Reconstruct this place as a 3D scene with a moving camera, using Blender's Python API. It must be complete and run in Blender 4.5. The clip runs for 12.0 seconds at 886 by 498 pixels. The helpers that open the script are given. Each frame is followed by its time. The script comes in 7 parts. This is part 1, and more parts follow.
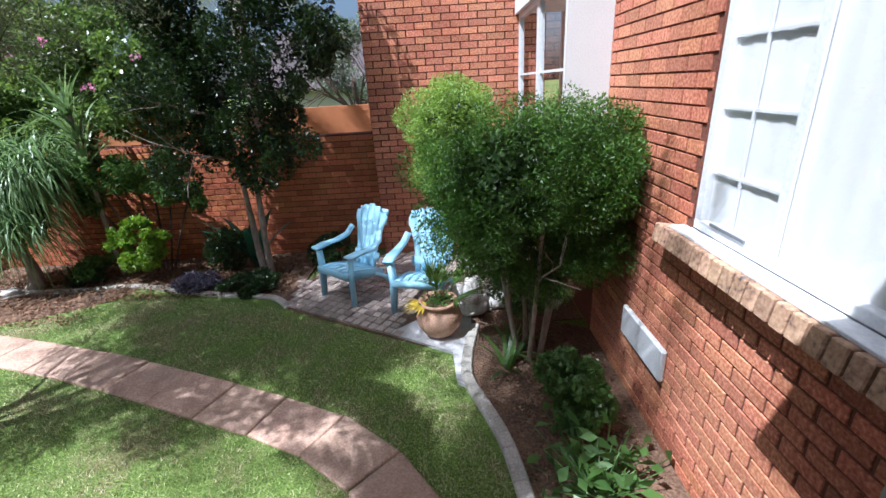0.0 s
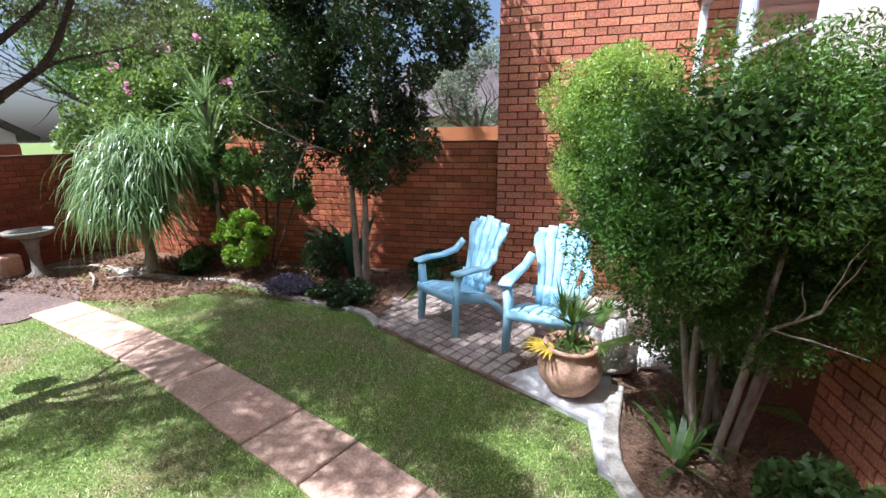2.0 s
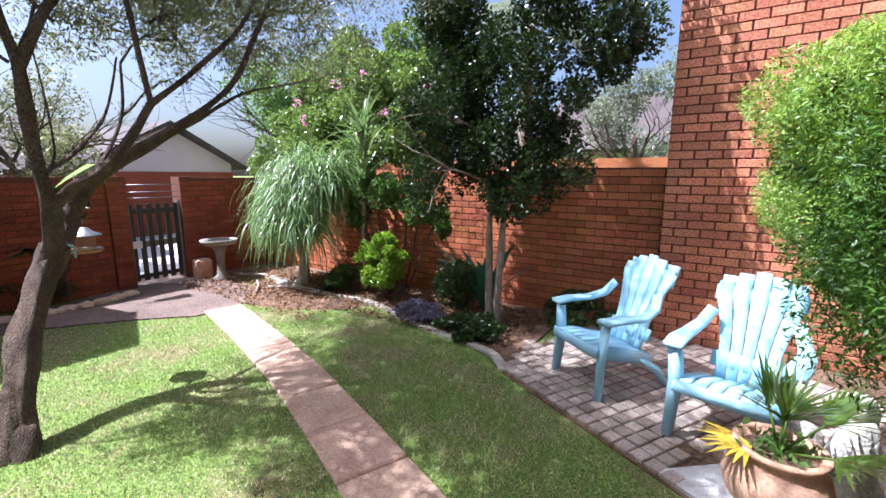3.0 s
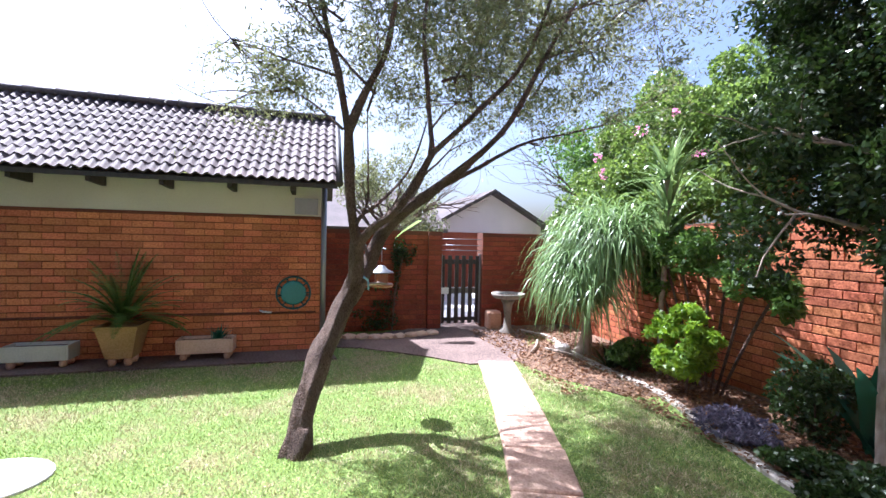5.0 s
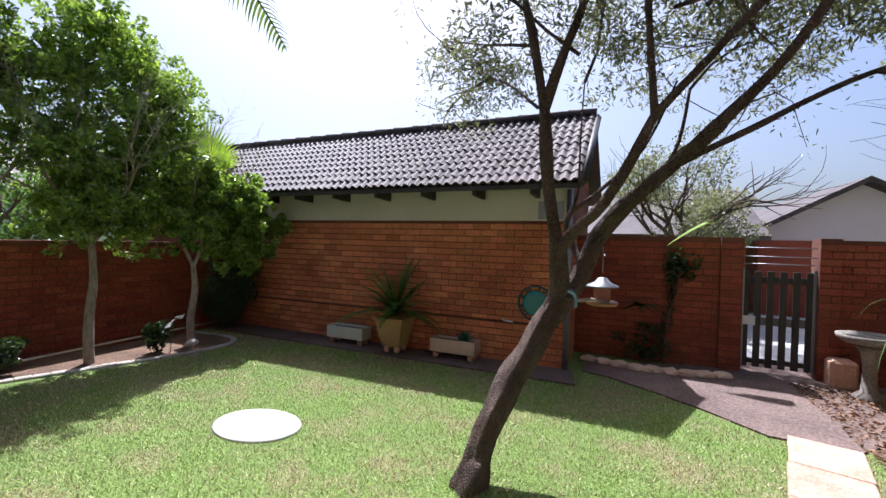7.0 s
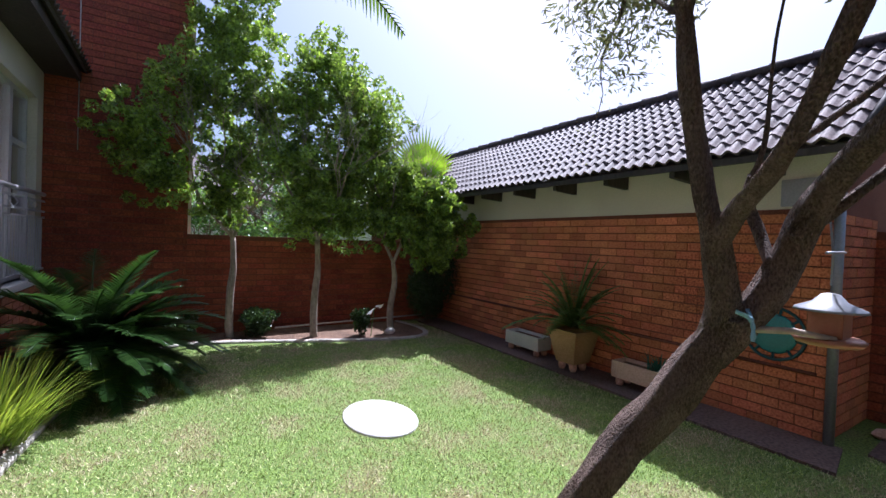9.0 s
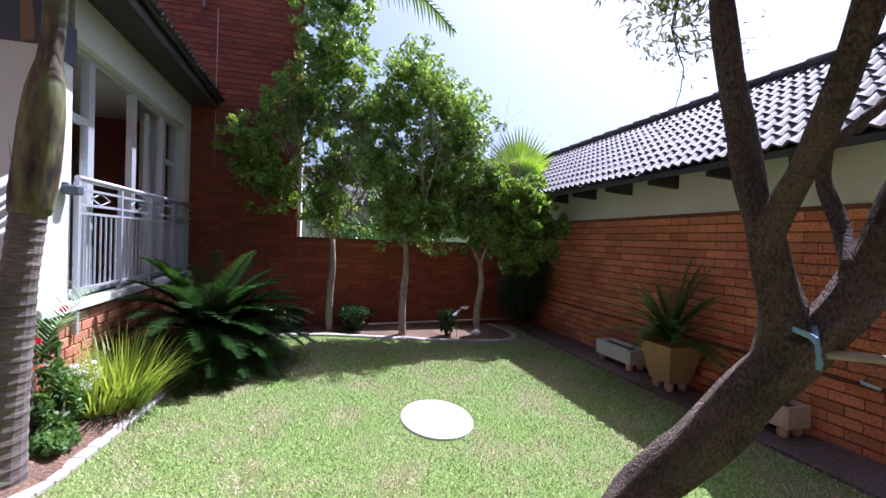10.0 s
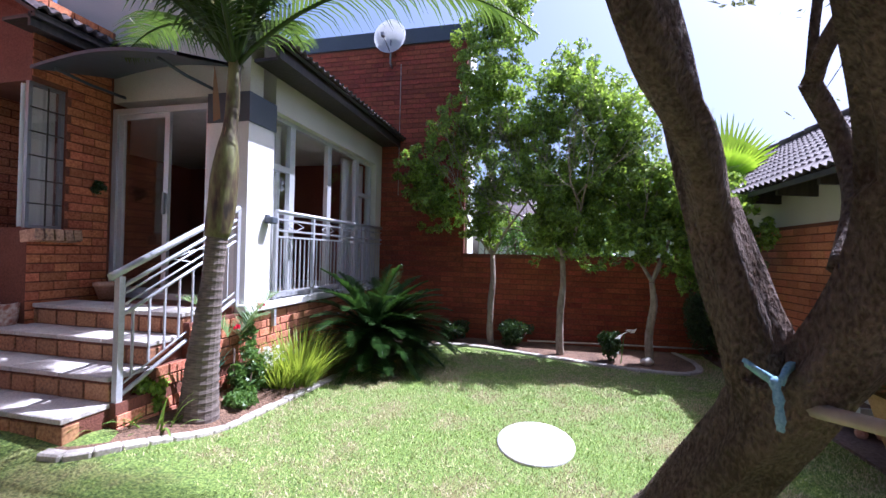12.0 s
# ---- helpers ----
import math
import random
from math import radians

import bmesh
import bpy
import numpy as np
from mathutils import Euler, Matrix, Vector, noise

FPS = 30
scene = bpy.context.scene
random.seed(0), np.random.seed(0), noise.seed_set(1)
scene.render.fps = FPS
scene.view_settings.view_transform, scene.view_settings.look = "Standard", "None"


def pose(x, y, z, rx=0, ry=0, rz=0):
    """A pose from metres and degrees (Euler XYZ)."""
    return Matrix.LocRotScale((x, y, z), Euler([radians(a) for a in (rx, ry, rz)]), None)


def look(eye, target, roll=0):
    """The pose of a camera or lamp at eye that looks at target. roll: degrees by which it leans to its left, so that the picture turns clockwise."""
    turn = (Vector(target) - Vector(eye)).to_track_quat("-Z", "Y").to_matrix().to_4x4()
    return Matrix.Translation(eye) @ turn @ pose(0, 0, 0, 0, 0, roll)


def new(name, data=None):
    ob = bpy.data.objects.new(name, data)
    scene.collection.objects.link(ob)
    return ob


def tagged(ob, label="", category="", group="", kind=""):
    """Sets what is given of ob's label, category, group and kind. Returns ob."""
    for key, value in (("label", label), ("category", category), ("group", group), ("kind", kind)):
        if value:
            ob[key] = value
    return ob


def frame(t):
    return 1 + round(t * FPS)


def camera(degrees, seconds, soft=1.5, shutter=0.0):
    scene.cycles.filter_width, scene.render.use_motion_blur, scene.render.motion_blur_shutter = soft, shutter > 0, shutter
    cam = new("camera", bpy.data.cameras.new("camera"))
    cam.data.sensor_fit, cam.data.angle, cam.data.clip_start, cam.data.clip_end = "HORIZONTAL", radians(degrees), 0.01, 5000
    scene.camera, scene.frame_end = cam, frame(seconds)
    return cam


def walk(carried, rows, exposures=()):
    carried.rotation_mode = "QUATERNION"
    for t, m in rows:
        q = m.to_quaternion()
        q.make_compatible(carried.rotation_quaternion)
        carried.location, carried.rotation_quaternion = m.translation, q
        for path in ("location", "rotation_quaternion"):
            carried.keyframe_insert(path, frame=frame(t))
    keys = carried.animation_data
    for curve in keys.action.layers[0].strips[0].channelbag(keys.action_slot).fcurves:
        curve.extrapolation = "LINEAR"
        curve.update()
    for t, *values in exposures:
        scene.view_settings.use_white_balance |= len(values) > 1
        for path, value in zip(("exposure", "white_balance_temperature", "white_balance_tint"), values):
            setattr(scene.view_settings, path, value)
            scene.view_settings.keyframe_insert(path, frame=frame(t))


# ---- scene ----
cam = camera(92.5, 12.0)
PATH = [
    (0, (-0.059, -0.405, 2.396), (-0.1, 1.458, 1.671), -3.5),
    (0.5, (-0.131, -0.184, 2.243), (-0.18, 1.686, 1.533), -3.3),
    (1, (-0.183, 0.005, 2.197), (-0.289, 1.878, 1.504), -3.0),
    (1.5, (-0.239, 0.198, 2.056), (-0.533, 2.073, 1.426), -2.4),
    (2, (-0.408, 0.407, 1.868), (-0.893, 2.277, 1.351), -0.7),
    (2.5, (-0.52, 0.63, 1.824), (-1.266, 2.434, 1.389), -0.3),
    (3, (-0.559, 0.839, 1.721), (-1.647, 2.481, 1.375), 0.1),
    (3.2, (-0.609, 0.921, 1.706), (-1.825, 2.475, 1.381), 0.3),
    (4.8, (-0.829, 1.431, 1.564), (-2.706, 2.127, 1.509), 1.5),
    (5, (-0.887, 1.537, 1.558), (-2.812, 2.08, 1.51), 1.3),
    (5.5, (-1.014, 1.715, 1.541), (-2.999, 1.953, 1.505), 1.3),
    (6, (-1.197, 1.908, 1.526), (-3.194, 1.802, 1.499), 1.4),
    (6.5, (-1.381, 2.093, 1.517), (-3.329, 1.641, 1.492), 1.4),
    (7, (-1.589, 2.261, 1.516), (-3.412, 1.439, 1.487), 1.5),
    (7.5, (-1.819, 2.371, 1.494), (-3.503, 1.292, 1.473), 1.6),
    (9.5, (-2.917, 2.724, 1.437), (-3.736, 0.9, 1.398), 2.2),
    (10, (-3.151, 2.784, 1.438), (-3.708, 0.863, 1.399), 2.1),
    (10.5, (-3.417, 2.818, 1.447), (-3.675, 0.835, 1.418), 2.1),
    (11, (-3.654, 2.846, 1.424), (-3.697, 0.847, 1.411), 1.9),
    (11.5, (-3.903, 2.829, 1.419), (-3.697, 0.839, 1.422), 1.6),
    (12, (-4.131, 2.811, 1.413), (-3.663, 0.866, 1.433), 1.3),
]
walk(cam, [(t, look(eye, target, roll)) for t, eye, target, roll in PATH], [(0, 0.85, 5250, 10), (1, 0.9, 5450, 9), (2.5, 1.45, 5400, 15), (3.2, 1.65, 5450, 16), (5, 1.9, 5350, 18), (6, 1.6, 5450, 17), (7.5, 1.02, 5550, 16), (9.5, 1.2, 5200, 23), (12, 1.42, 5150, 26)])

# world, sun and exposure
SUN = Vector((-1.1, -0.82, 2.32)).normalized()
world = bpy.data.worlds.new("world")
scene.world = world
world.use_nodes = True
wn = world.node_tree.nodes
sky = wn.new("ShaderNodeTexSky")
sky.sky_type, sky.sun_disc = "NISHITA", False
sky.sun_elevation = math.asin(SUN.z)
sky.sun_rotation = math.atan2(SUN.x, SUN.y)
sky.dust_density, sky.air_density, sky.ozone_density = 5.0, 1.0, 0.8
world.node_tree.links.new(sky.outputs[0], wn["Background"].inputs[0])
wn["Background"].inputs[1].default_value = 0.078
sun_data = bpy.data.lights.new("sun", "SUN")
sun_data.energy, sun_data.angle, sun_data.color = 5.0, radians(0.53), (1.0, 0.95, 0.88)
sun = new("sun", sun_data)
sun.matrix_world = look((0, 0, 20), Vector((0, 0, 20)) - SUN)


# ---------------------------------------------------------------- materials
def node_mat(name):
    m = bpy.data.materials.new(name)
    m.use_nodes = True
    return m, m.node_tree.nodes, m.node_tree.links, m.node_tree.nodes["Principled BSDF"]


def ramp(nodes, stops):
    r = nodes.new("ShaderNodeValToRGB")
    el = r.color_ramp.elements
    while len(el) < len(stops):
        el.new(0.5)
    for e, (p, c) in zip(el, stops):
        e.position, e.color = p, (*c, 1)
    return r


def surface(name, low, high, big=1.5, fine=40.0, rough=0.8, bump=0.3, depth=0.01, metal=0.0, rand=0.0, stain=0.35, stretch=(1, 1, 1), island=False, dark=None):
    """Two scales of noise between two colours, with relief; rand varies the brightness from object to object."""
    m, n, l, b = node_mat(name)
    geo = n.new("ShaderNodeNewGeometry")
    mp = n.new("ShaderNodeMapping")
    mp.inputs["Scale"].default_value = stretch
    l.new(geo.outputs["Position"], mp.inputs[0])
    a = n.new("ShaderNodeTexNoise")
    a.inputs["Scale"].default_value, a.inputs["Detail"].default_value = fine, 5
    c = n.new("ShaderNodeTexNoise")
    c.inputs["Scale"].default_value, c.inputs["Detail"].default_value = big, 4
    l.new(mp.outputs[0], a.inputs[0]), l.new(mp.outputs[0], c.inputs[0])
    mix = n.new("ShaderNodeMath")
    mix.operation = "MULTIPLY_ADD"
    l.new(c.outputs[0], mix.inputs[0])
    mix.inputs[1].default_value = stain * 2
    l.new(a.outputs[0], mix.inputs[2])
    sub = n.new("ShaderNodeMath")
    sub.operation = "SUBTRACT"
    l.new(mix.outputs[0], sub.inputs[0])
    sub.inputs[1].default_value = stain
    r = ramp(n, [(0.3, low), (0.7, high)] if dark is None else [(0.22, dark), (0.4, low), (0.7, high)])
    l.new(sub.outputs[0], r.inputs[0])
    last = r.outputs[0]
    if rand:
        src = geo.outputs["Random Per Island"] if island else n.new("ShaderNodeObjectInfo").outputs["Random"]
        hsv = n.new("ShaderNodeHueSaturation")
        mr = n.new("ShaderNodeMapRange")
        mr.inputs["To Min"].default_value, mr.inputs["To Max"].default_value = 1 - rand, 1 + rand
        l.new(src, mr.inputs[0])
        l.new(mr.outputs[0], hsv.inputs["Value"])
        mh = n.new("ShaderNodeMapRange")
        mh.inputs["To Min"].default_value, mh.inputs["To Max"].default_value = 0.5 - rand * 0.03, 0.5 + rand * 0.03
        fr = n.new("ShaderNodeMath")
        fr.operation = "FRACT"
        mu = n.new("ShaderNodeMath")
        mu.operation = "MULTIPLY"
        mu.inputs[1].default_value = 7.3
        l.new(src, mu.inputs[0]), l.new(mu.outputs[0], fr.inputs[0]), l.new(fr.outputs[0], mh.inputs[0])
        l.new(mh.outputs[0], hsv.inputs["Hue"])
        l.new(last, hsv.inputs["Color"])
        last = hsv.outputs[0]
    l.new(last, b.inputs["Base Color"])
    b.inputs["Roughness"].default_value, b.inputs["Metallic"].default_value = rough, metal
    if bump:
        bp = n.new("ShaderNodeBump")
        bp.inputs["Strength"].default_value, bp.inputs["Distance"].default_value = bump, depth
        l.new(a.outputs[0], bp.inputs["Height"])
        l.new(bp.outputs[0], b.inputs["Normal"])
    return m


def leaf_mat(name, low, high, trans=0.35, rough=0.45):
    m, n, l, b = node_mat(name)
    geo = n.new("ShaderNodeNewGeometry")
    r = ramp(n, [(0.0, low), (1.0, high)])
    noise_n = n.new("ShaderNodeTexNoise")
    noise_n.inputs["Scale"].default_value = 2.5
    l.new(geo.outputs["Position"], noise_n.inputs[0])
    add = n.new("ShaderNodeMath")
    add.operation = "MULTIPLY_ADD"
    add.inputs[1].default_value = 0.6
    l.new(geo.outputs["Random Per Island"], add.inputs[0])
    sc = n.new("ShaderNodeMath")
    sc.operation = "MULTIPLY"
    sc.inputs[1].default_value = 0.45
    l.new(noise_n.outputs[0], sc.inputs[0])
    l.new(sc.outputs[0], add.inputs[2])
    l.new(add.outputs[0], r.inputs[0])
    l.new(r.outputs[0], b.inputs["Base Color"])
    b.inputs["Roughness"].default_value = rough
    tr = n.new("ShaderNodeBsdfTranslucent")
    hs = n.new("ShaderNodeHueSaturation")
    hs.inputs["Value"].default_value, hs.inputs["Saturation"].default_value, hs.inputs["Hue"].default_value = 1.8, 1.1, 0.485
    l.new(r.outputs[0], hs.inputs["Color"])
    l.new(hs.outputs[0], tr.inputs[0])
    mx = n.new("ShaderNodeMixShader")
    mx.inputs[0].default_value = trans
    l.new(b.outputs[0], mx.inputs[1]), l.new(tr.outputs[0], mx.inputs[2])
    l.new(mx.outputs[0], n["Material Output"].inputs["Surface"])
    return m


def plain(name, col, rough=0.5, metal=0.0):
    return surface(name, tuple(c * 0.82 for c in col), col, 3, 60, rough, 0.08, 0.003, metal, 0, 0.3)


BRICK = surface("brick", (0.42, 0.14, 0.072), (0.68, 0.31, 0.18), 0.9, 55, 0.85, 0.35, 0.004, 0, 0.22, 0.35, dark=(0.27, 0.08, 0.042))
BRICK_ST = surface("brick_joined", (0.42, 0.14, 0.072), (0.68, 0.31, 0.18), 0.9, 55, 0.85, 0.35, 0.004, 0, 0.22, 0.35, island=True, dark=(0.27, 0.08, 0.042))
BRICK_W = surface("brick_red_shade", (0.42, 0.125, 0.05), (0.62, 0.23, 0.10), 0.9, 55, 0.85, 0.5, 0.006, 0, 0.24, 0.35, dark=(0.18, 0.05, 0.025))
BRICK_WST = surface("brick_red_shade_joined", (0.42, 0.125, 0.05), (0.62, 0.23, 0.10), 0.9, 55, 0.85, 0.5, 0.006, 0, 0.24, 0.35, island=True, dark=(0.18, 0.05, 0.025))
# Darker brick with the shade of the south, tall and gate walls mixed in
BRICK_R = surface("brick_deep_red_shade", (0.21, 0.045, 0.022), (0.34, 0.085, 0.04), 0.9, 55, 0.85, 0.5, 0.006, 0, 0.2, 0.35, dark=(0.13, 0.03, 0.02))
BRICK_RST = surface("brick_deep_red_shade_joined", (0.21, 0.045, 0.022), (0.34, 0.085, 0.04), 0.9, 55, 0.85, 0.5, 0.006, 0, 0.2, 0.35, island=True, dark=(0.13, 0.03, 0.02))
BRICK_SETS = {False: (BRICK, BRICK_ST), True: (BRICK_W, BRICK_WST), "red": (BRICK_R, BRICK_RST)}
MORTAR = surface("mortar", (0.11, 0.034, 0.021), (0.2, 0.075, 0.045), 2, 80, 0.95, 0.5)
SILL_BRICK = surface("sill_brick", (0.34, 0.2, 0.12), (0.55, 0.36, 0.23), 6, 45, 0.8, 0.5, 0.005, 0, 0.15, 0.3, dark=(0.06, 0.06, 0.08))
STEP_BRICK = surface("step_brick", (0.26, 0.12, 0.055), (0.44, 0.23, 0.11), 3, 50, 0.8, 0.5, 0.005, 0, 0.18, 0.35, dark=(0.1, 0.05, 0.03))
PLASTER = surface("plaster_cream", (0.50, 0.47, 0.40), (0.62, 0.59, 0.50), 1.2, 90, 0.9, 0.25, 0.003)
PLASTER_W = surface("plaster_pale_grey", (0.60, 0.59, 0.58), (0.70, 0.69, 0.67), 1.2, 90, 0.9, 0.25, 0.003)
WHITE = plain("white_paint", (0.78, 0.79, 0.8), 0.35)
GREYPAINT = plain("slate_blue_paint", (0.07, 0.085, 0.11), 0.5)
RAILPAINT = plain("silver_grey_metal", (0.52, 0.53, 0.56), 0.4, 0.3)
ALU = plain("pale_aluminium", (0.66, 0.68, 0.7), 0.35, 0.4)
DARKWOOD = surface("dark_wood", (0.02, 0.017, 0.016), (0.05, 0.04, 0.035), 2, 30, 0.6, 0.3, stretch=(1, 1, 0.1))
ROOFTILE = surface("roof_tile", (0.045, 0.034, 0.034), (0.105, 0.08, 0.08), 2, 50, 0.7, 0.35, 0.004, 0, 0.15, 0.35)
ROOFTILE.node_tree.nodes["Principled BSDF"].inputs["Specular IOR Level"].default_value = 0.3
CONC = surface("concrete", (0.32, 0.29, 0.25), (0.52, 0.48, 0.42), 3, 60, 0.9, 0.4, 0.006, 0, 0.1)
CONC_D = surface("mossy_concrete", (0.13, 0.11, 0.09), (0.3, 0.27, 0.23), 5, 60, 0.9, 0.5, 0.006)
TREAD = surface("pale_stone_tread", (0.36, 0.33, 0.31), (0.56, 0.52, 0.48), 5, 70, 0.8, 0.3, 0.004, 0, 0.08)
CONC_W = surface("concrete_whitewashed", (0.42, 0.41, 0.41), (0.62, 0.61, 0.61), 9, 140, 0.9, 0.5)
SLAB = surface("sandstone_slab", (0.34, 0.21, 0.15), (0.56, 0.39, 0.29), 4, 60, 0.9, 0.4, 0.006, 0, 0.12)
COBBLE = surface("cobble", (0.26, 0.2, 0.17), (0.46, 0.38, 0.33), 5, 70, 0.85, 0.5, 0.006, 0, 0.25)
COBBLE_ST = surface("cobble_joined", (0.26, 0.2, 0.17), (0.46, 0.38, 0.33), 5, 70, 0.85, 0.5, 0.006, 0, 0.25, island=True)
SOIL = surface("bed_soil", (0.07, 0.04, 0.025), (0.22, 0.13, 0.08), 3, 45, 0.97, 0.9, 0.03)
PAVE = surface("old_paving", (0.08, 0.052, 0.044), (0.21, 0.145, 0.12), 1.5, 40, 0.9, 0.5, 0.01)
BARK = surface("rough_bark", (0.085, 0.052, 0.04), (0.27, 0.185, 0.14), 7, 130, 0.95, 1.0, 0.08, stain=0.4, stretch=(1, 1, 0.5))
BARK_PALE = surface("pale_bark", (0.22, 0.17, 0.13), (0.4, 0.33, 0.27), 5, 30, 0.9, 0.6, 0.01, stretch=(1, 1, 0.4))
PALM_BARK = surface("palm_trunk", (0.09, 0.07, 0.062), (0.2, 0.16, 0.14), 2.5, 40, 0.9, 0.5, 0.01, stretch=(0.4, 0.4, 2.0))
PALM_SHEATH = surface("palm_crownshaft", (0.07, 0.045, 0.022), (0.17, 0.17, 0.055), 9, 22, 0.6, 0.5, 0.01, stretch=(1, 1, 0.3), dark=(0.02, 0.013, 0.008), stain=0.6)
TERRA = surface("terracotta", (0.48, 0.26, 0.16), (0.68, 0.43, 0.31), 4, 60, 0.85, 0.35, 0.004)
TERRA_PALE = surface("pale_terracotta", (0.5, 0.34, 0.24), (0.66, 0.48, 0.36), 4, 60, 0.85, 0.3, 0.004)
OCHRE = surface("ochre_clay", (0.32, 0.2, 0.08), (0.46, 0.3, 0.14), 4, 60, 0.8, 0.3, 0.004)
STONE_W = surface("white_stone", (0.5, 0.46, 0.42), (0.74, 0.7, 0.65), 8, 50, 0.9, 0.8, 0.02)
BLUE_PL = surface("light_blue_plastic", (0.36, 0.66, 0.86), (0.46, 0.75, 0.92), 3, 60, 0.38, 0.05, 0.002)
TEAL = plain("teal_enamel", (0.03, 0.2, 0.21), 0.4)
TEAL_D = plain("dark_teal_iron", (0.015, 0.07, 0.08), 0.5)
COPPER = plain("brown_copper", (0.36, 0.16, 0.09), 0.4, 0.4)
DULLMETAL = plain("grey_metal", (0.3, 0.31, 0.33), 0.45, 0.6)
CLOTH = surface("blue_cloth", (0.11, 0.24, 0.36), (0.25, 0.42, 0.55), 8, 200, 0.95, 0.5, 0.003)
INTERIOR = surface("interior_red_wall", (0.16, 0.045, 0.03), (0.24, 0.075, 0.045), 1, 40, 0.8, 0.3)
CEIL_IN = plain("interior_ceiling", (0.7, 0.69, 0.67), 0.8)
FLOOR_IN = surface("interior_floor", (0.16, 0.1, 0.06), (0.26, 0.17, 0.11), 2, 30, 0.4, 0.1)
CURTAIN = surface("white_curtain", (0.8, 0.8, 0.8), (0.88, 0.88, 0.88), 3, 60, 0.9, 0.2)
PINKW = surface("pink_plaster", (0.56, 0.46, 0.5), (0.68, 0.57, 0.6), 1, 60, 0.9, 0.2)
WATER = plain("bath_water", (0.05, 0.055, 0.05), 0.08)
PETAL = leaf_mat("pink_petals", (0.55, 0.15, 0.3), (0.8, 0.4, 0.55), 0.3)
PETAL_R = leaf_mat("red_petals", (0.5, 0.02, 0.03), (0.7, 0.06, 0.07), 0.3)
PETAL_W = leaf_mat("white_petals", (0.7, 0.68, 0.66), (0.85, 0.84, 0.82), 0.3)
GLASS, gn, gl, gb = node_mat("window_glass")
gb.inputs["Base Color"].default_value = (0.8, 0.85, 0.85, 1)
gb.inputs["Roughness"].default_value = 0.02
gtr = gn.new("ShaderNodeBsdfTransparent")
gmx = gn.new("ShaderNodeMixShader")
gmx.inputs[0].default_value = 0.16
ggl = gn.new("ShaderNodeBsdfGlossy")
ggl.inputs["Roughness"].default_value = 0.01
gl.new(gtr.outputs[0], gmx.inputs[1]), gl.new(ggl.outputs[0], gmx.inputs[2])
gl.new(gmx.outputs[0], gn["Material Output"].inputs["Surface"])

# One bush: near head's leaves darkened as in shadow, far head's brightened as sunlit
L_CLIP_SHADE = leaf_mat("leaf_clipped_shaded", (0.008, 0.028, 0.005), (0.12, 0.25, 0.03), 0.25)
L_BALL_LIT = leaf_mat("leaf_clipped_sunlit", (0.09, 0.17, 0.03), (0.36, 0.5, 0.11), 0.35)
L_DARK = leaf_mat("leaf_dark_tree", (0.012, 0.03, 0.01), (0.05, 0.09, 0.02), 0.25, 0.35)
L_MID = leaf_mat("leaf_mid_green", (0.035, 0.08, 0.02), (0.14, 0.25, 0.06), 0.35, 0.4)
L_SIDE = leaf_mat("leaf_celtis", (0.012, 0.038, 0.008), (0.34, 0.5, 0.09), 0.4, 0.3)
L_BOUG = leaf_mat("leaf_bougainvillea", (0.04, 0.08, 0.02), (0.19, 0.28, 0.07), 0.35, 0.3)
L_OLIVE = leaf_mat("leaf_olive_grey", (0.07, 0.085, 0.04), (0.25, 0.27, 0.13), 0.35, 0.4)
L_LIME = leaf_mat("leaf_lime", (0.1, 0.2, 0.02), (0.28, 0.42, 0.06), 0.4, 0.4)
L_FOUNT = leaf_mat("leaf_silver_green", (0.05, 0.11, 0.035), (0.27, 0.38, 0.16), 0.3, 0.35)
L_CYCAD = leaf_mat("leaf_cycad", (0.01, 0.03, 0.01), (0.05, 0.11, 0.02), 0.25, 0.3)
L_PALM = leaf_mat("leaf_palm", (0.04, 0.09, 0.015), (0.16, 0.25, 0.05), 0.4, 0.35)
L_KING = leaf_mat("leaf_king_palm", (0.015, 0.035, 0.008), (0.09, 0.15, 0.03), 0.4, 0.3)
L_BLUEG = leaf_mat("leaf_blue_green", (0.02, 0.09, 0.06), (0.05, 0.17, 0.11), 0.3, 0.35)
L_TUFT = leaf_mat("leaf_grass_tuft", (0.1, 0.17, 0.02), (0.34, 0.42, 0.07), 0.35, 0.45)
L_PURPLE = leaf_mat("leaf_grey_purple", (0.06, 0.05, 0.09), (0.22, 0.2, 0.26), 0.2, 0.5)
L_DEAD = leaf_mat("leaf_dry", (0.12, 0.06, 0.03), (0.34, 0.2, 0.11), 0.1, 0.8)
L_GREY = leaf_mat("leaf_grey_far", (0.10, 0.12, 0.08), (0.22, 0.25, 0.17), 0.3, 0.6)
L_GRASS = leaf_mat("leaf_grass", (0.07, 0.15, 0.02), (0.2, 0.3, 0.06), 0.3, 0.55)

# lawn: green with dry patches, at two scales
LAWN, ln, ll, lb = node_mat("lawn")
lgeo = ln.new("ShaderNodeNewGeometry")
lfine, lbig = ln.new("ShaderNodeTexNoise"), ln.new("ShaderNodeTexNoise")
lfine.inputs["Scale"].default_value, lfine.inputs["Detail"].default_value = 60, 6
lbig.inputs["Scale"].default_value, lbig.inputs["Detail"].default_value, lbig.inputs["Roughness"].default_value = 1.7, 6, 0.7
ll.new(lgeo.outputs["Position"], lfine.inputs[0]), ll.new(lgeo.outputs["Position"], lbig.inputs[0])
lr1 = ramp(ln, [(0.35, (0.05, 0.09, 0.015)), (0.65, (0.19, 0.27, 0.05))])
lr2 = ramp(ln, [(0.35, (0.13, 0.08, 0.045)), (0.65, (0.33, 0.23, 0.13))])
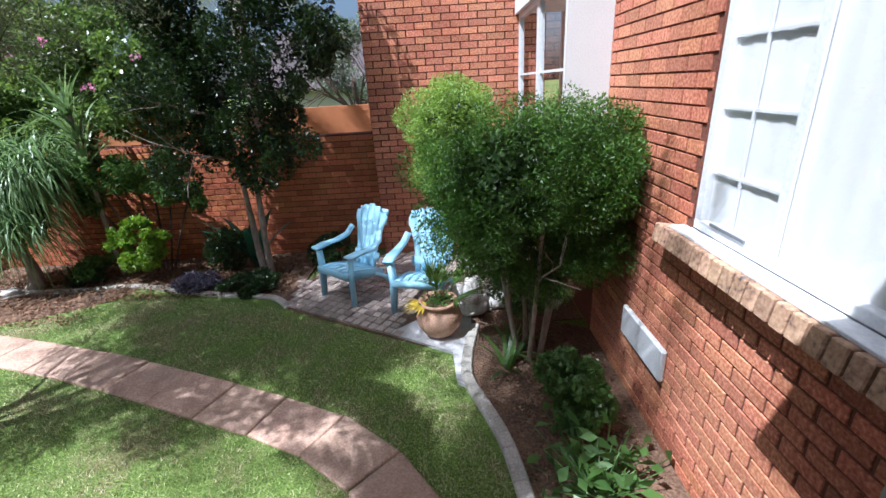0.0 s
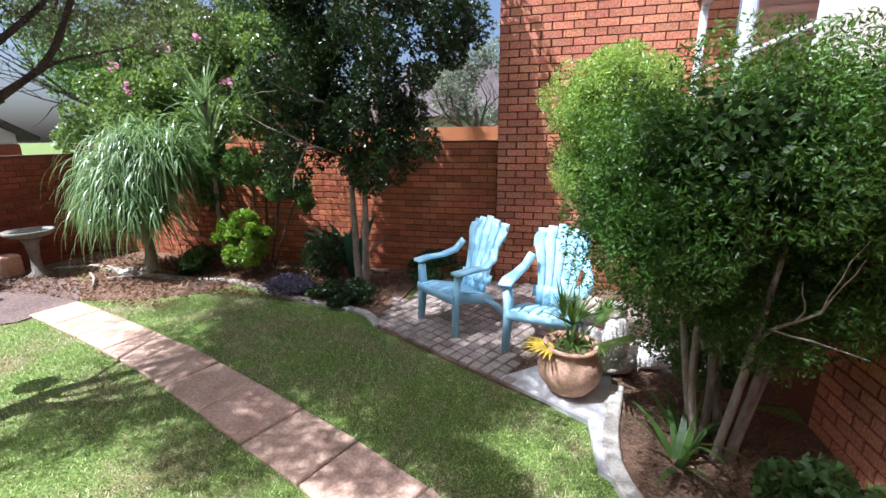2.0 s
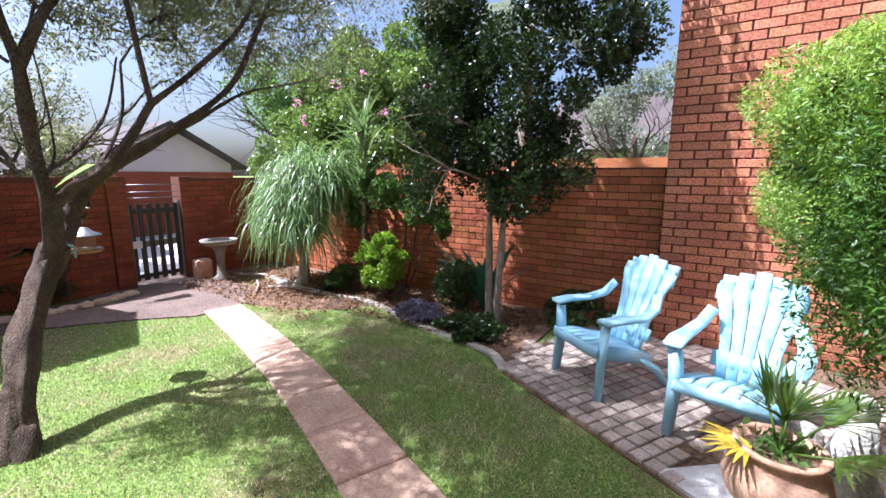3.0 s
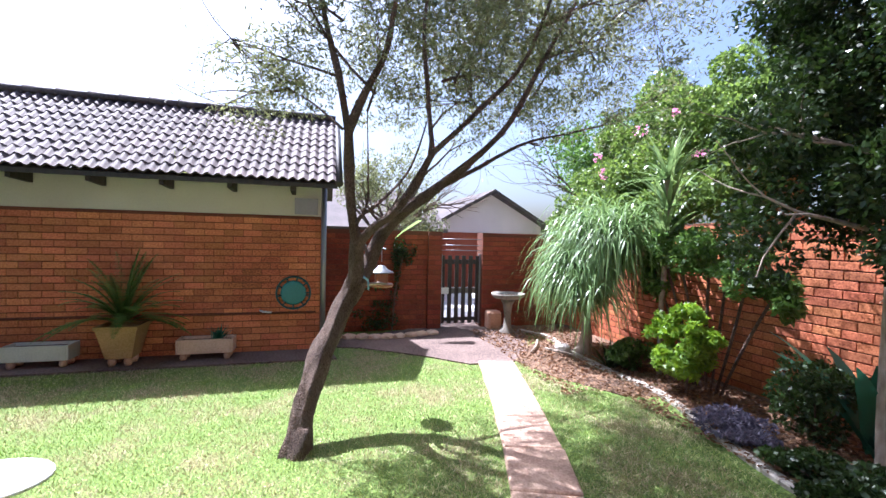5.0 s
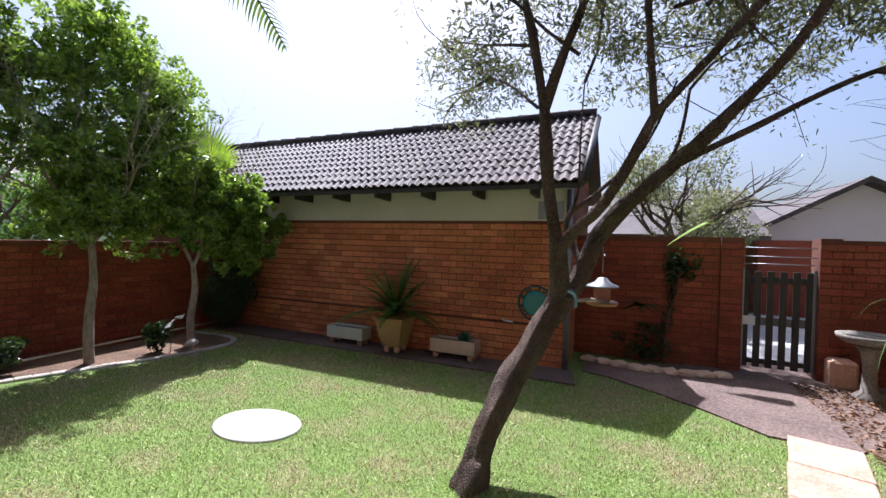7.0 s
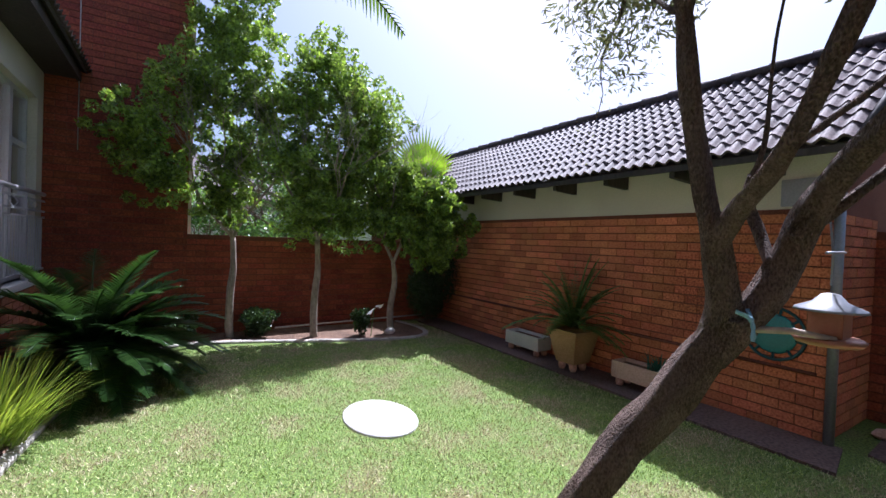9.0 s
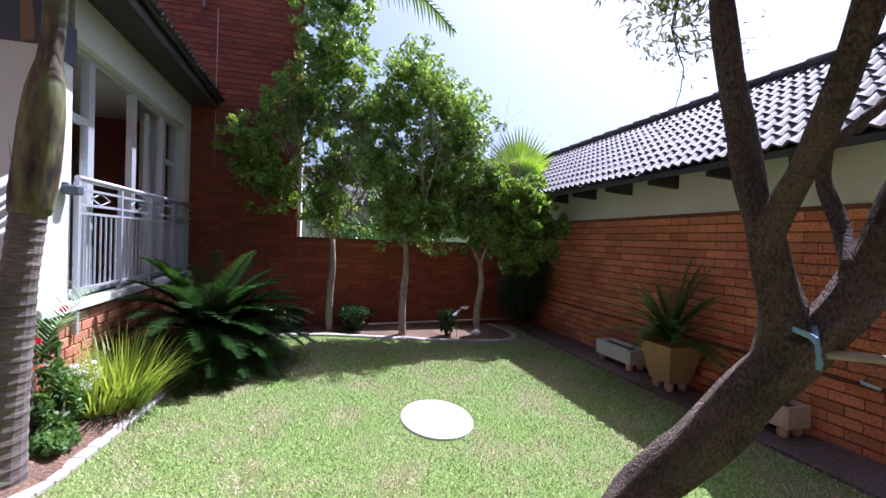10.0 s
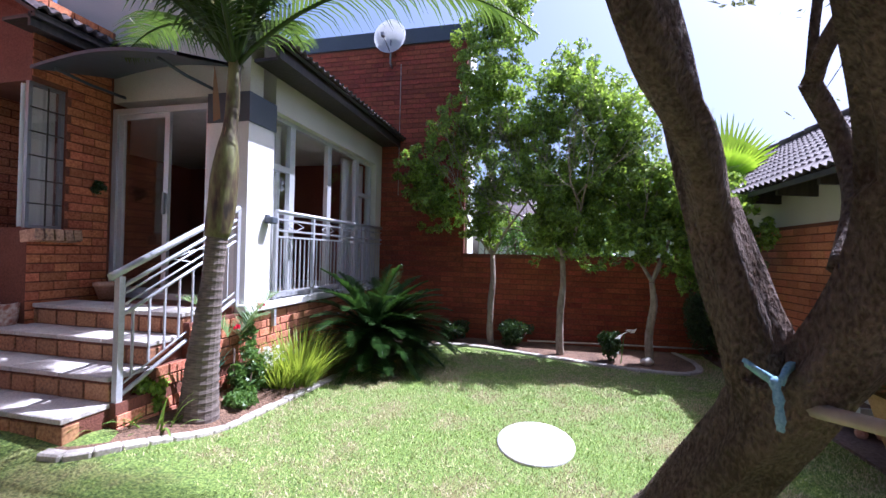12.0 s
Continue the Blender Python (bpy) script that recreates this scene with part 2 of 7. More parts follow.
lm = ramp(ln, [(0.50, (0, 0, 0)), (0.75, (0.7, 0.7, 0.7))])
lmix = ln.new("ShaderNodeMix")
lmix.data_type = "RGBA"
ll.new(lfine.outputs[0], lr1.inputs[0]), ll.new(lfine.outputs[0], lr2.inputs[0]), ll.new(lbig.outputs[0], lm.inputs[0])
ll.new(lm.outputs[0], lmix.inputs[0]), ll.new(lr1.outputs[0], lmix.inputs[6]), ll.new(lr2.outputs[0], lmix.inputs[7])
ll.new(lmix.outputs[2], lb.inputs["Base Color"])
lb.inputs["Roughness"].default_value = 0.95
lbump = ln.new("ShaderNodeBump")
lbump.inputs["Strength"].default_value, lbump.inputs["Distance"].default_value = 0.8, 0.02
ll.new(lfine.outputs[0], lbump.inputs["Height"]), ll.new(lbump.outputs[0], lb.inputs["Normal"])


# ---------------------------------------------------------------- mesh helpers
def part(name, bm, material, parent=None, label="", kind=""):
    """One mesh object out of a bmesh, under a thing."""
    me = bpy.data.meshes.new(name)
    bm.normal_update()
    bm.to_mesh(me)
    bm.free()
    me.materials.append(material)
    ob = new(name, me)
    if parent is not None:
        ob.parent = parent
    return tagged(ob, label, kind=kind)


def part_np(name, verts, faces, material, parent=None, label="", kind="", smooth=False):
    me = bpy.data.meshes.new(name)
    verts, faces = np.asarray(verts, dtype=np.float32), np.asarray(faces, dtype=np.int32)
    k = faces.shape[1]
    me.vertices.add(len(verts))
    me.vertices.foreach_set("co", verts.ravel())
    me.loops.add(faces.size)
    me.loops.foreach_set("vertex_index", faces.ravel())
    me.polygons.add(len(faces))
    me.polygons.foreach_set("loop_start", np.arange(0, faces.size, k, dtype=np.int32))
    me.update(calc_edges=True)
    if smooth:
        me.polygons.foreach_set("use_smooth", np.ones(len(faces), dtype=bool))
    me.materials.append(material)
    ob = new(name, me)
    if parent is not None:
        ob.parent = parent
    return tagged(ob, label, kind=kind)


def thing(name, label, category, x, y, z=0.0, turn=0.0, group="", kind=""):
    ob = new(name)
    ob.matrix_world = pose(x, y, z, 0, 0, turn)
    return tagged(ob, label, category, group, kind)


def box(bm, x0, y0, z0, x1, y1, z1, m=None):
    v = [Vector((x, y, z)) for z in (z0, z1) for y in (y0, y1) for x in (x0, x1)]
    vs = [bm.verts.new(m @ p if m is not None else p) for p in v]
    for f in ((0, 2, 3, 1), (4, 5, 7, 6), (0, 1, 5, 4), (2, 6, 7, 3), (0, 4, 6, 2), (1, 3, 7, 5)):
        bm.faces.new([vs[i] for i in f])
    return bm


def boxes(*rows):
    bm = bmesh.new()
    for r in rows:
        box(bm, *r)
    return bm


def bevel(bm, w=0.004, seg=1):
    bmesh.ops.bevel(bm, geom=list(bm.edges), offset=w, segments=seg, affect="EDGES")
    return bm


def tube(bm, pts, radii, seg=8, cap=True, smooth=True, wob=0.0):
    """A tapered tube through points."""
    pts = [Vector(p) for p in pts]
    rings, side = [], None
    for i, p in enumerate(pts):
        d = (pts[min(i + 1, len(pts) - 1)] - pts[max(i - 1, 0)]).normalized()
        if side is None:
            side = d.cross(Vector((0, 0, 1)) if abs(d.z) < 0.9 else Vector((1, 0, 0))).normalized()
        side = (side - d * side.dot(d)).normalized()
        up = d.cross(side)
        r = radii[i] if hasattr(radii, "__len__") else radii
        ring = []
        for k in range(seg):
            a = 2 * math.pi * k / seg
            w = 1 + wob * (noise.noise(p * 3 + side * math.cos(a) * 2 + up * math.sin(a) * 2))
            ring.append(bm.verts.new(p + (side * math.cos(a) + up * math.sin(a)) * r * w))
        rings.append(ring)
    for a, b in zip(rings, rings[1:]):
        for k in range(seg):
            f = bm.faces.new((a[k], a[(k + 1) % seg], b[(k + 1) % seg], b[k]))
            f.smooth = smooth
    if cap:
        bm.faces.new(list(reversed(rings[0])))
        bm.faces.new(rings[-1])
    return bm


def spline(pts, n=6):
    """Catmull-Rom points through a list of points."""
    pts = [Vector(p) for p in pts]
    out = []
    for i in range(len(pts) - 1):
        p0, p1, p2, p3 = pts[max(i - 1, 0)], pts[i], pts[i + 1], pts[min(i + 2, len(pts) - 1)]
        for k in range(n):
            t = k / n
            out.append(0.5 * ((2 * p1) + (p2 - p0) * t + (2 * p0 - 5 * p1 + 4 * p2 - p3) * t * t + (3 * p1 - p0 - 3 * p2 + p3) * t ** 3))
    return out + [pts[-1]]


def lathe(bm, profile, seg=24, squash=None):
    rings = []
    for r, z in profile:
        rings.append([bm.verts.new((r * math.cos(2 * math.pi * k / seg), r * math.sin(2 * math.pi * k / seg), z)) for k in range(seg)])
    for a, b in zip(rings, rings[1:]):
        for k in range(seg):
            bm.faces.new((a[k], a[(k + 1) % seg], b[(k + 1) % seg], b[k])).smooth = True
    bm.faces.new(list(reversed(rings[0])))
    bm.faces.new(rings[-1])
    return bm


def unit(v):
    return v / np.maximum(np.linalg.norm(v, axis=1, keepdims=True), 1e-9)


def leaf_quads(rng, centres, outward, length, width, droop=0.0, spread=0.9):
    """Kite-shaped folded leaves round the given points."""
    n = len(centres)
    d = unit(outward + rng.normal(0, spread, (n, 3)) + np.array([0, 0, -droop]))
    s = unit(np.cross(d, rng.normal(0, 1, (n, 3))))
    nn = np.cross(d, s)
    ln_ = (length * rng.uniform(0.6, 1.25, n))[:, None]
    wd = (width * rng.uniform(0.7, 1.2, n))[:, None]
    base, tip = centres - d * ln_ * 0.5, centres + d * ln_ * 0.5
    mid = centres - d * ln_ * 0.08 + nn * wd * 0.2
    v = np.stack([base, mid + s * wd * 0.5, tip, mid - s * wd * 0.5], 1).reshape(-1, 3)
    f = np.arange(n * 4).reshape(-1, 4)
    return v, f


def blobs(rng, lumps, count):
    """Points near the skins of overlapping lumps (centre, radii), with their outward directions."""
    w = np.array([r[0] * r[1] + r[1] * r[2] + r[0] * r[2] for _, r in lumps])
    pick = rng.choice(len(lumps), count, p=w / w.sum())
    c, r = np.array([l[0] for l in lumps])[pick], np.array([l[1] for l in lumps])[pick]
    d = unit(rng.normal(0, 1, (count, 3)))
    k = np.clip(1 - np.abs(rng.normal(0, 0.2, count)), 0.15, 1.05)[:, None]
    return c + d * r * k, d


def crown_lumps(rng, centre, radii, n, size, bottom=-0.8):
    out = []
    while len(out) < n:
        d = rng.normal(0, 1, 3)
        d /= np.linalg.norm(d)
        if d[2] < bottom:
            continue
        k = rng.uniform(0.35, 0.9)
        s = size * rng.uniform(0.6, 1.3)
        out.append((tuple(np.array(centre) + d * np.array(radii) * k), (s, s, s * 0.8)))
    return out


def foliage(name, parent, material, lumps, count, length, width, seed=1, droop=0.1, spread=0.9):
    rng = np.random.default_rng(seed)
    c, o = blobs(rng, lumps, count)
    return part_np(name, *leaf_quads(rng, c - np.array(parent.matrix_world.translation), o, length, width, droop, spread), material, parent)


def blade_mesh(rng, roots, dirs, length, width, bend, seg=4, taper=True):
    """Arching strap leaves: roots and start directions, falling by bend."""
    n = len(roots)
    L = (length * rng.uniform(0.7, 1.15, n))[:, None]
    d = unit(dirs)
    side = unit(np.cross(d, np.tile([0, 0, 1.0], (n, 1))) + rng.normal(0, 0.05, (n, 3)))
    p, rows = roots.copy(), []
    for i in range(seg + 1):
        t = i / seg
        w = width * (1 - t ** 2 * 0.95 if taper else 1) * 0.5
        rows.append(np.stack([p - side * w, p + side * w], 1))
        p = p + d * L / seg
        d = unit(d + np.array([0, 0, -bend / seg]) * (0.6 + t))
    v = np.stack(rows, 1).reshape(-1, 3)
    base = (np.arange(n) * (seg + 1) * 2)[:, None]
    f = np.concatenate([base + np.array([[2 * i, 2 * i + 1, 2 * i + 3, 2 * i + 2]]) for i in range(seg)], 0)
    return v, f


def frond_mesh(rng, root, direction, length, bend, n_leaf, leaf_len, leaf_w, vee=0.5, start=0.15, leaf_bend=0.6):
    """One feather leaf: the points of its rib, and the leaflets' mesh."""
    p, d = Vector(root), Vector(direction).normalized()
    rib, seg = [p.copy()], 12
    dirs = []
    for i in range(seg):
        p = p + d * length / seg
        dirs.append(d.copy())
        rib.append(p.copy())
        d = (d + Vector((0, 0, -bend / seg))).normalized()
    roots, ds, ls = [], [], []
    for i in range(n_leaf):
        t = start + (1 - start) * i / n_leaf
        k = min(int(t * seg), seg - 1)
        q = rib[k].lerp(rib[k + 1], t * seg - k)
        s = dirs[k].cross(Vector((0, 0, 1))).normalized()
        up = s.cross(dirs[k])
        for sg in (-1, 1):
            roots.append(q), ds.append(s * sg + dirs[k] * 0.7 + up * vee * rng.uniform(0.6, 1.2)), ls.append(math.sin(math.pi * (0.15 + 0.8 * t)))
    roots, ds, ls = np.array(roots), np.array(ds), np.array(ls)
    L = leaf_len * ls
    v, f = blade_mesh(rng, roots, ds, L, leaf_w, leaf_bend, 3)
    return rib, v, f


def join_np(parts):
    vs, fs, o = [], [], 0
    for v, f in parts:
        vs.append(v), fs.append(f + o)
        o += len(v)
    return np.concatenate(vs), np.concatenate(fs)


def resample(pts, step):
    pts = [Vector(p) for p in pts]
    out, carry = [pts[0]], 0.0
    for a, b in zip(pts, pts[1:]):
        d = (b - a).length
        t = step - carry
        while t <= d:
            out.append(a.lerp(b, t / d))
            t += step
        carry = d - (t - step)
    return out


RNG = np.random.default_rng(5)

# ---------------------------------------------------------------- ground
SLAB_Z, FLOOR_Z = 0.87, 0.87


def ground_z(x, y):
    return 0.22 * math.exp(-(((x + 0.7) / 1.2) ** 2 + ((y - 0.65) / 0.5) ** 2))


def build_ground():
    xs = [-400, -120, -40, -18, -11] + list(np.linspace(-9, 2, 90)) + [5, 12, 40, 120, 400]
    ys = [-400, -120, -40, -14, -7] + list(np.linspace(-5, 8, 100)) + [11, 20, 50, 120, 400]
    v = [(x, y, ground_z(x, y)) for y in ys for x in xs]
    n = len(xs)
    f = [(j * n + i, j * n + i + 1, (j + 1) * n + i + 1, (j + 1) * n + i) for j in range(len(ys) - 1) for i in range(n - 1)]
    part_np("ground", v, f, LAWN, None, "short green lawn with dry brown patches", "structure", True)


build_ground()


def flat_area(name, outline, z, thick, material, label, bumpy=0.0, cell=0.0):
    """A slab of ground cover with an outline; thick is its depth below z."""
    bm = bmesh.new()
    top = [bm.verts.new((x, y, z + ground_z(x, y))) for x, y in outline]
    bot = [bm.verts.new((x, y, z + ground_z(x, y) - thick)) for x, y in outline]
    bm.faces.new(top)
    n = len(top)
    for i in range(n):
        bm.faces.new((top[i], bot[i], bot[(i + 1) % n], top[(i + 1) % n]))
    bmesh.ops.recalc_face_normals(bm, faces=bm.faces)
    bmesh.ops.triangulate(bm, faces=bm.faces)
    return part(name, bm, material, None, label, "structure")


KERB_N = [(-2.05, 4.08), (-2.36, 4.36), (-3.06, 4.5), (-3.68, 4.66), (-4.4, 4.9), (-5.38, 4.87), (-6.2, 4.9), (-7.0, 5.05), (-7.6, 4.75)]
KERB_S = [(-1.22, 0.88), (-1.42, 0.82), (-1.6, 0.55), (-1.73, 0.18), (-1.77, -0.33), (-1.84, -1.1), (-1.9, -1.7), (-2.0, -2.2), (-2.15, -2.9), (-2.4, -3.4), (-2.75, -3.62), (-3.43, -3.52), (-4.3, -3.22), (-5.2, -2.93), (-5.75, -2.9), (-6.02, -3.08), (-6.1, -3.5), (-6.0, -4.1)]
KERB_E = [(0.14, 3.45), (0.04, 2.95), (0.02, 2.6), (0.12, 2.3), (0.25, 1.9), (0.31, 1.47), (0.33, 1.15)]
flat_area("bed_north", KERB_N + [(-7.85, 4.7), (-7.85, 5.88), (-2.05, 5.88)], 0.02, 0.05, SOIL, "dark garden bed soil with leaf litter")
flat_area("bed_south", KERB_S + [(-2.75, -4.18), (-1.32, -4.18), (-1.32, 0.4)], 0.02, 0.05, SOIL, "brown garden bed soil along the house")
flat_area("bed_east", KERB_E + [(1.28, 1.15), (1.28, 3.28), (0.95, 3.45)], 0.02, 0.05, SOIL, "brown bed soil with leaf litter beside the window wall")


def kerb(name, line, label, w=0.1, h=0.07, mat=CONC):
    pts = resample([p.to_3d() if len(p) == 2 else p for p in spline([(x, y, 0) for x, y in line], 8)], 0.14)
    top = thing(name, label, "", pts[0].x, pts[0].y, 0, kind="structure")
    rnd = random.Random(3)
    for a, b in zip(pts, pts[1:]):
        d = (b - a)
        ang = math.degrees(math.atan2(d.y, d.x))
        bm = bmesh.new()
        box(bm, -d.length / 2 - 0.001, -w / 2, -0.03, d.length / 2 + 0.001, w / 2, h + rnd.uniform(-0.004, 0.004))
        bevel(bm, 0.01)
        c = (a + b) / 2
        ob = part("kerb_block", bm, mat, top)
        ob.matrix_parent_inverse = top.matrix_world.inverted()
        rise = math.degrees(math.atan2(ground_z(b.x, b.y) - ground_z(a.x, a.y), d.length))
        ob.matrix_basis = pose(c.x, c.y, ground_z(c.x, c.y), rnd.uniform(-1.2, 1.2), -rise, ang)


kerb("kerb_north", KERB_N, "low concrete kerb along the shrub bed", 0.09, 0.035)
kerb("kerb_south", KERB_S, "pale concrete kerb curving along the house bed", 0.085, 0.03)
kerb("kerb_east", KERB_E, "low concrete kerb beside the window wall", 0.1, 0.05)

# stepping path of sandstone slabs
PATHLINE = [(-5.85, 3.67), (-4.7, 3.36), (-3.6, 3.03), (-2.9, 2.78), (-2.35, 2.56), (-1.55, 2.25), (-1.0, 1.98), (-0.55, 1.6), (-0.3, 1.2)]


def build_path():
    top = thing("path", "curved garden path of worn sandstone slabs", "", -5.85, 3.67, 0, kind="structure")
    pts = resample(spline([(x, y, 0) for x, y in PATHLINE], 6), 0.56)
    rnd = random.Random(4)

    def side(i):
        a, b = pts[max(i - 1, 0)], pts[min(i + 1, len(pts) - 1)]
        d = (b - a).normalized()
        return Vector((-d.y, d.x, 0)) * 0.225

    for i in range(len(pts) - 1):
        a, b = pts[i], pts[i + 1]
        g = (b - a).normalized() * 0.006
        sa, sb = side(i), side(i + 1)
        c = (a + b) / 2
        quad = [a + g + sa, a + g - sa, b - g - sb, b - g + sb]
        bm = bmesh.new()
        h = 0.025 + rnd.uniform(-0.004, 0.004)
        lo = [bm.verts.new((q - c) + Vector((0, 0, -0.03))) for q in quad]
        hi = [bm.verts.new((q - c) + Vector((rnd.uniform(-0.01, 0.01), rnd.uniform(-0.01, 0.01), h + ground_z(q.x, q.y)))) for q in quad]
        bm.faces.new(hi), bm.faces.new(list(reversed(lo)))
        for k in range(4):
            bm.faces.new((lo[k], lo[(k + 1) % 4], hi[(k + 1) % 4], hi[k]))
        bmesh.ops.recalc_face_normals(bm, faces=bm.faces)
        bevel(bm, 0.01)
        ob = part("slab", bm, SLAB, top)
        ob.matrix_parent_inverse = top.matrix_world.inverted()
        ob.matrix_basis = pose(c.x, c.y, 0)


build_path()
flat_area("paving_gate", [(-6.95, 1.74), (-6.85, 2.05), (-6.5, 2.55), (-6.22, 2.9), (-5.82, 3.3), (-5.8, 3.88), (-6.3, 4.35), (-7.2, 4.75), (-7.9, 4.9), (-8.6, 4.9), (-8.6, 3.0), (-7.9, 2.9), (-7.4, 1.72)], 0.018, 0.04, PAVE, "worn paved area in front of the garden gate")
flat_area("paving_wall", [(-6.88, -4.15), (-6.38, -4.15), (-6.36, 1.72), (-6.88, 1.62)], 0.024, 0.04, PAVE, "narrow paving strip along the brick wall")
flat_area("patio_base", [(-2.05, 4.03), (-0.62, 3.26), (-0.1, 3.0), (0.12, 3.45), (1.28, 3.5), (1.28, 5.66), (-1.0, 5.66), (-2.0, 4.9)], 0.012, 0.03, SOIL, "sandy jointed bed under the patio cobbles")
flat_area("patio_strip", [(-0.75, 3.36), (-0.1, 2.98), (-0.07, 2.55), (0.0, 2.5), (0.1, 3.4), (0.12, 3.72), (-0.4, 3.66)], 0.034, 0.04, CONC_W, "pale concrete strip at the patio corner")


def build_cobbles():
    top = thing("patio", "patio of small square concrete cobbles", "", -1, 4.2, 0, kind="structure")
    a0, u = Vector((-2.05, 4.07, 0)), Vector((1.4, -0.78, 0)).normalized()
    v = Vector((-u.y, u.x, 0))
    s = 0.108
    bm = bmesh.new()
    box(bm, -s / 2 + 0.006, -s / 2 + 0.006, 0.0, s / 2 - 0.006, s / 2 - 0.006, 0.034)
    bevel(bm, 0.006)
    me = bpy.data.meshes.new("cobble")
    bm.to_mesh(me), bm.free()
    me.materials.append(COBBLE)
    rest = bmesh.new()
    rnd = random.Random(8)
    ang = math.degrees(math.atan2(u.y, u.x))
    count = 0
    for j in range(20):
        for i in range(-9, 28):
            c = a0 + u * (s * (i + 0.5)) + v * (s * (j + 0.5))
            if c.x > 1.2 or c.y > 5.6 or c.x < -2.1 or (c.x < -1.9 and c.y > 4.8) or (c.y < 3.75 and c.x > -0.62) or c.y > 5.0 + (c.x + 2) * 2:
                continue
            if count < 300 and j < 12:
                ob = new("cobble", me)
                ob.parent = top
                ob.matrix_parent_inverse = top.matrix_world.inverted()
                ob.matrix_basis = pose(c.x, c.y, 0.004 + rnd.uniform(-0.003, 0.003), rnd.uniform(-1, 1), rnd.uniform(-1, 1), ang + rnd.uniform(-1.5, 1.5))
                count += 1
            else:
                box(rest, -s / 2 + 0.006, -s / 2 + 0.006, 0.0, s / 2 - 0.006, s / 2 - 0.006, 0.034, pose(c.x - top.location.x, c.y - top.location.y, 0.004 + rnd.uniform(-0.003, 0.003), 0, 0, ang))
    part("cobbles_far", rest, COBBLE_ST, top, kind="stuff")


build_cobbles()


flat_area("bare_patch", [(-5.86, 3.95), (-5.2, 4.1), (-4.5, 4.5), (-4.4, 4.86), (-5.38, 4.8), (-6.2, 4.84), (-6.9, 4.95), (-6.4, 4.3)], 0.008, 0.02, SOIL, "bare earth between the lawn and the kerb")

# ---------------------------------------------------------------- walls
def wall_box(name, x0, y0, z0, x1, y1, z1, mat, label):
    return part(name, boxes((x0, y0, z0, x1, y1, z1)), mat, None, label, "structure")


BRICK_JOBS = []


def brick_face(wall, origin, u, length, z0, z1, near_from=0.0, holes=(), shade=False, single=300):
    """Ask for bricks on the face of a wall that starts at origin and runs along u; outward is to the right of u. holes: (u0, u1, z0, z1)."""
    BRICK_JOBS.append((wall, origin, u, length, z0, z1, near_from, holes, shade, single))


# east wall of the house with the near window
WIN1 = (0.30, 1.88, 1.56, 2.85)
wall_e = part("wall_east", boxes((1.30, -0.75, -0.1, 1.55, WIN1[0], 4.2), (1.30, WIN1[1], -0.1, 1.55, 3.3, 4.2), (1.30, WIN1[0], -0.1, 1.55, WIN1[1], WIN1[2] - 0.1), (1.30, WIN1[0], WIN1[3], 1.55, WIN1[1], 4.2),
              (1.30, 3.3, -0.1, 1.55, 5.9, 1.15), (1.30, 3.3, 3.2, 1.55, 5.9, 4.2)), MORTAR, None, "orange-red face brick house wall with a window", "structure")
brick_face(wall_e, (1.30, 3.3, 0), (0, -1, 0), 4.05, 0.0, 4.2, 0.0, ((3.3 - WIN1[1], 3.3 - WIN1[0], WIN1[2] - 0.1, WIN1[3]),))
# north part of the house
wall_f = part("wall_house_north", boxes((-1.08, 5.7, -0.1, 1.30, 5.95, 5.2)), MORTAR, None, "tall orange-red face brick house wall beside the patio", "structure")
brick_face(wall_f, (-1.08, 5.7, 0), (1, 0, 0), 2.38, 0.0, 5.2)
part("wall_house_north_side", boxes((-1.08, 5.95, -0.1, -0.85, 9.0, 5.2)), MORTAR, None, "side of the tall brick house wall", "structure")
# north garden wall
wall_n = part("wall_north", boxes((-8.1, 5.9, -0.1, -1.08, 6.12, 1.8)), MORTAR, None, "red face brick garden wall behind the shrubs", "structure")
brick_face(wall_n, (-8.1, 5.9, 0), (1, 0, 0), 7.02, 0.0, 1.8, 3.2, shade=True)
# gate walls
wall_g = part("wall_gate", boxes((-8.13, 1.5, -0.1, -7.95, 3.26, 1.68), (-8.13, 4.44, -0.1, -7.95, 5.9, 1.66), (-8.17, 3.26, -0.1, -7.9, 3.50, 1.68), (-8.17, 4.24, -0.1, -7.9, 4.44, 1.68)), MORTAR, None, "red face brick wall with piers at the gate", "structure")
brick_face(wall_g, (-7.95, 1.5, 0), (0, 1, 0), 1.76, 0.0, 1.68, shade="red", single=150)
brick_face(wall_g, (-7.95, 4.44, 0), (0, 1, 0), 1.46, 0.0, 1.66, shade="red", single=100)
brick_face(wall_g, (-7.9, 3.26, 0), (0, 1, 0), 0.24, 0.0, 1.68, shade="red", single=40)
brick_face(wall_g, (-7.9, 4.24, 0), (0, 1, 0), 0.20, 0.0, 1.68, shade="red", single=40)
# west building
wall_w = part("wall_west", boxes((-7.12, -7.5, -0.1, -6.9, 1.5, 1.82)), MORTAR, None, "long orange-brown face brick wall of the outbuilding", "structure")
brick_face(wall_w, (-6.9, -4.2, 0), (0, 1, 0), 5.7, 0.0, 1.82, 0.0, shade=True)
part("wall_west_plaster", boxes((-7.10, -7.5, 1.82, -6.91, 1.5, 2.5)), PLASTER, None, "cream plaster band above the brickwork", "structure")
wall_wg = part("wall_west_gable", boxes((-9.5, 1.28, -0.1, -7.12, 1.5, 2.5)), MORTAR, None, "red brick gable end of the outbuilding", "structure")
brick_face(wall_wg, (-6.9, 1.5, 0), (-1, 0, 0), 1.05, 0.0, 1.82, shade=True, single=60)
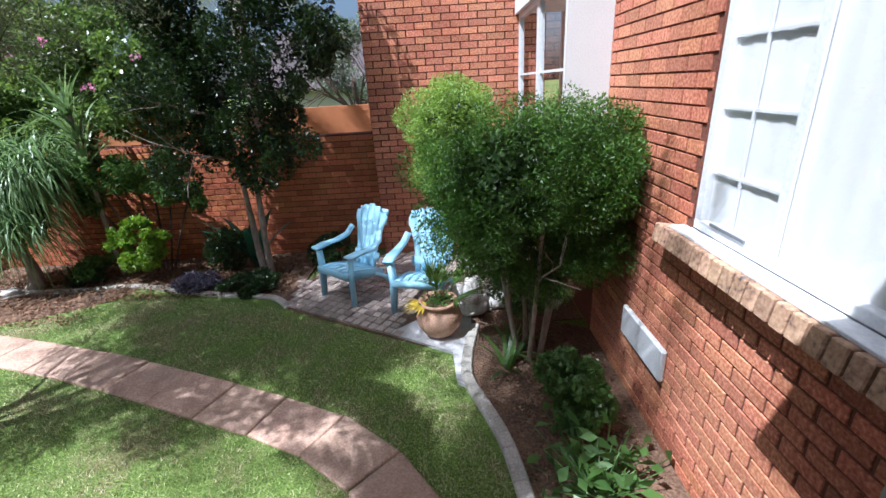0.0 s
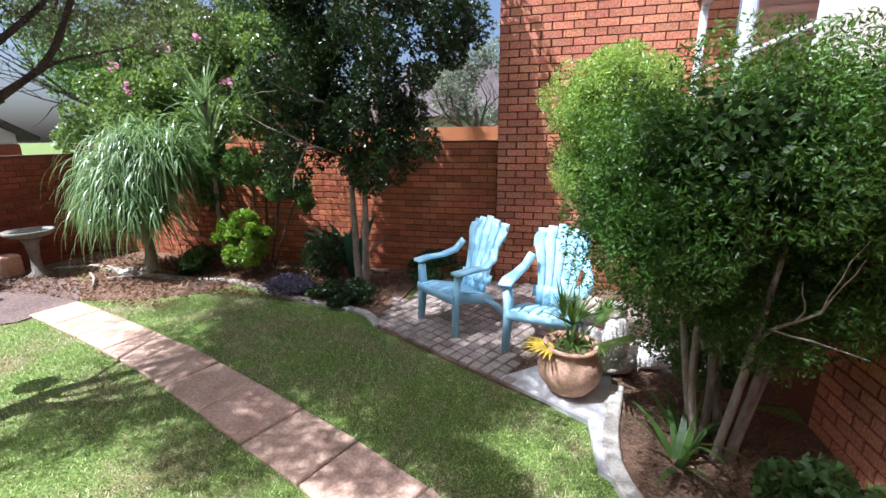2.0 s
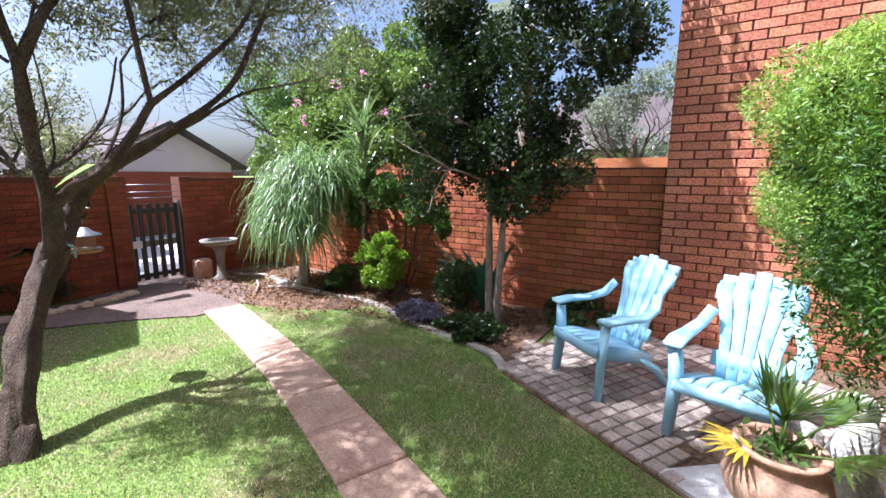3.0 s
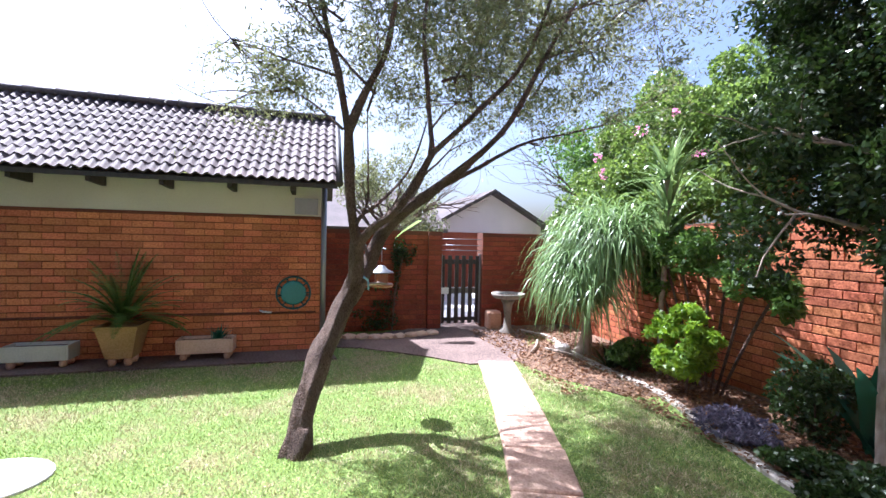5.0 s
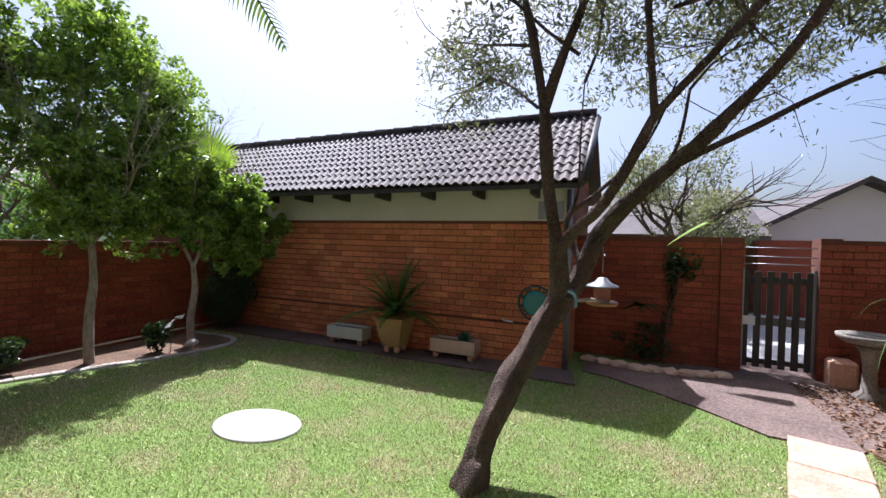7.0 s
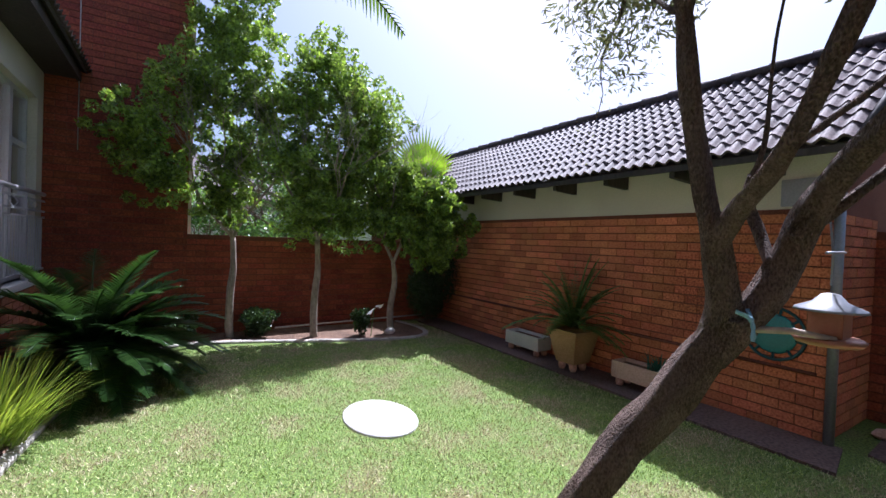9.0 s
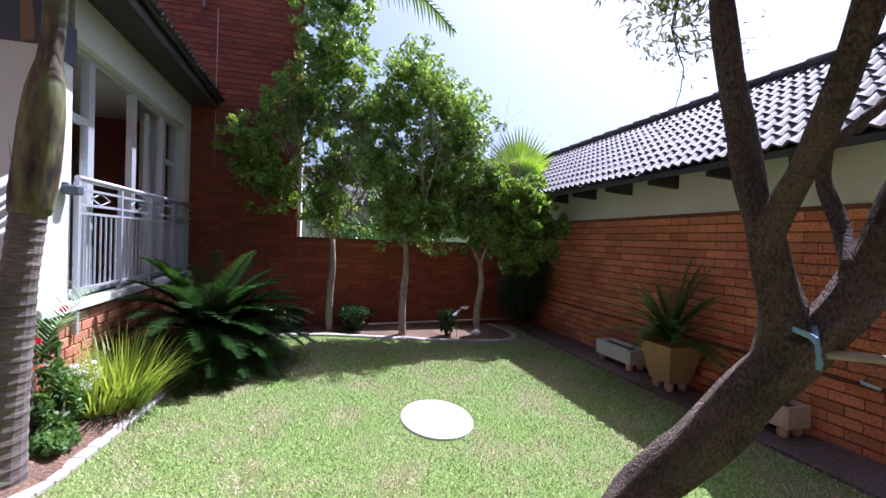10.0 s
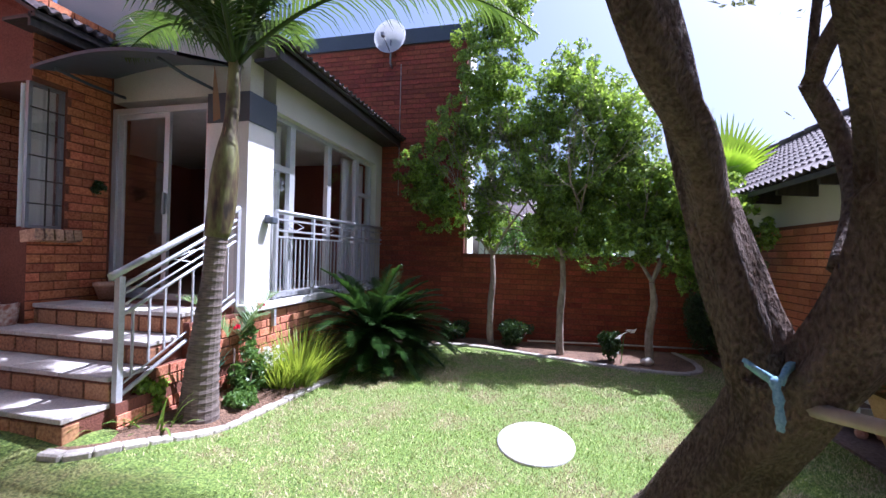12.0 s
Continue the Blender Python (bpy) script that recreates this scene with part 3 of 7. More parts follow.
# south walls
wall_s = part("wall_south", boxes((-6.9, -4.42, -0.1, -2.8, -4.2, 1.42)), MORTAR, None, "red face brick garden wall behind the young trees", "structure")
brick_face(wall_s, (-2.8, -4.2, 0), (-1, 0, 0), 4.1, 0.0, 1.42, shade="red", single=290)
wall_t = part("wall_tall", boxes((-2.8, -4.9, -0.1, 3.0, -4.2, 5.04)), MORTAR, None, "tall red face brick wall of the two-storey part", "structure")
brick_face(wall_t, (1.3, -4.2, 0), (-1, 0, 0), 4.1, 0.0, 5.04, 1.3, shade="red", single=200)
part("wall_cap", boxes((-2.84, -4.94, 5.04, 3.0, -4.16, 5.30)), GREYPAINT, None, "slate-blue painted parapet band", "structure")
part("wall_tall_edge", boxes((-2.84, -4.88, 0.0, -2.8, -4.3, 5.04)), PLASTER_W, None, "pale plaster edge of the tall wall", "structure")

# ---------------------------------------------------------------- annex of the house: floor slab, door face, side face
part("floor", boxes((-1.28, -4.2, 0.6, 3.0, -0.78, SLAB_Z)), FLOOR_IN, None, "brown tiled floor of the house", "structure")
base = part("wall_base", boxes((-1.3, -4.2, -0.1, -1.0, -0.75, 0.79)), MORTAR, None, "low orange brick plinth under the balcony", "structure")
brick_face(base, (-1.3, -0.75, 0), (0, -1, 0), 3.45, 0.0, 0.78)
part("sill_slab", bevel(boxes((-1.36, -4.2, 0.79, -0.98, -0.7, SLAB_Z)), 0.008), PLASTER_W, None, "pale plastered slab edge under the balcony", "structure")
part("column", boxes((-1.3, -1.15, SLAB_Z, -0.84, -0.75, 2.95)), PLASTER_W, None, "white plastered corner column with a slate-blue band", "structure")
part("column_band", boxes((-1.315, -1.165, 2.66, -0.83, -0.735, 2.95)), GREYPAINT, None, "slate-blue painted band round the column", "structure")
part("beam_side", boxes((-1.3, -4.2, 2.9, -1.06, -1.165, 3.45)), PLASTER, None, "grey-cream plaster beam above the side windows", "structure")
part("beam_door", boxes((-1.28, -0.98, 2.95, 1.3, -0.78, 3.75)), PLASTER, None, "grey-cream plaster band above the sliding door", "structure")
part("ceiling", boxes((-1.06, -4.2, 2.96, 3.0, -0.98, 3.05)), CEIL_IN, None, "white interior ceiling", "structure")
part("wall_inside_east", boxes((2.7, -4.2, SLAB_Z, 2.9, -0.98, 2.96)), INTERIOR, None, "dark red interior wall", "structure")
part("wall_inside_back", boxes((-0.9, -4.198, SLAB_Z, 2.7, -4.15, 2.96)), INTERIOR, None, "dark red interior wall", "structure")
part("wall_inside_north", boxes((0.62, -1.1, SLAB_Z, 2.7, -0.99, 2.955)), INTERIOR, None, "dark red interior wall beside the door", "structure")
part("window_wall_far", boxes((-1.3, -4.2, SLAB_Z, -1.1, -3.95, 2.9)), PLASTER, None, "plaster reveal at the end of the windows", "structure")
part("room_back", boxes((1.56, 0.1, 0.6, 4.2, 0.16, 4.2), (1.56, 5.9, 0.6, 4.2, 5.96, 4.2), (4.2, 0.1, 0.6, 4.26, 5.96, 4.2), (1.56, 0.1, 3.3, 4.2, 5.96, 3.36), (1.56, 0.1, 0.6, 4.2, 5.96, 0.7)), CEIL_IN, None, "plain white room behind the windows", "structure")


def frame_rect(bm, axis, p, a0, a1, z0, z1, w=0.05, d=0.06):
    """A rectangular frame in the plane axis = p, from a0 to a1 and z0 to z1."""
    def b(u0, u1, v0, v1):
        if axis == "x":
            box(bm, p, u0, v0, p + d, u1, v1)
        else:
            box(bm, u0, p, v0, u1, p + d, v1)
    b(a0, a1, z0, z0 + w), b(a0, a1, z1 - w, z1), b(a0, a0 + w, z0 + w, z1 - w), b(a1 - w, a1, z0 + w, z1 - w)
    return bm


def pane(parent, axis, p, a0, a1, z0, z1, name="pane"):
    r = (p, a0, z0, p + 0.006, a1, z1) if axis == "x" else (a0, p, z0, a1, p + 0.006, z1)
    ob = part(name, boxes(r), GLASS, parent)
    ob.visible_shadow = False
    return ob


# near window of the east wall
win1 = tagged(new("window_1"), "white steel window with small panes and an open casement", "window", kind="structure")
y0, y1, z0, z1 = WIN1
part("window_frame", bevel(frame_rect(bmesh.new(), "x", 1.312, y0, y1, z0, z1, 0.055, 0.06), 0.004), WHITE, win1, "white painted steel frame")
part("mullion", boxes((1.322, 1.28, z0 + 0.05, 1.362, 1.33, z1 - 0.05)), WHITE, win1)
for k in range(1, 4):
    zz = z0 + (z1 - z0) * k / 4
    part("glazing_bar", boxes((1.338, 1.33, zz - 0.007, 1.35, y1 - 0.05, zz + 0.007)), WHITE, win1)
part("glazing_bar", boxes((1.336, 1.6, z0 + 0.05, 1.347, 1.612, z1 - 0.05)), WHITE, win1)
pane(win1, "x", 1.336, 1.33, y1 - 0.05, z0 + 0.05, z1 - 0.05)
pane(win1, "x", 1.336, y0 + 0.05, 1.28, z0 + 0.05, z1 - 0.05)
# The sun's white glare on the sill top is drawn as a strip
part("sunlit_sill_strip", bevel(boxes((1.215, y0 - 0.02, z0 - 0.018, 1.312, y1 + 0.06, z0 - 0.001)), 0.003), WHITE, win1, "white strip for the sunlit top of the window sill")
part("stay", boxes((1.30, 1.45, z0 + 0.06, 1.312, 1.72, z0 + 0.075)), DULLMETAL, win1, "grey metal window stay")
cv = []
cf = []
for k in range(80):
    yy = y0 - 0.08 + (y1 - y0 + 0.16) * k / 79
    xx = 1.356 + 0.002 * math.sin(yy * 47) + 0.001 * math.sin(yy * 113)
    cv += [(xx, yy, z0 - 0.05), (xx, yy, z1 + 0.1)]
    if k:
        cf.append((2 * k - 2, 2 * k, 2 * k + 1, 2 * k - 1))
part_np("curtain", cv, cf, CURTAIN, win1, "plain white curtain", "", True)


def fold_curtain(name, x, y0, y1, z0, z1, axis="x", amp=0.03, wave=0.12):
    n = int((y1 - y0) / 0.02)
    v, f = [], []
    for i in range(n + 1):
        u = y0 + (y1 - y0) * i / n
        o = amp * math.sin(u / wave * 2 * math.pi) + 0.3 * amp * math.sin(u * 31)
        for z in (z0, z1):
            v.append((x + o, u, z) if axis == "x" else (u, x + o, z))
    for i in range(n):
        f.append((2 * i, 2 * i + 2, 2 * i + 3, 2 * i + 1))
    return v, f


# sills of bricks on edge
def brick_sill(name, ya, yb, z, label, x=1.30):
    top = tagged(new(name), label, kind="structure")
    bm = bmesh.new()
    box(bm, -0.13, -0.036, -0.055, 0.06, 0.036, 0.055)
    bevel(bm, 0.006)
    me = bpy.data.meshes.new("brick")
    bm.to_mesh(me), bm.free()
    me.materials.append(SILL_BRICK)
    y, rnd = ya + 0.04, random.Random(2)
    while y < yb:
        ob = new("brick", me)
        ob.parent = top
        ob.matrix_basis = pose(x + 0.0, y, z - 0.075, rnd.uniform(-0.6, 0.6), 8 + rnd.uniform(-0.8, 0.8), rnd.uniform(-0.6, 0.6))
        y += 0.083


brick_sill("window_sill_1", 0.14, 2.06, WIN1[2] - 0.01, "sill of speckled tan bricks laid on edge")

# projecting window box further along
bay = tagged(new("window_2"), "white framed projecting window box", "window", kind="structure")
part("window_side", boxes((0.93, 3.3, 1.15, 1.56, 3.36, 3.3)), PLASTER_W, bay, "white plastered side")
part("window_head", boxes((0.90, 3.3, 3.16, 1.56, 5.69, 3.34)), PLASTER_W, bay)
part("window_sill", boxes((0.90, 3.3, 1.06, 1.56, 5.69, 1.15)), PLASTER_W, bay)
bm = bmesh.new()
frame_rect(bm, "x", 0.95, 3.36, 4.5, 1.15, 3.16, 0.06, 0.06)
frame_rect(bm, "x", 0.95, 4.5, 5.69, 1.15, 3.16, 0.06, 0.06)
part("window_frame", bm, WHITE, bay)
pane(bay, "x", 0.975, 3.42, 4.44, 1.21, 3.1)
pane(bay, "x", 0.975, 4.56, 5.63, 1.21, 3.1)
for zz in (1.8, 2.45):
    part("glazing_bar", boxes((0.965, 3.42, zz - 0.012, 0.99, 5.63, zz + 0.012)), WHITE, bay)

# window on the stair side of the east wall
brick_sill("window_sill_5", -0.42, -0.03, 1.56, "short sill of tan bricks on edge", 0.42)

wall_r = part("wall_return", boxes((0.42, -0.98, -0.1, 1.3, -0.03, 1.56), (0.42, -0.98, 1.56, 0.62, -0.33, 2.9), (0.62, -0.98, 1.56, 1.3, -0.8, 2.9), (0.42, -0.98, 2.9, 1.3, -0.03, 3.7)), MORTAR, None, "brick wall return beside the sliding door with a barred window", "structure")
brick_face(wall_r, (0.42, -0.03, 0), (0, -1, 0), 0.72, 0.3, 3.7, 0.0, ((0.0, 0.30, 1.56, 2.9),), shade=True, single=260)
win5 = tagged(new("window_5"), "steel window with small panes, dark burglar bars and white curtains", "window", kind="structure")
part("window_frame", frame_rect(bmesh.new(), "x", 0.45, -0.33, -0.03, 1.56, 2.9, 0.03, 0.04), DULLMETAL, win5)
pane(win5, "x", 0.47, -0.30, -0.06, 1.59, 2.87)
for k in range(1, 6):
    part("bar", boxes((0.44, -0.32, 1.56 + 0.22 * k, 0.45, -0.04, 1.572 + 0.22 * k)), DARKWOOD, win5)
part("bar", boxes((0.44, -0.19, 1.58, 0.45, -0.18, 2.88)), DARKWOOD, win5)
v, f = fold_curtain("c", 0.56, -0.32, -0.04, 1.57, 2.89, "x", 0.012, 0.05)
part_np("curtain", v, f, CURTAIN, win5, "white curtain")

# sliding door
door = tagged(new("door_1"), "aluminium sliding glass door standing open", "door", kind="structure")
bm = bmesh.new()
frame_rect(bm, "y", -0.86, -0.84, 0.42, SLAB_Z, 2.88, 0.06, 0.08)
part("door_frame", bm, ALU, door, "pale aluminium frame")
bm = bmesh.new()
frame_rect(bm, "y", -0.84, -0.30, 0.36, SLAB_Z + 0.05, 2.83, 0.06, 0.035)
leaf_d = part("door_leaf", bm, ALU, door)
pane(door, "y", -0.825, -0.24, 0.30, SLAB_Z + 0.11, 2.77)
part("door_handle", bevel(boxes((-0.285, -0.8, 1.75, -0.255, -0.77, 1.98)), 0.006), DULLMETAL, door, "dark grey pull handle")

# side windows along the balcony
side = tagged(new("window_4"), "row of tall aluminium framed windows with white curtains", "window", kind="structure")
for k, (a, b) in enumerate(((-1.62, -1.17), (-2.5, -1.62), (-3.38, -2.5), (-3.93, -3.38))):
    bm = bmesh.new()
    frame_rect(bm, "x", -1.22, a, b, SLAB_Z, 2.9, 0.05, 0.06)
    part("window_frame", bm, ALU, side)
    if k in (0, 3):
        part("transom", boxes((-1.22, a + 0.05, 2.3, -1.16, b - 0.05, 2.36)), ALU, side)
        pane(side, "x", -1.195, a + 0.05, b - 0.05, 2.36, 2.85)
        pane(side, "x", -1.195, a + 0.05, b - 0.05, SLAB_Z + 0.05, 2.3)
    elif k == 1:
        pass
    else:
        pane(side, "x", -1.195, a + 0.05, b - 0.05, SLAB_Z + 0.05, 2.85)
v, f = fold_curtain("c", -1.05, -1.62, -1.2, SLAB_Z + 0.03, 2.86)
tagged(part_np("curtain", v, f, CURTAIN, None, "white folded curtain at the window"), category="curtain")
v, f = fold_curtain("c", -1.05, -3.9, -3.15, SLAB_Z + 0.03, 2.86)
tagged(part_np("curtain", v, f, CURTAIN, None, "white folded curtain at the window"), category="curtain")


# balustrades
def balustrade():
    top = thing("balustrade", "silver-grey steel balcony railing with diamond ornaments", "railing", -1.32, -2.6, SLAB_Z)
    ya, yb = -4.15, -1.18
    x = -1.33

    def P(n, bm):
        part(n, bm, RAILPAINT, top).matrix_parent_inverse = top.matrix_world.inverted()

    P("handrail", tube(bmesh.new(), [(x, ya, 1.82), (x, yb, 1.82)], 0.024, 10))
    for z in (1.74, 1.62, 1.55, 0.95):
        P("rail", boxes((x - 0.012, ya, z - 0.01, x + 0.012, yb, z + 0.01)))
    y = yb
    i = 0
    while y > ya:
        P("baluster", boxes((x - 0.006, y - 0.006, 0.96, x + 0.006, y + 0.006, 1.54)))
        if i % 8 == 0:
            P("post", boxes((x - 0.018, y - 0.018, 0.82 if i else 0.6, x + 0.018, y + 0.018, 1.80)))
        if i % 8 == 4:
            d = bmesh.new()
            for s in (-1, 1):
                tube(d, [(x, y - 0.16, 1.68), (x, y, 1.68 + 0.05 * s), (x, y + 0.16, 1.68)], 0.006, 5)
            P("ornament", d)
        y -= 0.093
        i += 1


balustrade()


def stair_rail():
    top = thing("stair_railing", "silver-grey steel stair handrail with slim balusters", "railing", -1.27, 0.47, 0.37)
    inv = top.matrix_world.inverted()
    a, b = Vector((-1.27, 0.50, 1.22)), Vector((-1.27, -0.68, 1.80))

    def P(n, bm):
        part(n, bm, RAILPAINT, top).matrix_parent_inverse = inv

    P("post", boxes((-1.292, 0.448, 0.33, -1.248, 0.492, 1.20)))
    P("post", boxes((-1.29, -0.69, 0.86, -1.25, -0.65, 1.78)))
    d = (b - a).normalized()
    P("handrail", tube(bmesh.new(), [a + Vector((0, 0.04, -0.02)), b], 0.026, 10))
    for off, r in ((-0.10, 0.015), (-0.16, 0.008), (-0.235, 0.008), (-0.30, 0.013), (-0.79, 0.008), (-0.86, 0.017)):
        P("rail", tube(bmesh.new(), [a + Vector((0, -0.03, off)), b + Vector((0, 0, off))], r, 6))
    for k in range(1, 9):
        t = k / 9
        q = a.lerp(b, t)
        P("baluster", boxes((q.x - 0.007, q.y - 0.007, q.z - 0.79, q.x + 0.007, q.y + 0.007, q.z - 0.30)))
    m = a.lerp(b, 0.55)
    o = bmesh.new()
    for s in (-1, 1):
        tube(o, [m + Vector((0, 0.2, -0.12 - 0.1)), m + Vector((0, 0, -0.2 + 0.05 * s)), m + Vector((0, -0.2, -0.2 + 0.08))], 0.006, 5)
    P("ornament", o)


stair_rail()


def stairs():
    """Broad brick steps up to the door: four treads and the landing."""
    top = tagged(new("stairs"), "broad steps of tan brick with pale stone treads", kind="structure")
    rnd = random.Random(6)
    h = 0.17
    rows = [(0.79, 0.33), (0.50, 0.51), (0.20, 0.69), (-0.10, SLAB_Z)]
    for i, (yf, zt) in enumerate(rows):
        yb = -0.76
        xl = -1.25 if i < 1 else -1.24
        xr = 1.29
        zb = 0.12 if i == 0 else rows[i - 1][1]
        part("step", boxes((xl + 0.01, yb, zb - 0.004 if i else -0.05, xr, yf - 0.01, zt - 0.02)), MORTAR, top)
        x = xl
        while x < xr - 0.05:
            w = min(0.222, xr - x)
            for k, (za, zc) in enumerate(((zb + 0.006, zt - 0.055),)):
                part("brick", bevel(boxes((x + 0.004, yf - 0.1, za, x + w - 0.004, yf + rnd.uniform(0, 0.004), zc)), 0.004), STEP_BRICK, top)
            x += 0.23
        x = xl
        while x < xr - 0.05:
            w = min(0.455, xr - x)
            part("tread_slab", bevel(boxes((x + 0.002, yf - 0.33, zt - 0.035, x + w - 0.002, yf + 0.014, zt + rnd.uniform(-0.002, 0.002))), 0.005), TREAD, top, "pale stone tread slab")
            x += 0.457
    flank = part("stair_flank", boxes((-1.3, -0.75, -0.1, -1.24, 0.5, 0.33), (-1.3, -0.75, 0.33, -1.24, 0.2, 0.5), (-1.3, -0.75, 0.5, -1.24, -0.1, 0.79)), MORTAR, top)
    return flank


flank = stairs()
brick_face(flank, (-1.3, 0.5, 0), (0, -1, 0), 1.25, 0.0, 0.33, single=100)
brick_face(flank, (-1.3, 0.2, 0), (0, -1, 0), 0.95, 0.34, 0.51, single=100)
brick_face(flank, (-1.3, -0.1, 0), (0, -1, 0), 0.65, 0.51, 0.78, single=100)


# ---------------------------------------------------------------- roofs
def tile_mesh(w, l):
    """A double-roll roof tile: profile across x, length down -y."""
    bm = bmesh.new()
    n = 18
    rows = []
    for y in (0.0, -l):
        rows.append([(w * i / n, y, 0.019 * math.cos(6 * math.pi * i / n) + (0.012 if y else 0.0)) for i in range(n + 1)])
    top = [[bm.verts.new(p) for p in r] for r in rows]
    lip = [bm.verts.new((p[0], p[1], p[2] - 0.022)) for p in rows[1]]
    for i in range(n):
        bm.faces.new((top[1][i], top[1][i + 1], top[0][i + 1], top[0][i])).smooth = True
        bm.faces.new((lip[i], lip[i + 1], top[1][i + 1], top[1][i]))
    me = bpy.data.meshes.new("tile")
    bm.normal_update()
    bm.to_mesh(me), bm.free()
    me.materials.append(ROOFTILE)
    return me


def tiled_roof(name, corner, along, up_dir, cols, rows, w, l, label, max_single=300):
    """corner: lower corner of the eave; along: unit vector along the eave; up_dir: unit vector up the slope."""
    top = tagged(new(name), label, kind="structure")
    c, a, u = Vector(corner), Vector(along).normalized(), Vector(up_dir).normalized()
    nrm = a.cross(u)
    if nrm.z < 0:
        nrm = -nrm
    m3 = Matrix((a, u, a.cross(u))).transposed().to_4x4()
    me = tile_mesh(w, l * 1.08)
    sheet = bmesh.new()
    q = [c - nrm * 0.04, c + a * (cols * w) - nrm * 0.04, c + a * (cols * w) + u * (rows * l) - nrm * 0.04, c + u * (rows * l) - nrm * 0.04]
    lo = [sheet.verts.new(p - nrm * 0.03) for p in q]
    hi = [sheet.verts.new(p) for p in q]
    sheet.faces.new(hi), sheet.faces.new(list(reversed(lo)))
    for k in range(4):
        sheet.faces.new((lo[k], lo[(k + 1) % 4], hi[(k + 1) % 4], hi[k]))
    bmesh.ops.recalc_face_normals(sheet, faces=sheet.faces)
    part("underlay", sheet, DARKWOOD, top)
    rnd = random.Random(1)
    for r in range(rows):
        for i in range(cols):
            p = c + a * (i * w) + u * ((r + 1) * l) + nrm * rnd.uniform(-0.002, 0.003)
            m = Matrix.Translation(p) @ m3
            ob = new("tile", me)
            ob.parent = top
            ob.matrix_basis = m
    return top


slope_w = Vector((-1.7, 0, 1.2)).normalized()
tiled_roof("roof_west", (-6.5, 1.7, 2.27), (0, -1, 0), slope_w, 31, 10, 0.36, 0.209, "roof of glossy dark grey profiled tiles", 300)
bm = bmesh.new()
vs = [bm.verts.new(p) for p in ((-8.2, 1.7, 3.49), (-9.9, 1.7, 2.27), (-9.9, -9.5, 2.27), (-8.2, -9.5, 3.49))]
bm.faces.new(vs)
part("roof_west_back", bm, ROOFTILE, None, "back slope of the outbuilding roof", "structure")
bm = bmesh.new()
y = 1.7
while y > -9.5:
    tube(bm, [(-8.2, y, 3.50), (-8.2, y - 0.4, 3.515)], [0.05, 0.058], 10)
    y -= 0.38
part("ridge", bm, ROOFTILE, None, "ridge tiles of the outbuilding", "structure")
bm = bmesh.new()
vs = [bm.verts.new(p) for p in ((-6.9, 1.5, 2.5), (-9.5, 1.5, 2.5), (-8.2, 1.5, 3.42))]
vb = [bm.verts.new(p) for p in ((-6.9, 1.3, 2.5), (-9.5, 1.3, 2.5), (-8.2, 1.3, 3.42))]
bm.faces.new(vs), bm.faces.new(list(reversed(vb)))
for k in range(3):
    bm.faces.new((vs[k], vb[k], vb[(k + 1) % 3], vs[(k + 1) % 3]))
bmesh.ops.recalc_face_normals(bm, faces=bm.faces)
part("gable", bm, BRICK_W, None, "brick gable triangle under the tiled roof", "structure")
part("barge_board", tube(bmesh.new(), [(-6.48, 1.72, 2.22), (-8.2, 1.72, 3.42)], 0.05, 4), DARKWOOD, None, "dark barge board on the gable", "structure")
part("fascia", boxes((-6.53, -9.5, 2.17, -6.50, 1.7, 2.22)), DARKWOOD, None, "thin dark fascia under the tiles", "structure")
for k in range(12):
    yy = 1.15 - k * 0.72
    bm = bmesh.new()
    vs = []
    for dy in (-0.025, 0.025):
        vs.append([bm.verts.new(p) for p in ((-6.92, yy + dy, 2.1), (-6.92, yy + dy, 2.42), (-6.54, yy + dy, 2.20), (-6.54, yy + dy, 2.12))])
    bm.faces.new(vs[0]), bm.faces.new(list(reversed(vs[1])))
    for i in range(4):
        bm.faces.new((vs[0][i], vs[1][i], vs[1][(i + 1) % 4], vs[0][(i + 1) % 4]))
    bmesh.ops.recalc_face_normals(bm, faces=bm.faces)
    part("rafter", bm, DARKWOOD, None, "dark rafter end under the eave", "structure")
flat_area("paving_beyond", [(-8.3, 3.0), (-8.3, 4.9), (-13.9, 9.5), (-13.9, 1.0)], 0.012, 0.03, CONC_W, "pale sunlit paving beyond the gate")
part("wall_vent", boxes((-6.905, 1.16, 1.84, -6.88, 1.46, 2.06)), DULLMETAL, None, "grey flat vent cover high on the wall", "structure")

# house annex roof: slope rises to the east from the side eave
slope_h = Vector((1.6, 0, 0.9)).normalized()
tiled_roof("roof_annex", (-1.72, -4.2, 3.40), (0, 1, 0), slope_h, 10, 9, 0.35, 0.25, "small tiled roof over the annex", 200)
part("fascia_annex", boxes((-1.64, -4.2, 3.24, -1.60, -0.72, 3.37)), DARKWOOD, None, "dark fascia along the annex eave", "structure")
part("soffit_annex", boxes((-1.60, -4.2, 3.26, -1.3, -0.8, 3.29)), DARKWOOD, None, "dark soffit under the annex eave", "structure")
part("annex_end", boxes((-1.28, -0.98, 3.75, 1.3, -0.8, 5.0)), PLASTER, None, "pale plaster wall above the canopy", "structure")
# roof over the east wall, seen at its edge
slope_e = Vector((1.6, 0, 0.9)).normalized()
tiled_roof("roof_east", (0.05, -0.72, 3.42), (0, 1, 0), slope_e, 3, 5, 0.3, 0.25, "tiled eave above the brick house wall", 200)
part("fascia_east", boxes((0.12, -0.72, 3.26, 0.15, 0.18, 3.38)), DARKWOOD, None, "dark fascia above the brick wall", "structure")
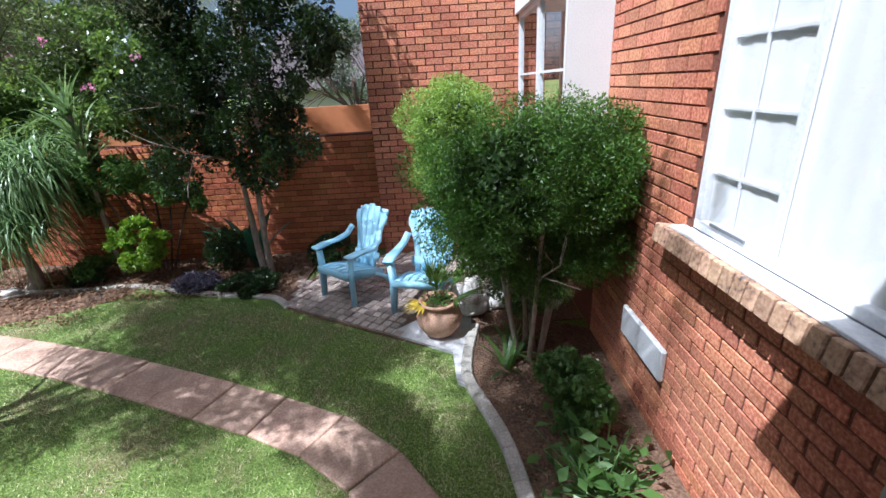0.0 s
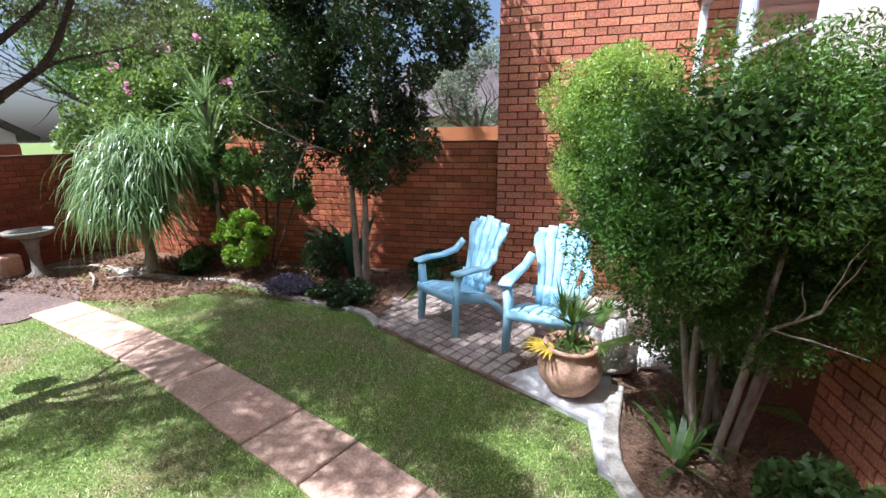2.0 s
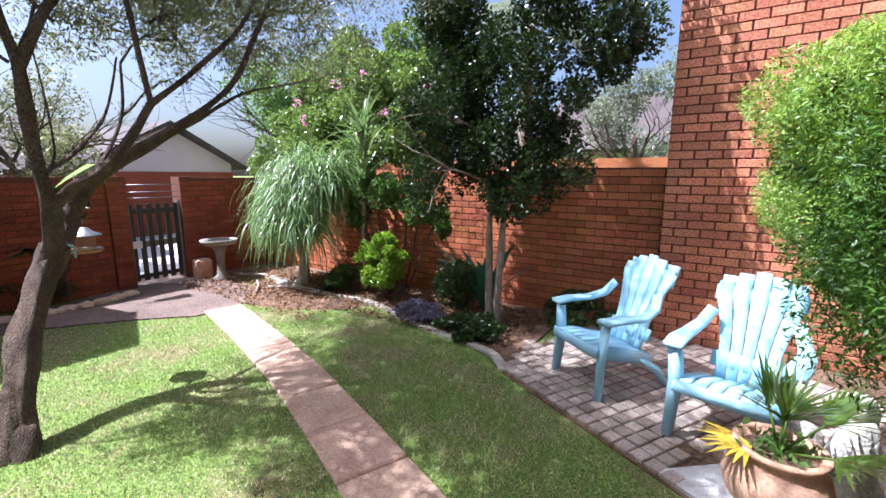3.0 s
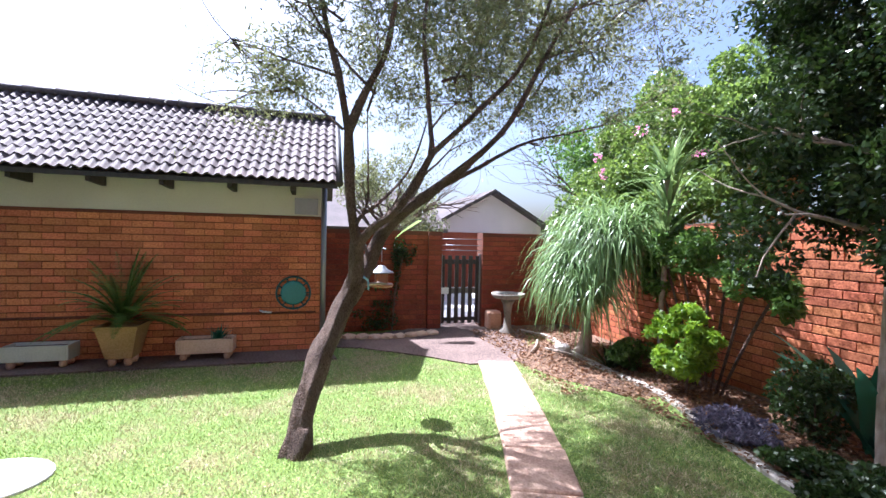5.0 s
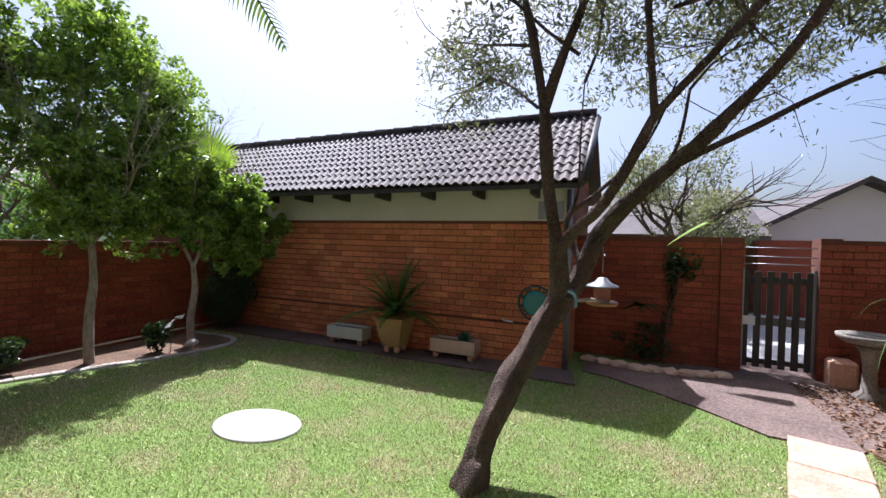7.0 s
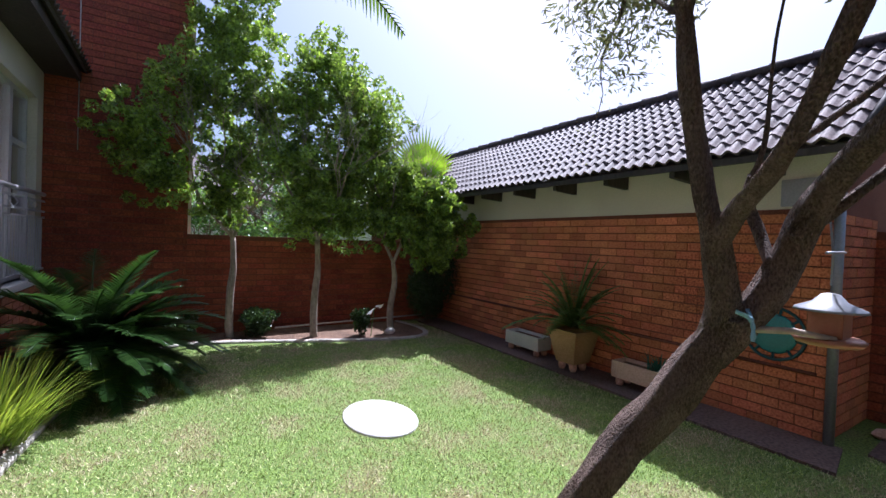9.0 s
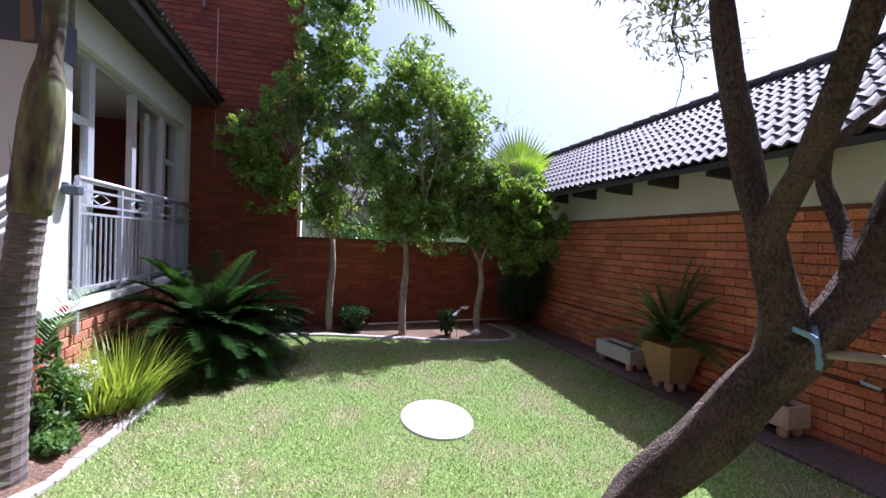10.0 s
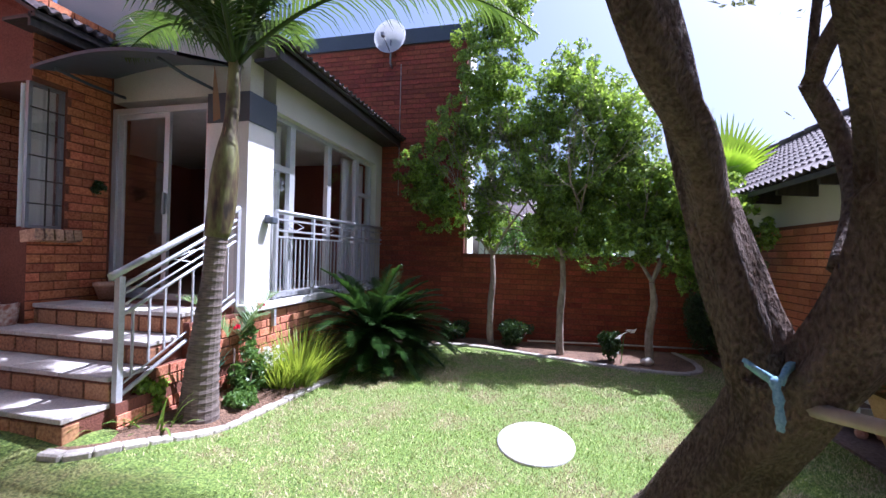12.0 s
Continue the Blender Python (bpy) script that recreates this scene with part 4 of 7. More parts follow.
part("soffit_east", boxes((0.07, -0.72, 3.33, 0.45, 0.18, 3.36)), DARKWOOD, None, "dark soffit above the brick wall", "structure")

# curved canopy over the door
can = thing("canopy", "dark grey curved canopy on steel brackets over the door", "canopy", 0.2, -0.7, 3.3)
bm = bmesh.new()
prev = None
for i in range(13):
    t = i / 12
    x = -1.2 + 1.6 * t
    z = 3.0 + 0.09 * math.sin(math.pi * t) + 0.02 * t
    cur = [bm.verts.new((x, -0.78, z + 0.22)), bm.verts.new((x, 0.0, z)), bm.verts.new((x, 0.0, z - 0.03)), bm.verts.new((x, -0.78, z + 0.19))]
    if prev:
        for k in range(4):
            bm.faces.new((prev[k], cur[k], cur[(k + 1) % 4], prev[(k + 1) % 4]))
    prev = cur
part("canopy_sheet", bm, GREYPAINT, can).matrix_parent_inverse = can.matrix_world.inverted()
for x in (-0.9, 0.25):
    part("bracket", tube(bmesh.new(), [(x, -0.77, 2.99), (x, -0.4, 2.99), (x, -0.1, 3.02)], 0.015, 6), GREYPAINT, can).matrix_parent_inverse = can.matrix_world.inverted()


# ---------------------------------------------------------------- gate and wall things
def gate():
    top = thing("garden_gate", "dark stained picket gate with pale back rail", "gate", -7.98, 3.87, 0.06)
    inv = top.matrix_world.inverted()

    def P(n, bm, m, lab=""):
        part(n, bm, m, top, lab).matrix_parent_inverse = inv

    for k in range(6):
        y = 3.545 + k * 0.128
        P("picket", bevel(boxes((-8.0, y - 0.036, 0.08, -7.98, y + 0.036, 1.27)), 0.003), DARKWOOD)
    P("rail", boxes((-8.03, 3.52, 0.60, -8.0, 4.22, 0.70)), surface("weathered_rail", (0.12, 0.11, 0.1), (0.22, 0.2, 0.19), 3, 40))
    P("rail", boxes((-8.03, 3.52, 0.12, -8.0, 4.22, 0.18)), DARKWOOD)
    P("rail", boxes((-8.03, 3.52, 1.12, -8.0, 4.22, 1.2)), DARKWOOD)
    P("latch_plate", boxes((-7.97, 3.52, 0.60, -7.96, 3.65, 0.71)), WHITE, "white latch plate")
    P("frame", boxes((-8.02, 3.50, 0.06, -7.97, 3.53, 1.3)), DULLMETAL)
    P("frame", boxes((-8.02, 4.21, 0.06, -7.97, 4.24, 1.3)), DULLMETAL)
    for z in (1.36, 1.45, 1.56):
        P("wire", tube(bmesh.new(), [(-8.0, 3.5, z), (-8.0, 4.24, z)], 0.006, 5), DULLMETAL)


gate()


def birdbath():
    top = thing("birdbath", "weathered stone birdbath on a turned foot", "birdbath", -7.35, 4.5)
    bm = lathe(bmesh.new(), [(0.13, 0.0), (0.13, 0.05), (0.07, 0.1), (0.055, 0.3), (0.08, 0.5), (0.12, 0.56), (0.09, 0.58)], 20)
    part("foot", bm, CONC_D, top)
    bm = lathe(bmesh.new(), [(0.08, 0.57), (0.22, 0.6), (0.27, 0.64), (0.28, 0.68), (0.25, 0.68), (0.2, 0.645), (0.02, 0.635)], 28)
    part("basin", bm, CONC_D, top)
    part("water", lathe(bmesh.new(), [(0.225, 0.655), (0.225, 0.660)], 24), WATER, top)


birdbath()
st = thing("clay_block", "small weathered clay block beside the birdbath", "block", -7.78, 4.42)
part("block", bevel(boxes((-0.12, -0.12, 0, 0.12, 0.12, 0.32)), 0.03), TERRA, st)


def feeder():
    top = thing("bird_feeder", "copper bird feeder hanging from the tree with white roof", "bird feeder", -4.83, 2.06, 1.1)
    part("tray", lathe(bmesh.new(), [(0.02, 0.0), (0.1, 0.0), (0.115, 0.02), (0.1, 0.03), (0.02, 0.03)], 16), COPPER, top)
    part("seed_box", bevel(boxes((-0.055, -0.055, 0.03, 0.055, 0.055, 0.14)), 0.004), COPPER, top, "brown seed box")
    part("roof", lathe(bmesh.new(), [(0.115, 0.13), (0.11, 0.14), (0.055, 0.165), (0.03, 0.195), (0.01, 0.2)], 18), DULLMETAL, top, "grey pitched metal roof")
    part("hanger", tube(bmesh.new(), [(0, 0, 0.23), (0, 0, 0.36), (0.02, -0.02, 0.62)], 0.004, 5), DULLMETAL, top)
    part("perch", tube(bmesh.new(), [(-0.14, 0, 0.36), (0.14, 0.02, 0.355)], 0.006, 5), DULLMETAL, top)


feeder()


def plaque():
    top = thing("wall_plaque", "round teal plaque with a pierced rim on the brick wall", "plaque", -6.88, 1.16, 0.79)
    ring = [(math.cos(2 * math.pi * k / 28), math.sin(2 * math.pi * k / 28)) for k in range(28)]
    part("disc", lathe(bmesh.new(), [(0.16, 0.0), (0.165, 0.012), (0.15, 0.02), (0.1, 0.024), (0.01, 0.028)], 28), TEAL, top)
    rim = bmesh.new()
    tube(rim, [(x * 0.215, y * 0.215, 0.01) for x, y in ring + ring[:1]], 0.013, 6, cap=False)
    part("rim", rim, TEAL_D, top)
    for x, y in ring[::3]:
        part("spoke", tube(bmesh.new(), [(x * 0.15, y * 0.15, 0.01), (x * 0.215, y * 0.215, 0.01)], 0.011, 5), TEAL_D, top)
    top.matrix_world = pose(-6.885, 1.16, 0.79, 90, 0, 90)


plaque()


def trough(x, y, mat, label, ang=0):
    top = thing("planter_trough", label, "planter", x, y, 0.024, ang)
    L, W, H = 0.31, 0.12, 0.17
    part("box", bevel(boxes((-W, -L, 0.08, W, -L + 0.025, 0.08 + H), (-W, L - 0.025, 0.08, W, L, 0.08 + H), (-W, -L + 0.025, 0.08, -W + 0.025, L - 0.025, 0.08 + H), (W - 0.025, -L + 0.025, 0.08, W, L - 0.025, 0.08 + H), (-W + 0.025, -L + 0.025, 0.08, W - 0.025, L - 0.025, 0.1)), 0.003), mat, top)
    part("soil", boxes((-W + 0.026, -L + 0.026, 0.1, W - 0.026, L - 0.026, 0.215)), SOIL, top)
    for s in (-1, 1):
        for q in (-1, 1):
            part("foot", lathe(bmesh.new(), [(0.03, 0.0), (0.042, 0.03), (0.035, 0.08)], 12), TERRA, top, "terracotta foot").location = (0.07 * q, 0.24 * s, 0)
    return top


trough(-6.67, -1.5, surface("painted_trough", (0.5, 0.52, 0.44), (0.62, 0.62, 0.54), 4, 60), "pale green painted clay trough on feet by the wall")
t2 = trough(-6.69, 0.17, TERRA_PALE, "pink terracotta trough on feet with a small succulent")


def square_pot():
    top = thing("plant_pot", "tapered square ochre pot on clay feet", "plant pot", -6.6, -0.68, 0.024)
    bm = bmesh.new()
    prof = [(0.13, 0.09), (0.2, 0.43), (0.215, 0.43), (0.215, 0.47), (0.18, 0.47), (0.17, 0.42)]
    rings = [[bm.verts.new((sx * r, sy * r, z)) for sx, sy in ((-1, -1), (1, -1), (1, 1), (-1, 1))] for r, z in prof]
    for a, b in zip(rings, rings[1:]):
        for k in range(4):
            bm.faces.new((a[k], a[(k + 1) % 4], b[(k + 1) % 4], b[k]))
    bm.faces.new(list(reversed(rings[0]))), bm.faces.new(rings[-1])
    part("pot", bm, OCHRE, top)
    for sx in (-1, 1):
        for sy in (-1, 1):
            part("foot", lathe(bmesh.new(), [(0.03, 0.0), (0.045, 0.04), (0.04, 0.095)], 12), TERRA, top).location = (0.08 * sx, 0.08 * sy, 0)
    fern = thing("fern", "spreading dark green fern growing in the ochre pot", "plant", -6.6, -0.68, 0.48)
    rng = np.random.default_rng(11)
    ps = []
    for k in range(64):
        a = rng.uniform(0, 2 * math.pi)
        e = rng.uniform(0.3, 1.5)
        _, v, f = frond_mesh(rng, (0, 0, 0), (math.cos(a) * math.cos(e), math.sin(a) * math.cos(e), math.sin(e)), rng.uniform(0.65, 0.95), 1.3, 44, 0.1, 0.014, 0.1, 0.08, 0.4)
        if v[:, 0].min() > -0.26:
            ps.append((v, f))
    part_np("frond", *join_np(ps), L_MID, fern)


square_pot()
suc = thing("succulent", "small blue-green succulent in the pink trough", "plant", -6.68, 0.3, 0.235)
rng = np.random.default_rng(4)
v, f = blade_mesh(rng, rng.normal(0, 0.03, (30, 3)) * [1, 1, 0], np.c_[rng.normal(0, 0.5, (30, 2)), np.ones(30)], 0.2, 0.03, 0.6)
part_np("leaf", v, f, L_BLUEG, suc)
part("wall_pipe", tube(bmesh.new(), [(-6.865, -4.1, 0.52), (-6.865, -1, 0.535), (-6.865, 1.45, 0.53)], 0.012, 6), surface("red_brown_pipe", (0.1, 0.035, 0.025), (0.18, 0.06, 0.04)), None, "thin painted pipe along the wall", "structure")
part("wall_tap", tube(bmesh.new(), [(-6.87, 0.75, 0.56), (-6.78, 0.8, 0.56), (-6.78, 0.9, 0.55)], 0.013, 6), ALU, None, "small pale metal tap on the wall", "structure")
post = thing("corner_post", "dark downpipe at the corner of the outbuilding", "downpipe", -6.87, 1.54)
part("pipe", tube(bmesh.new(), [(0, 0, 0), (0, 0, 2.2)], 0.035, 10), DULLMETAL, post)

# lawn cover
cov = thing("manhole_cover", "white painted oval concrete cover in the lawn", "manhole cover", -4.09, -0.47)
bm = lathe(bmesh.new(), [(1.0, -0.03), (1.0, 0.012), (0.985, 0.018), (0.01, 0.02)], 40)
bmesh.ops.scale(bm, vec=(0.285, 0.375, 1), verts=bm.verts)
part("cover", bm, CONC_W, cov)

# vent cover on the east wall
vc = thing("meter_cover", "white plastic cover plate on the brick wall", "cover plate", 1.27, 2.2, 0.6)
part("plate", bevel(boxes((-0.02, -0.32, -0.12, 0.02, 0.32, 0.12)), 0.012), WHITE, vc)


# ---------------------------------------------------------------- chairs and pot
def adirondack(x, y, turn, label):
    """A moulded plastic armchair: it faces -y before it is turned; origin on the ground between its front legs."""
    top = thing("garden_chair", label, "chair", x, y, 0.04, turn, "garden chairs")

    def plate(name, rows, thick=0.016):
        bm = bmesh.new()
        top_v = [[bm.verts.new(p) for p in r] for r in rows]
        for a, b in zip(top_v, top_v[1:]):
            for i in range(len(a) - 1):
                bm.faces.new((a[i], a[i + 1], b[i + 1], b[i])).smooth = True
        bmesh.ops.recalc_face_normals(bm, faces=bm.faces)
        bmesh.ops.solidify(bm, geom=list(bm.faces), thickness=thick)
        return part(name, bm, BLUE_PL, top)

    for s in (-1, 1):
        plate("front_leg", [[(s * 0.33, -0.02, 0.58), (s * 0.27, -0.045, 0.58), (s * 0.25, 0.02, 0.58)], [(s * 0.31, -0.03, 0.36), (s * 0.25, -0.05, 0.36), (s * 0.235, 0.03, 0.36)], [(s * 0.315, -0.05, 0.0), (s * 0.265, -0.07, 0.0), (s * 0.26, 0.0, 0.0)]], 0.02)
        plate("back_leg", [[(s * 0.25, 0.30, 0.30), (s * 0.25, 0.40, 0.27)], [(s * 0.27, 0.50, 0.14), (s * 0.27, 0.56, 0.16)], [(s * 0.28, 0.62, 0.0), (s * 0.28, 0.68, 0.0)]], 0.03)
        plate("arm", [[(s * 0.24, -0.06, 0.60), (s * 0.355, -0.05, 0.60)], [(s * 0.255, 0.1, 0.61), (s * 0.37, 0.1, 0.61)], [(s * 0.27, 0.3, 0.60), (s * 0.365, 0.3, 0.60)], [(s * 0.25, 0.45, 0.63), (s * 0.32, 0.46, 0.65)], [(s * 0.2, 0.52, 0.74), (s * 0.27, 0.54, 0.76)]], 0.028)
        plate("side_rail", [[(s * 0.26, -0.02, 0.40), (s * 0.26, -0.02, 0.31)], [(s * 0.26, 0.25, 0.34), (s * 0.26, 0.25, 0.25)], [(s * 0.25, 0.5, 0.27), (s * 0.25, 0.5, 0.19)]], 0.02)
    n = 7
    for i in range(6):
        x0, x1 = -0.25 + i * 0.084, -0.25 + i * 0.084 + 0.07
        plate("seat_slat", [[(x0, -0.05, 0.36), (x1, -0.05, 0.36)], [(x0, -0.03, 0.40), (x1, -0.03, 0.40)], [(x0, 0.1, 0.395), (x1, 0.1, 0.395)], [(x0, 0.3, 0.335), (x1, 0.3, 0.335)], [(x0, 0.46, 0.29), (x1, 0.46, 0.29)]])
    plate("seat_front", [[(-0.27, -0.055, 0.405), (0.27, -0.055, 0.405)], [(-0.27, -0.062, 0.33), (0.27, -0.062, 0.33)]], 0.02)
    def halfw(z):
        t = (z - 0.28) / 0.72
        return 0.165 + 0.1 * min(t / 0.8, 1.0) ** 2.2 + 0.04 * max(0.0, 0.3 - t) - (0.03 * (t - 0.8) / 0.2 if t > 0.8 else 0)

    for i in range(5):
        zs = [0.28, 0.40, 0.52, 0.64, 0.76, 0.86, 0.93, 1.02 - 0.022 * (i - 2) ** 2]
        a0, a1 = (i - 2.5) / 2.5 + 0.012, (i - 1.5) / 2.5 - 0.012
        plate("back_slat", [[(a0 * halfw(z), 0.44 + (z - 0.28) * 0.34, z), (0.5 * (a0 + a1) * halfw(z), 0.448 + (z - 0.28) * 0.34, z), (a1 * halfw(z), 0.44 + (z - 0.28) * 0.34, z)] for z in zs])
    plate("back_crossbar", [[(-halfw(0.93) * 0.96, 0.675 + dz * 0.34, 0.9 + dz), (halfw(0.93) * 0.96, 0.675 + dz * 0.34, 0.9 + dz)] for dz in (0.0, 0.07)], 0.02)
    plate("back_crossbar", [[(-0.21, 0.475 + dz * 0.34, 0.36 + dz), (0.21, 0.475 + dz * 0.34, 0.36 + dz)] for dz in (0.0, 0.1)], 0.02)
    plate("back_crossbar", [[(-0.26, 0.63 + dz * 0.34, 0.80 + dz), (0.26, 0.63 + dz * 0.34, 0.80 + dz)] for dz in (0.0, 0.1)], 0.02)
    return top


adirondack(-1.42, 4.16, -37, "light blue moulded plastic garden chair on the cobbles")
adirondack(-0.45, 3.74, -14, "light blue moulded plastic garden chair behind the clay pot")

pot = thing("clay_pot", "round ribbed terracotta pot with a rolled rim", "plant pot", -0.22, 3.32, 0.035)
prof = [(0.1, 0.0), (0.15, 0.03), (0.21, 0.12), (0.225, 0.2), (0.2, 0.29), (0.165, 0.33), (0.175, 0.35), (0.2, 0.365), (0.195, 0.385), (0.165, 0.38), (0.155, 0.33), (0.05, 0.32)]
bm = bmesh.new()
lathe(bm, prof, 40)
for vtx in bm.verts:
    r = math.hypot(vtx.co.x, vtx.co.y)
    if 0.03 < vtx.co.z < 0.3 and r > 0.12:
        a = math.atan2(vtx.co.y, vtx.co.x)
        vtx.co.x *= 1 + 0.02 * math.cos(20 * a)
        vtx.co.y *= 1 + 0.02 * math.cos(20 * a)
part("pot", bm, TERRA, pot)
part("soil", lathe(bmesh.new(), [(0.15, 0.3), (0.15, 0.345)], 20), SOIL, pot)
pp = thing("potted_palm", "small fan palm with a yellowing leaf in the clay pot", "plant", -0.22, 3.32, 0.38)
rng = np.random.default_rng(21)


def fan_leaf(rng, root, direction, stem, size, n=16, width=0.03, spread=2.2):
    """A fan leaf: stem end, and straps spread in a plane."""
    d = Vector(direction).normalized()
    tip = Vector(root) + d * stem
    s = d.cross(Vector((0, 0, 1))).normalized()
    roots, ds = [], []
    for i in range(n):
        a = (i / (n - 1) - 0.5) * spread
        roots.append(tip), ds.append(d * math.cos(a) + s * math.sin(a))
    v, f = blade_mesh(rng, np.array(roots), np.array(ds), size, width, 0.35, 4)
    return tip, v, f


ps = []
stems = bmesh.new()
for a, e, st_, sz in ((2.4, 1.2, 0.22, 0.26), (0.3, 0.8, 0.25, 0.3), (1.3, 1.0, 0.2, 0.25), (-0.6, 0.45, 0.25, 0.3), (4.6, 1.35, 0.2, 0.26)):
    dd = (math.cos(a) * math.cos(e), math.sin(a) * math.cos(e), math.sin(e))
    tip, v, f = fan_leaf(rng, (0, 0, 0), dd, st_, sz)
    ps.append((v, f))
    tube(stems, [(0, 0, 0), tip], 0.006, 5)
part_np("leaf", *join_np(ps), L_PALM, pp)
part("stem", stems, L_PALM, pp)
tip, v, f = fan_leaf(rng, (0, 0, 0), (-0.9, -0.35, 0.15), 0.14, 0.24, 12, 0.035)
part_np("yellow_leaf", v, f, surface("yellow_leaf", (0.5, 0.33, 0.02), (0.7, 0.5, 0.05)), pp, "yellowed drooping fan leaf")
v, f = leaf_quads(rng, rng.normal(0, 0.07, (160, 3)) * [1, 1, 0.4] + [0, 0, 0.02], np.tile([0, 0, 1.0], (160, 1)), 0.05, 0.03)
part_np("undergrowth", v, f, L_MID, pp)


def rock(name, x, y, z, sx, sy, sz, mat, label, seed=0, cat="stone"):
    top = thing(name, label, cat, x, y, z)
    bm = bmesh.new()
    bmesh.ops.create_icosphere(bm, subdivisions=3, radius=1)
    for vtx in bm.verts:
        k = 1 + 0.28 * noise.noise(vtx.co * 1.3 + Vector((seed, 0, 0))) + 0.08 * noise.noise(vtx.co * 4 + Vector((seed, 3, 0)))
        vtx.co = Vector((vtx.co.x * sx * k, vtx.co.y * sy * k, max(vtx.co.z * k, -0.6) * sz + sz * 0.6))
    for fc in bm.faces:
        fc.smooth = True
    part("body", bm, mat, top)
    return top


rock("stone", 0.12, 3.72, 0.03, 0.17, 0.13, 0.09, STONE_W, "pale flat stone under the ornament", 1)
orn = rock("garden_ornament", 0.14, 3.74, 0.14, 0.11, 0.1, 0.2, STONE_W, "white weathered stone ornament on a flat stone", 5, "ornament")
part("neck", tube(bmesh.new(), spline([(0, 0, 0.25), (0.05, 0.02, 0.34), (0.02, 0.0, 0.42), (-0.08, -0.03, 0.44)], 4), [0.05, 0.045, 0.04, 0.035, 0.03, 0.03, 0.03, 0.03, 0.035, 0.04, 0.04, 0.03, 0.02][:13], 8), STONE_W, orn)
rock("stone", 0.45, 3.9, 0.03, 0.2, 0.16, 0.12, STONE_W, "rough pale stone behind the bush", 9)
rock("stone", -0.02, 4.15, 0.03, 0.12, 0.12, 0.09, STONE_W, "small pale stone by the chair", 12)


# ---------------------------------------------------------------- trees and shrubs
def branch_tree(bm, start, direction, length, radius, depth, rng, ends, up=0.15, wild=0.45):
    """Recursive limbs; collects the ends of the twigs."""
    p, d = Vector(start), Vector(direction).normalized()
    pts, rad = [p.copy()], [radius]
    n = 4
    for i in range(n):
        d = (d + Vector(rng.normal(0, wild * 0.35, 3)) + Vector((0, 0, up * 0.3))).normalized()
        p = p + d * length / n
        pts.append(p.copy())
        rad.append(radius * (1 - 0.55 * (i + 1) / n))
        if depth > 0 and i >= 1:
            for _ in range(1 if i < n - 1 else 2):
                dd = (d + Vector(rng.normal(0, wild, 3))).normalized()
                branch_tree(bm, p, dd, length * rng.uniform(0.55, 0.8), radius * (1 - 0.55 * (i + 1) / n) * 0.75, depth - 1, rng, ends, up, wild)
    tube(bm, pts, rad, 5 if radius < 0.02 else 8, cap=False)
    if depth <= 1:
        ends.extend(tuple(q) for q in pts[1:])


def young_tree(name, x, y, forks, crown, seed, label, leaves=15000, length=0.052, width=0.026, mat=None, trunk=None):
    top = thing(name, label, "tree", x, y)
    rng = np.random.default_rng(seed)
    bm = bmesh.new()
    base_pts = trunk or [(0, 0, -0.03), (0.02, 0, 0.5), (-0.02, 0.02, 1.0), (0, 0, 1.4)]
    sp = spline(base_pts, 4)
    tube(bm, sp, [0.055 - 0.022 * i / len(sp) for i in range(len(sp))], 10, wob=0.3)
    ends = []
    for f_ in forks:
        branch_tree(bm, base_pts[-1], f_, 1.05, 0.026, 3, rng, ends, 0.3)
    part("trunk", bm, BARK_PALE, top)
    c = [((p[0] - x, p[1] - y, p[2]), r) for p, r in crown]
    foliage_local("crown", top, mat or L_SIDE, [(p, r * 1.55) for p, r in c], int(leaves * 1.7), length * 1.35, width * 1.3, seed, sub=110, ratio=0.125, spread=1.2, inner=0.1, outer=0.95)
    return top


def foliage_local(name, parent, material, lumps, count, length, width, seed=1, droop=0.15, spread=0.9, sub=9, ratio=0.42, inner=0.45, outer=0.85):
    """Leaves on many small clumps that sit on the given large lumps."""
    rng = np.random.default_rng(seed)
    small = []
    for c, r in lumps:
        r = np.array(r if hasattr(r, "__len__") else (r, r, r))
        for _ in range(sub):
            d = rng.normal(0, 1, 3)
            d /= np.linalg.norm(d)
            q = np.array(c) + d * r * rng.uniform(inner, outer)
            s = r * ratio * rng.uniform(0.6, 1.25)
            small.append((tuple(q), tuple(s)))
    c, o = blobs(rng, small, count)
    return part_np(name, *leaf_quads(rng, c, o, length, width, droop, spread), material, parent)


young_tree("young_tree", -3.33, -3.86, [(0.3, 0, 1), (-0.3, 0.1, 1), (0.5, 0.2, 0.8)], [((-2.2, -3.75, 2.6), 0.38), ((-2.5, -3.8, 2.2), 0.34), ((-2.9, -3.8, 3.3), 0.45), ((-3.2, -3.8, 4.0), 0.5), ((-3.3, -3.8, 4.8), 0.45), ((-3.6, -3.7, 3.2), 0.45), ((-3.3, -3.8, 2.4), 0.4), ((-3.5, -3.85, 5.3), 0.35), ((-3.2, -3.8, 1.9), 0.3)], 31,
           "young tree with a pale thin trunk and airy green crown", 24000)
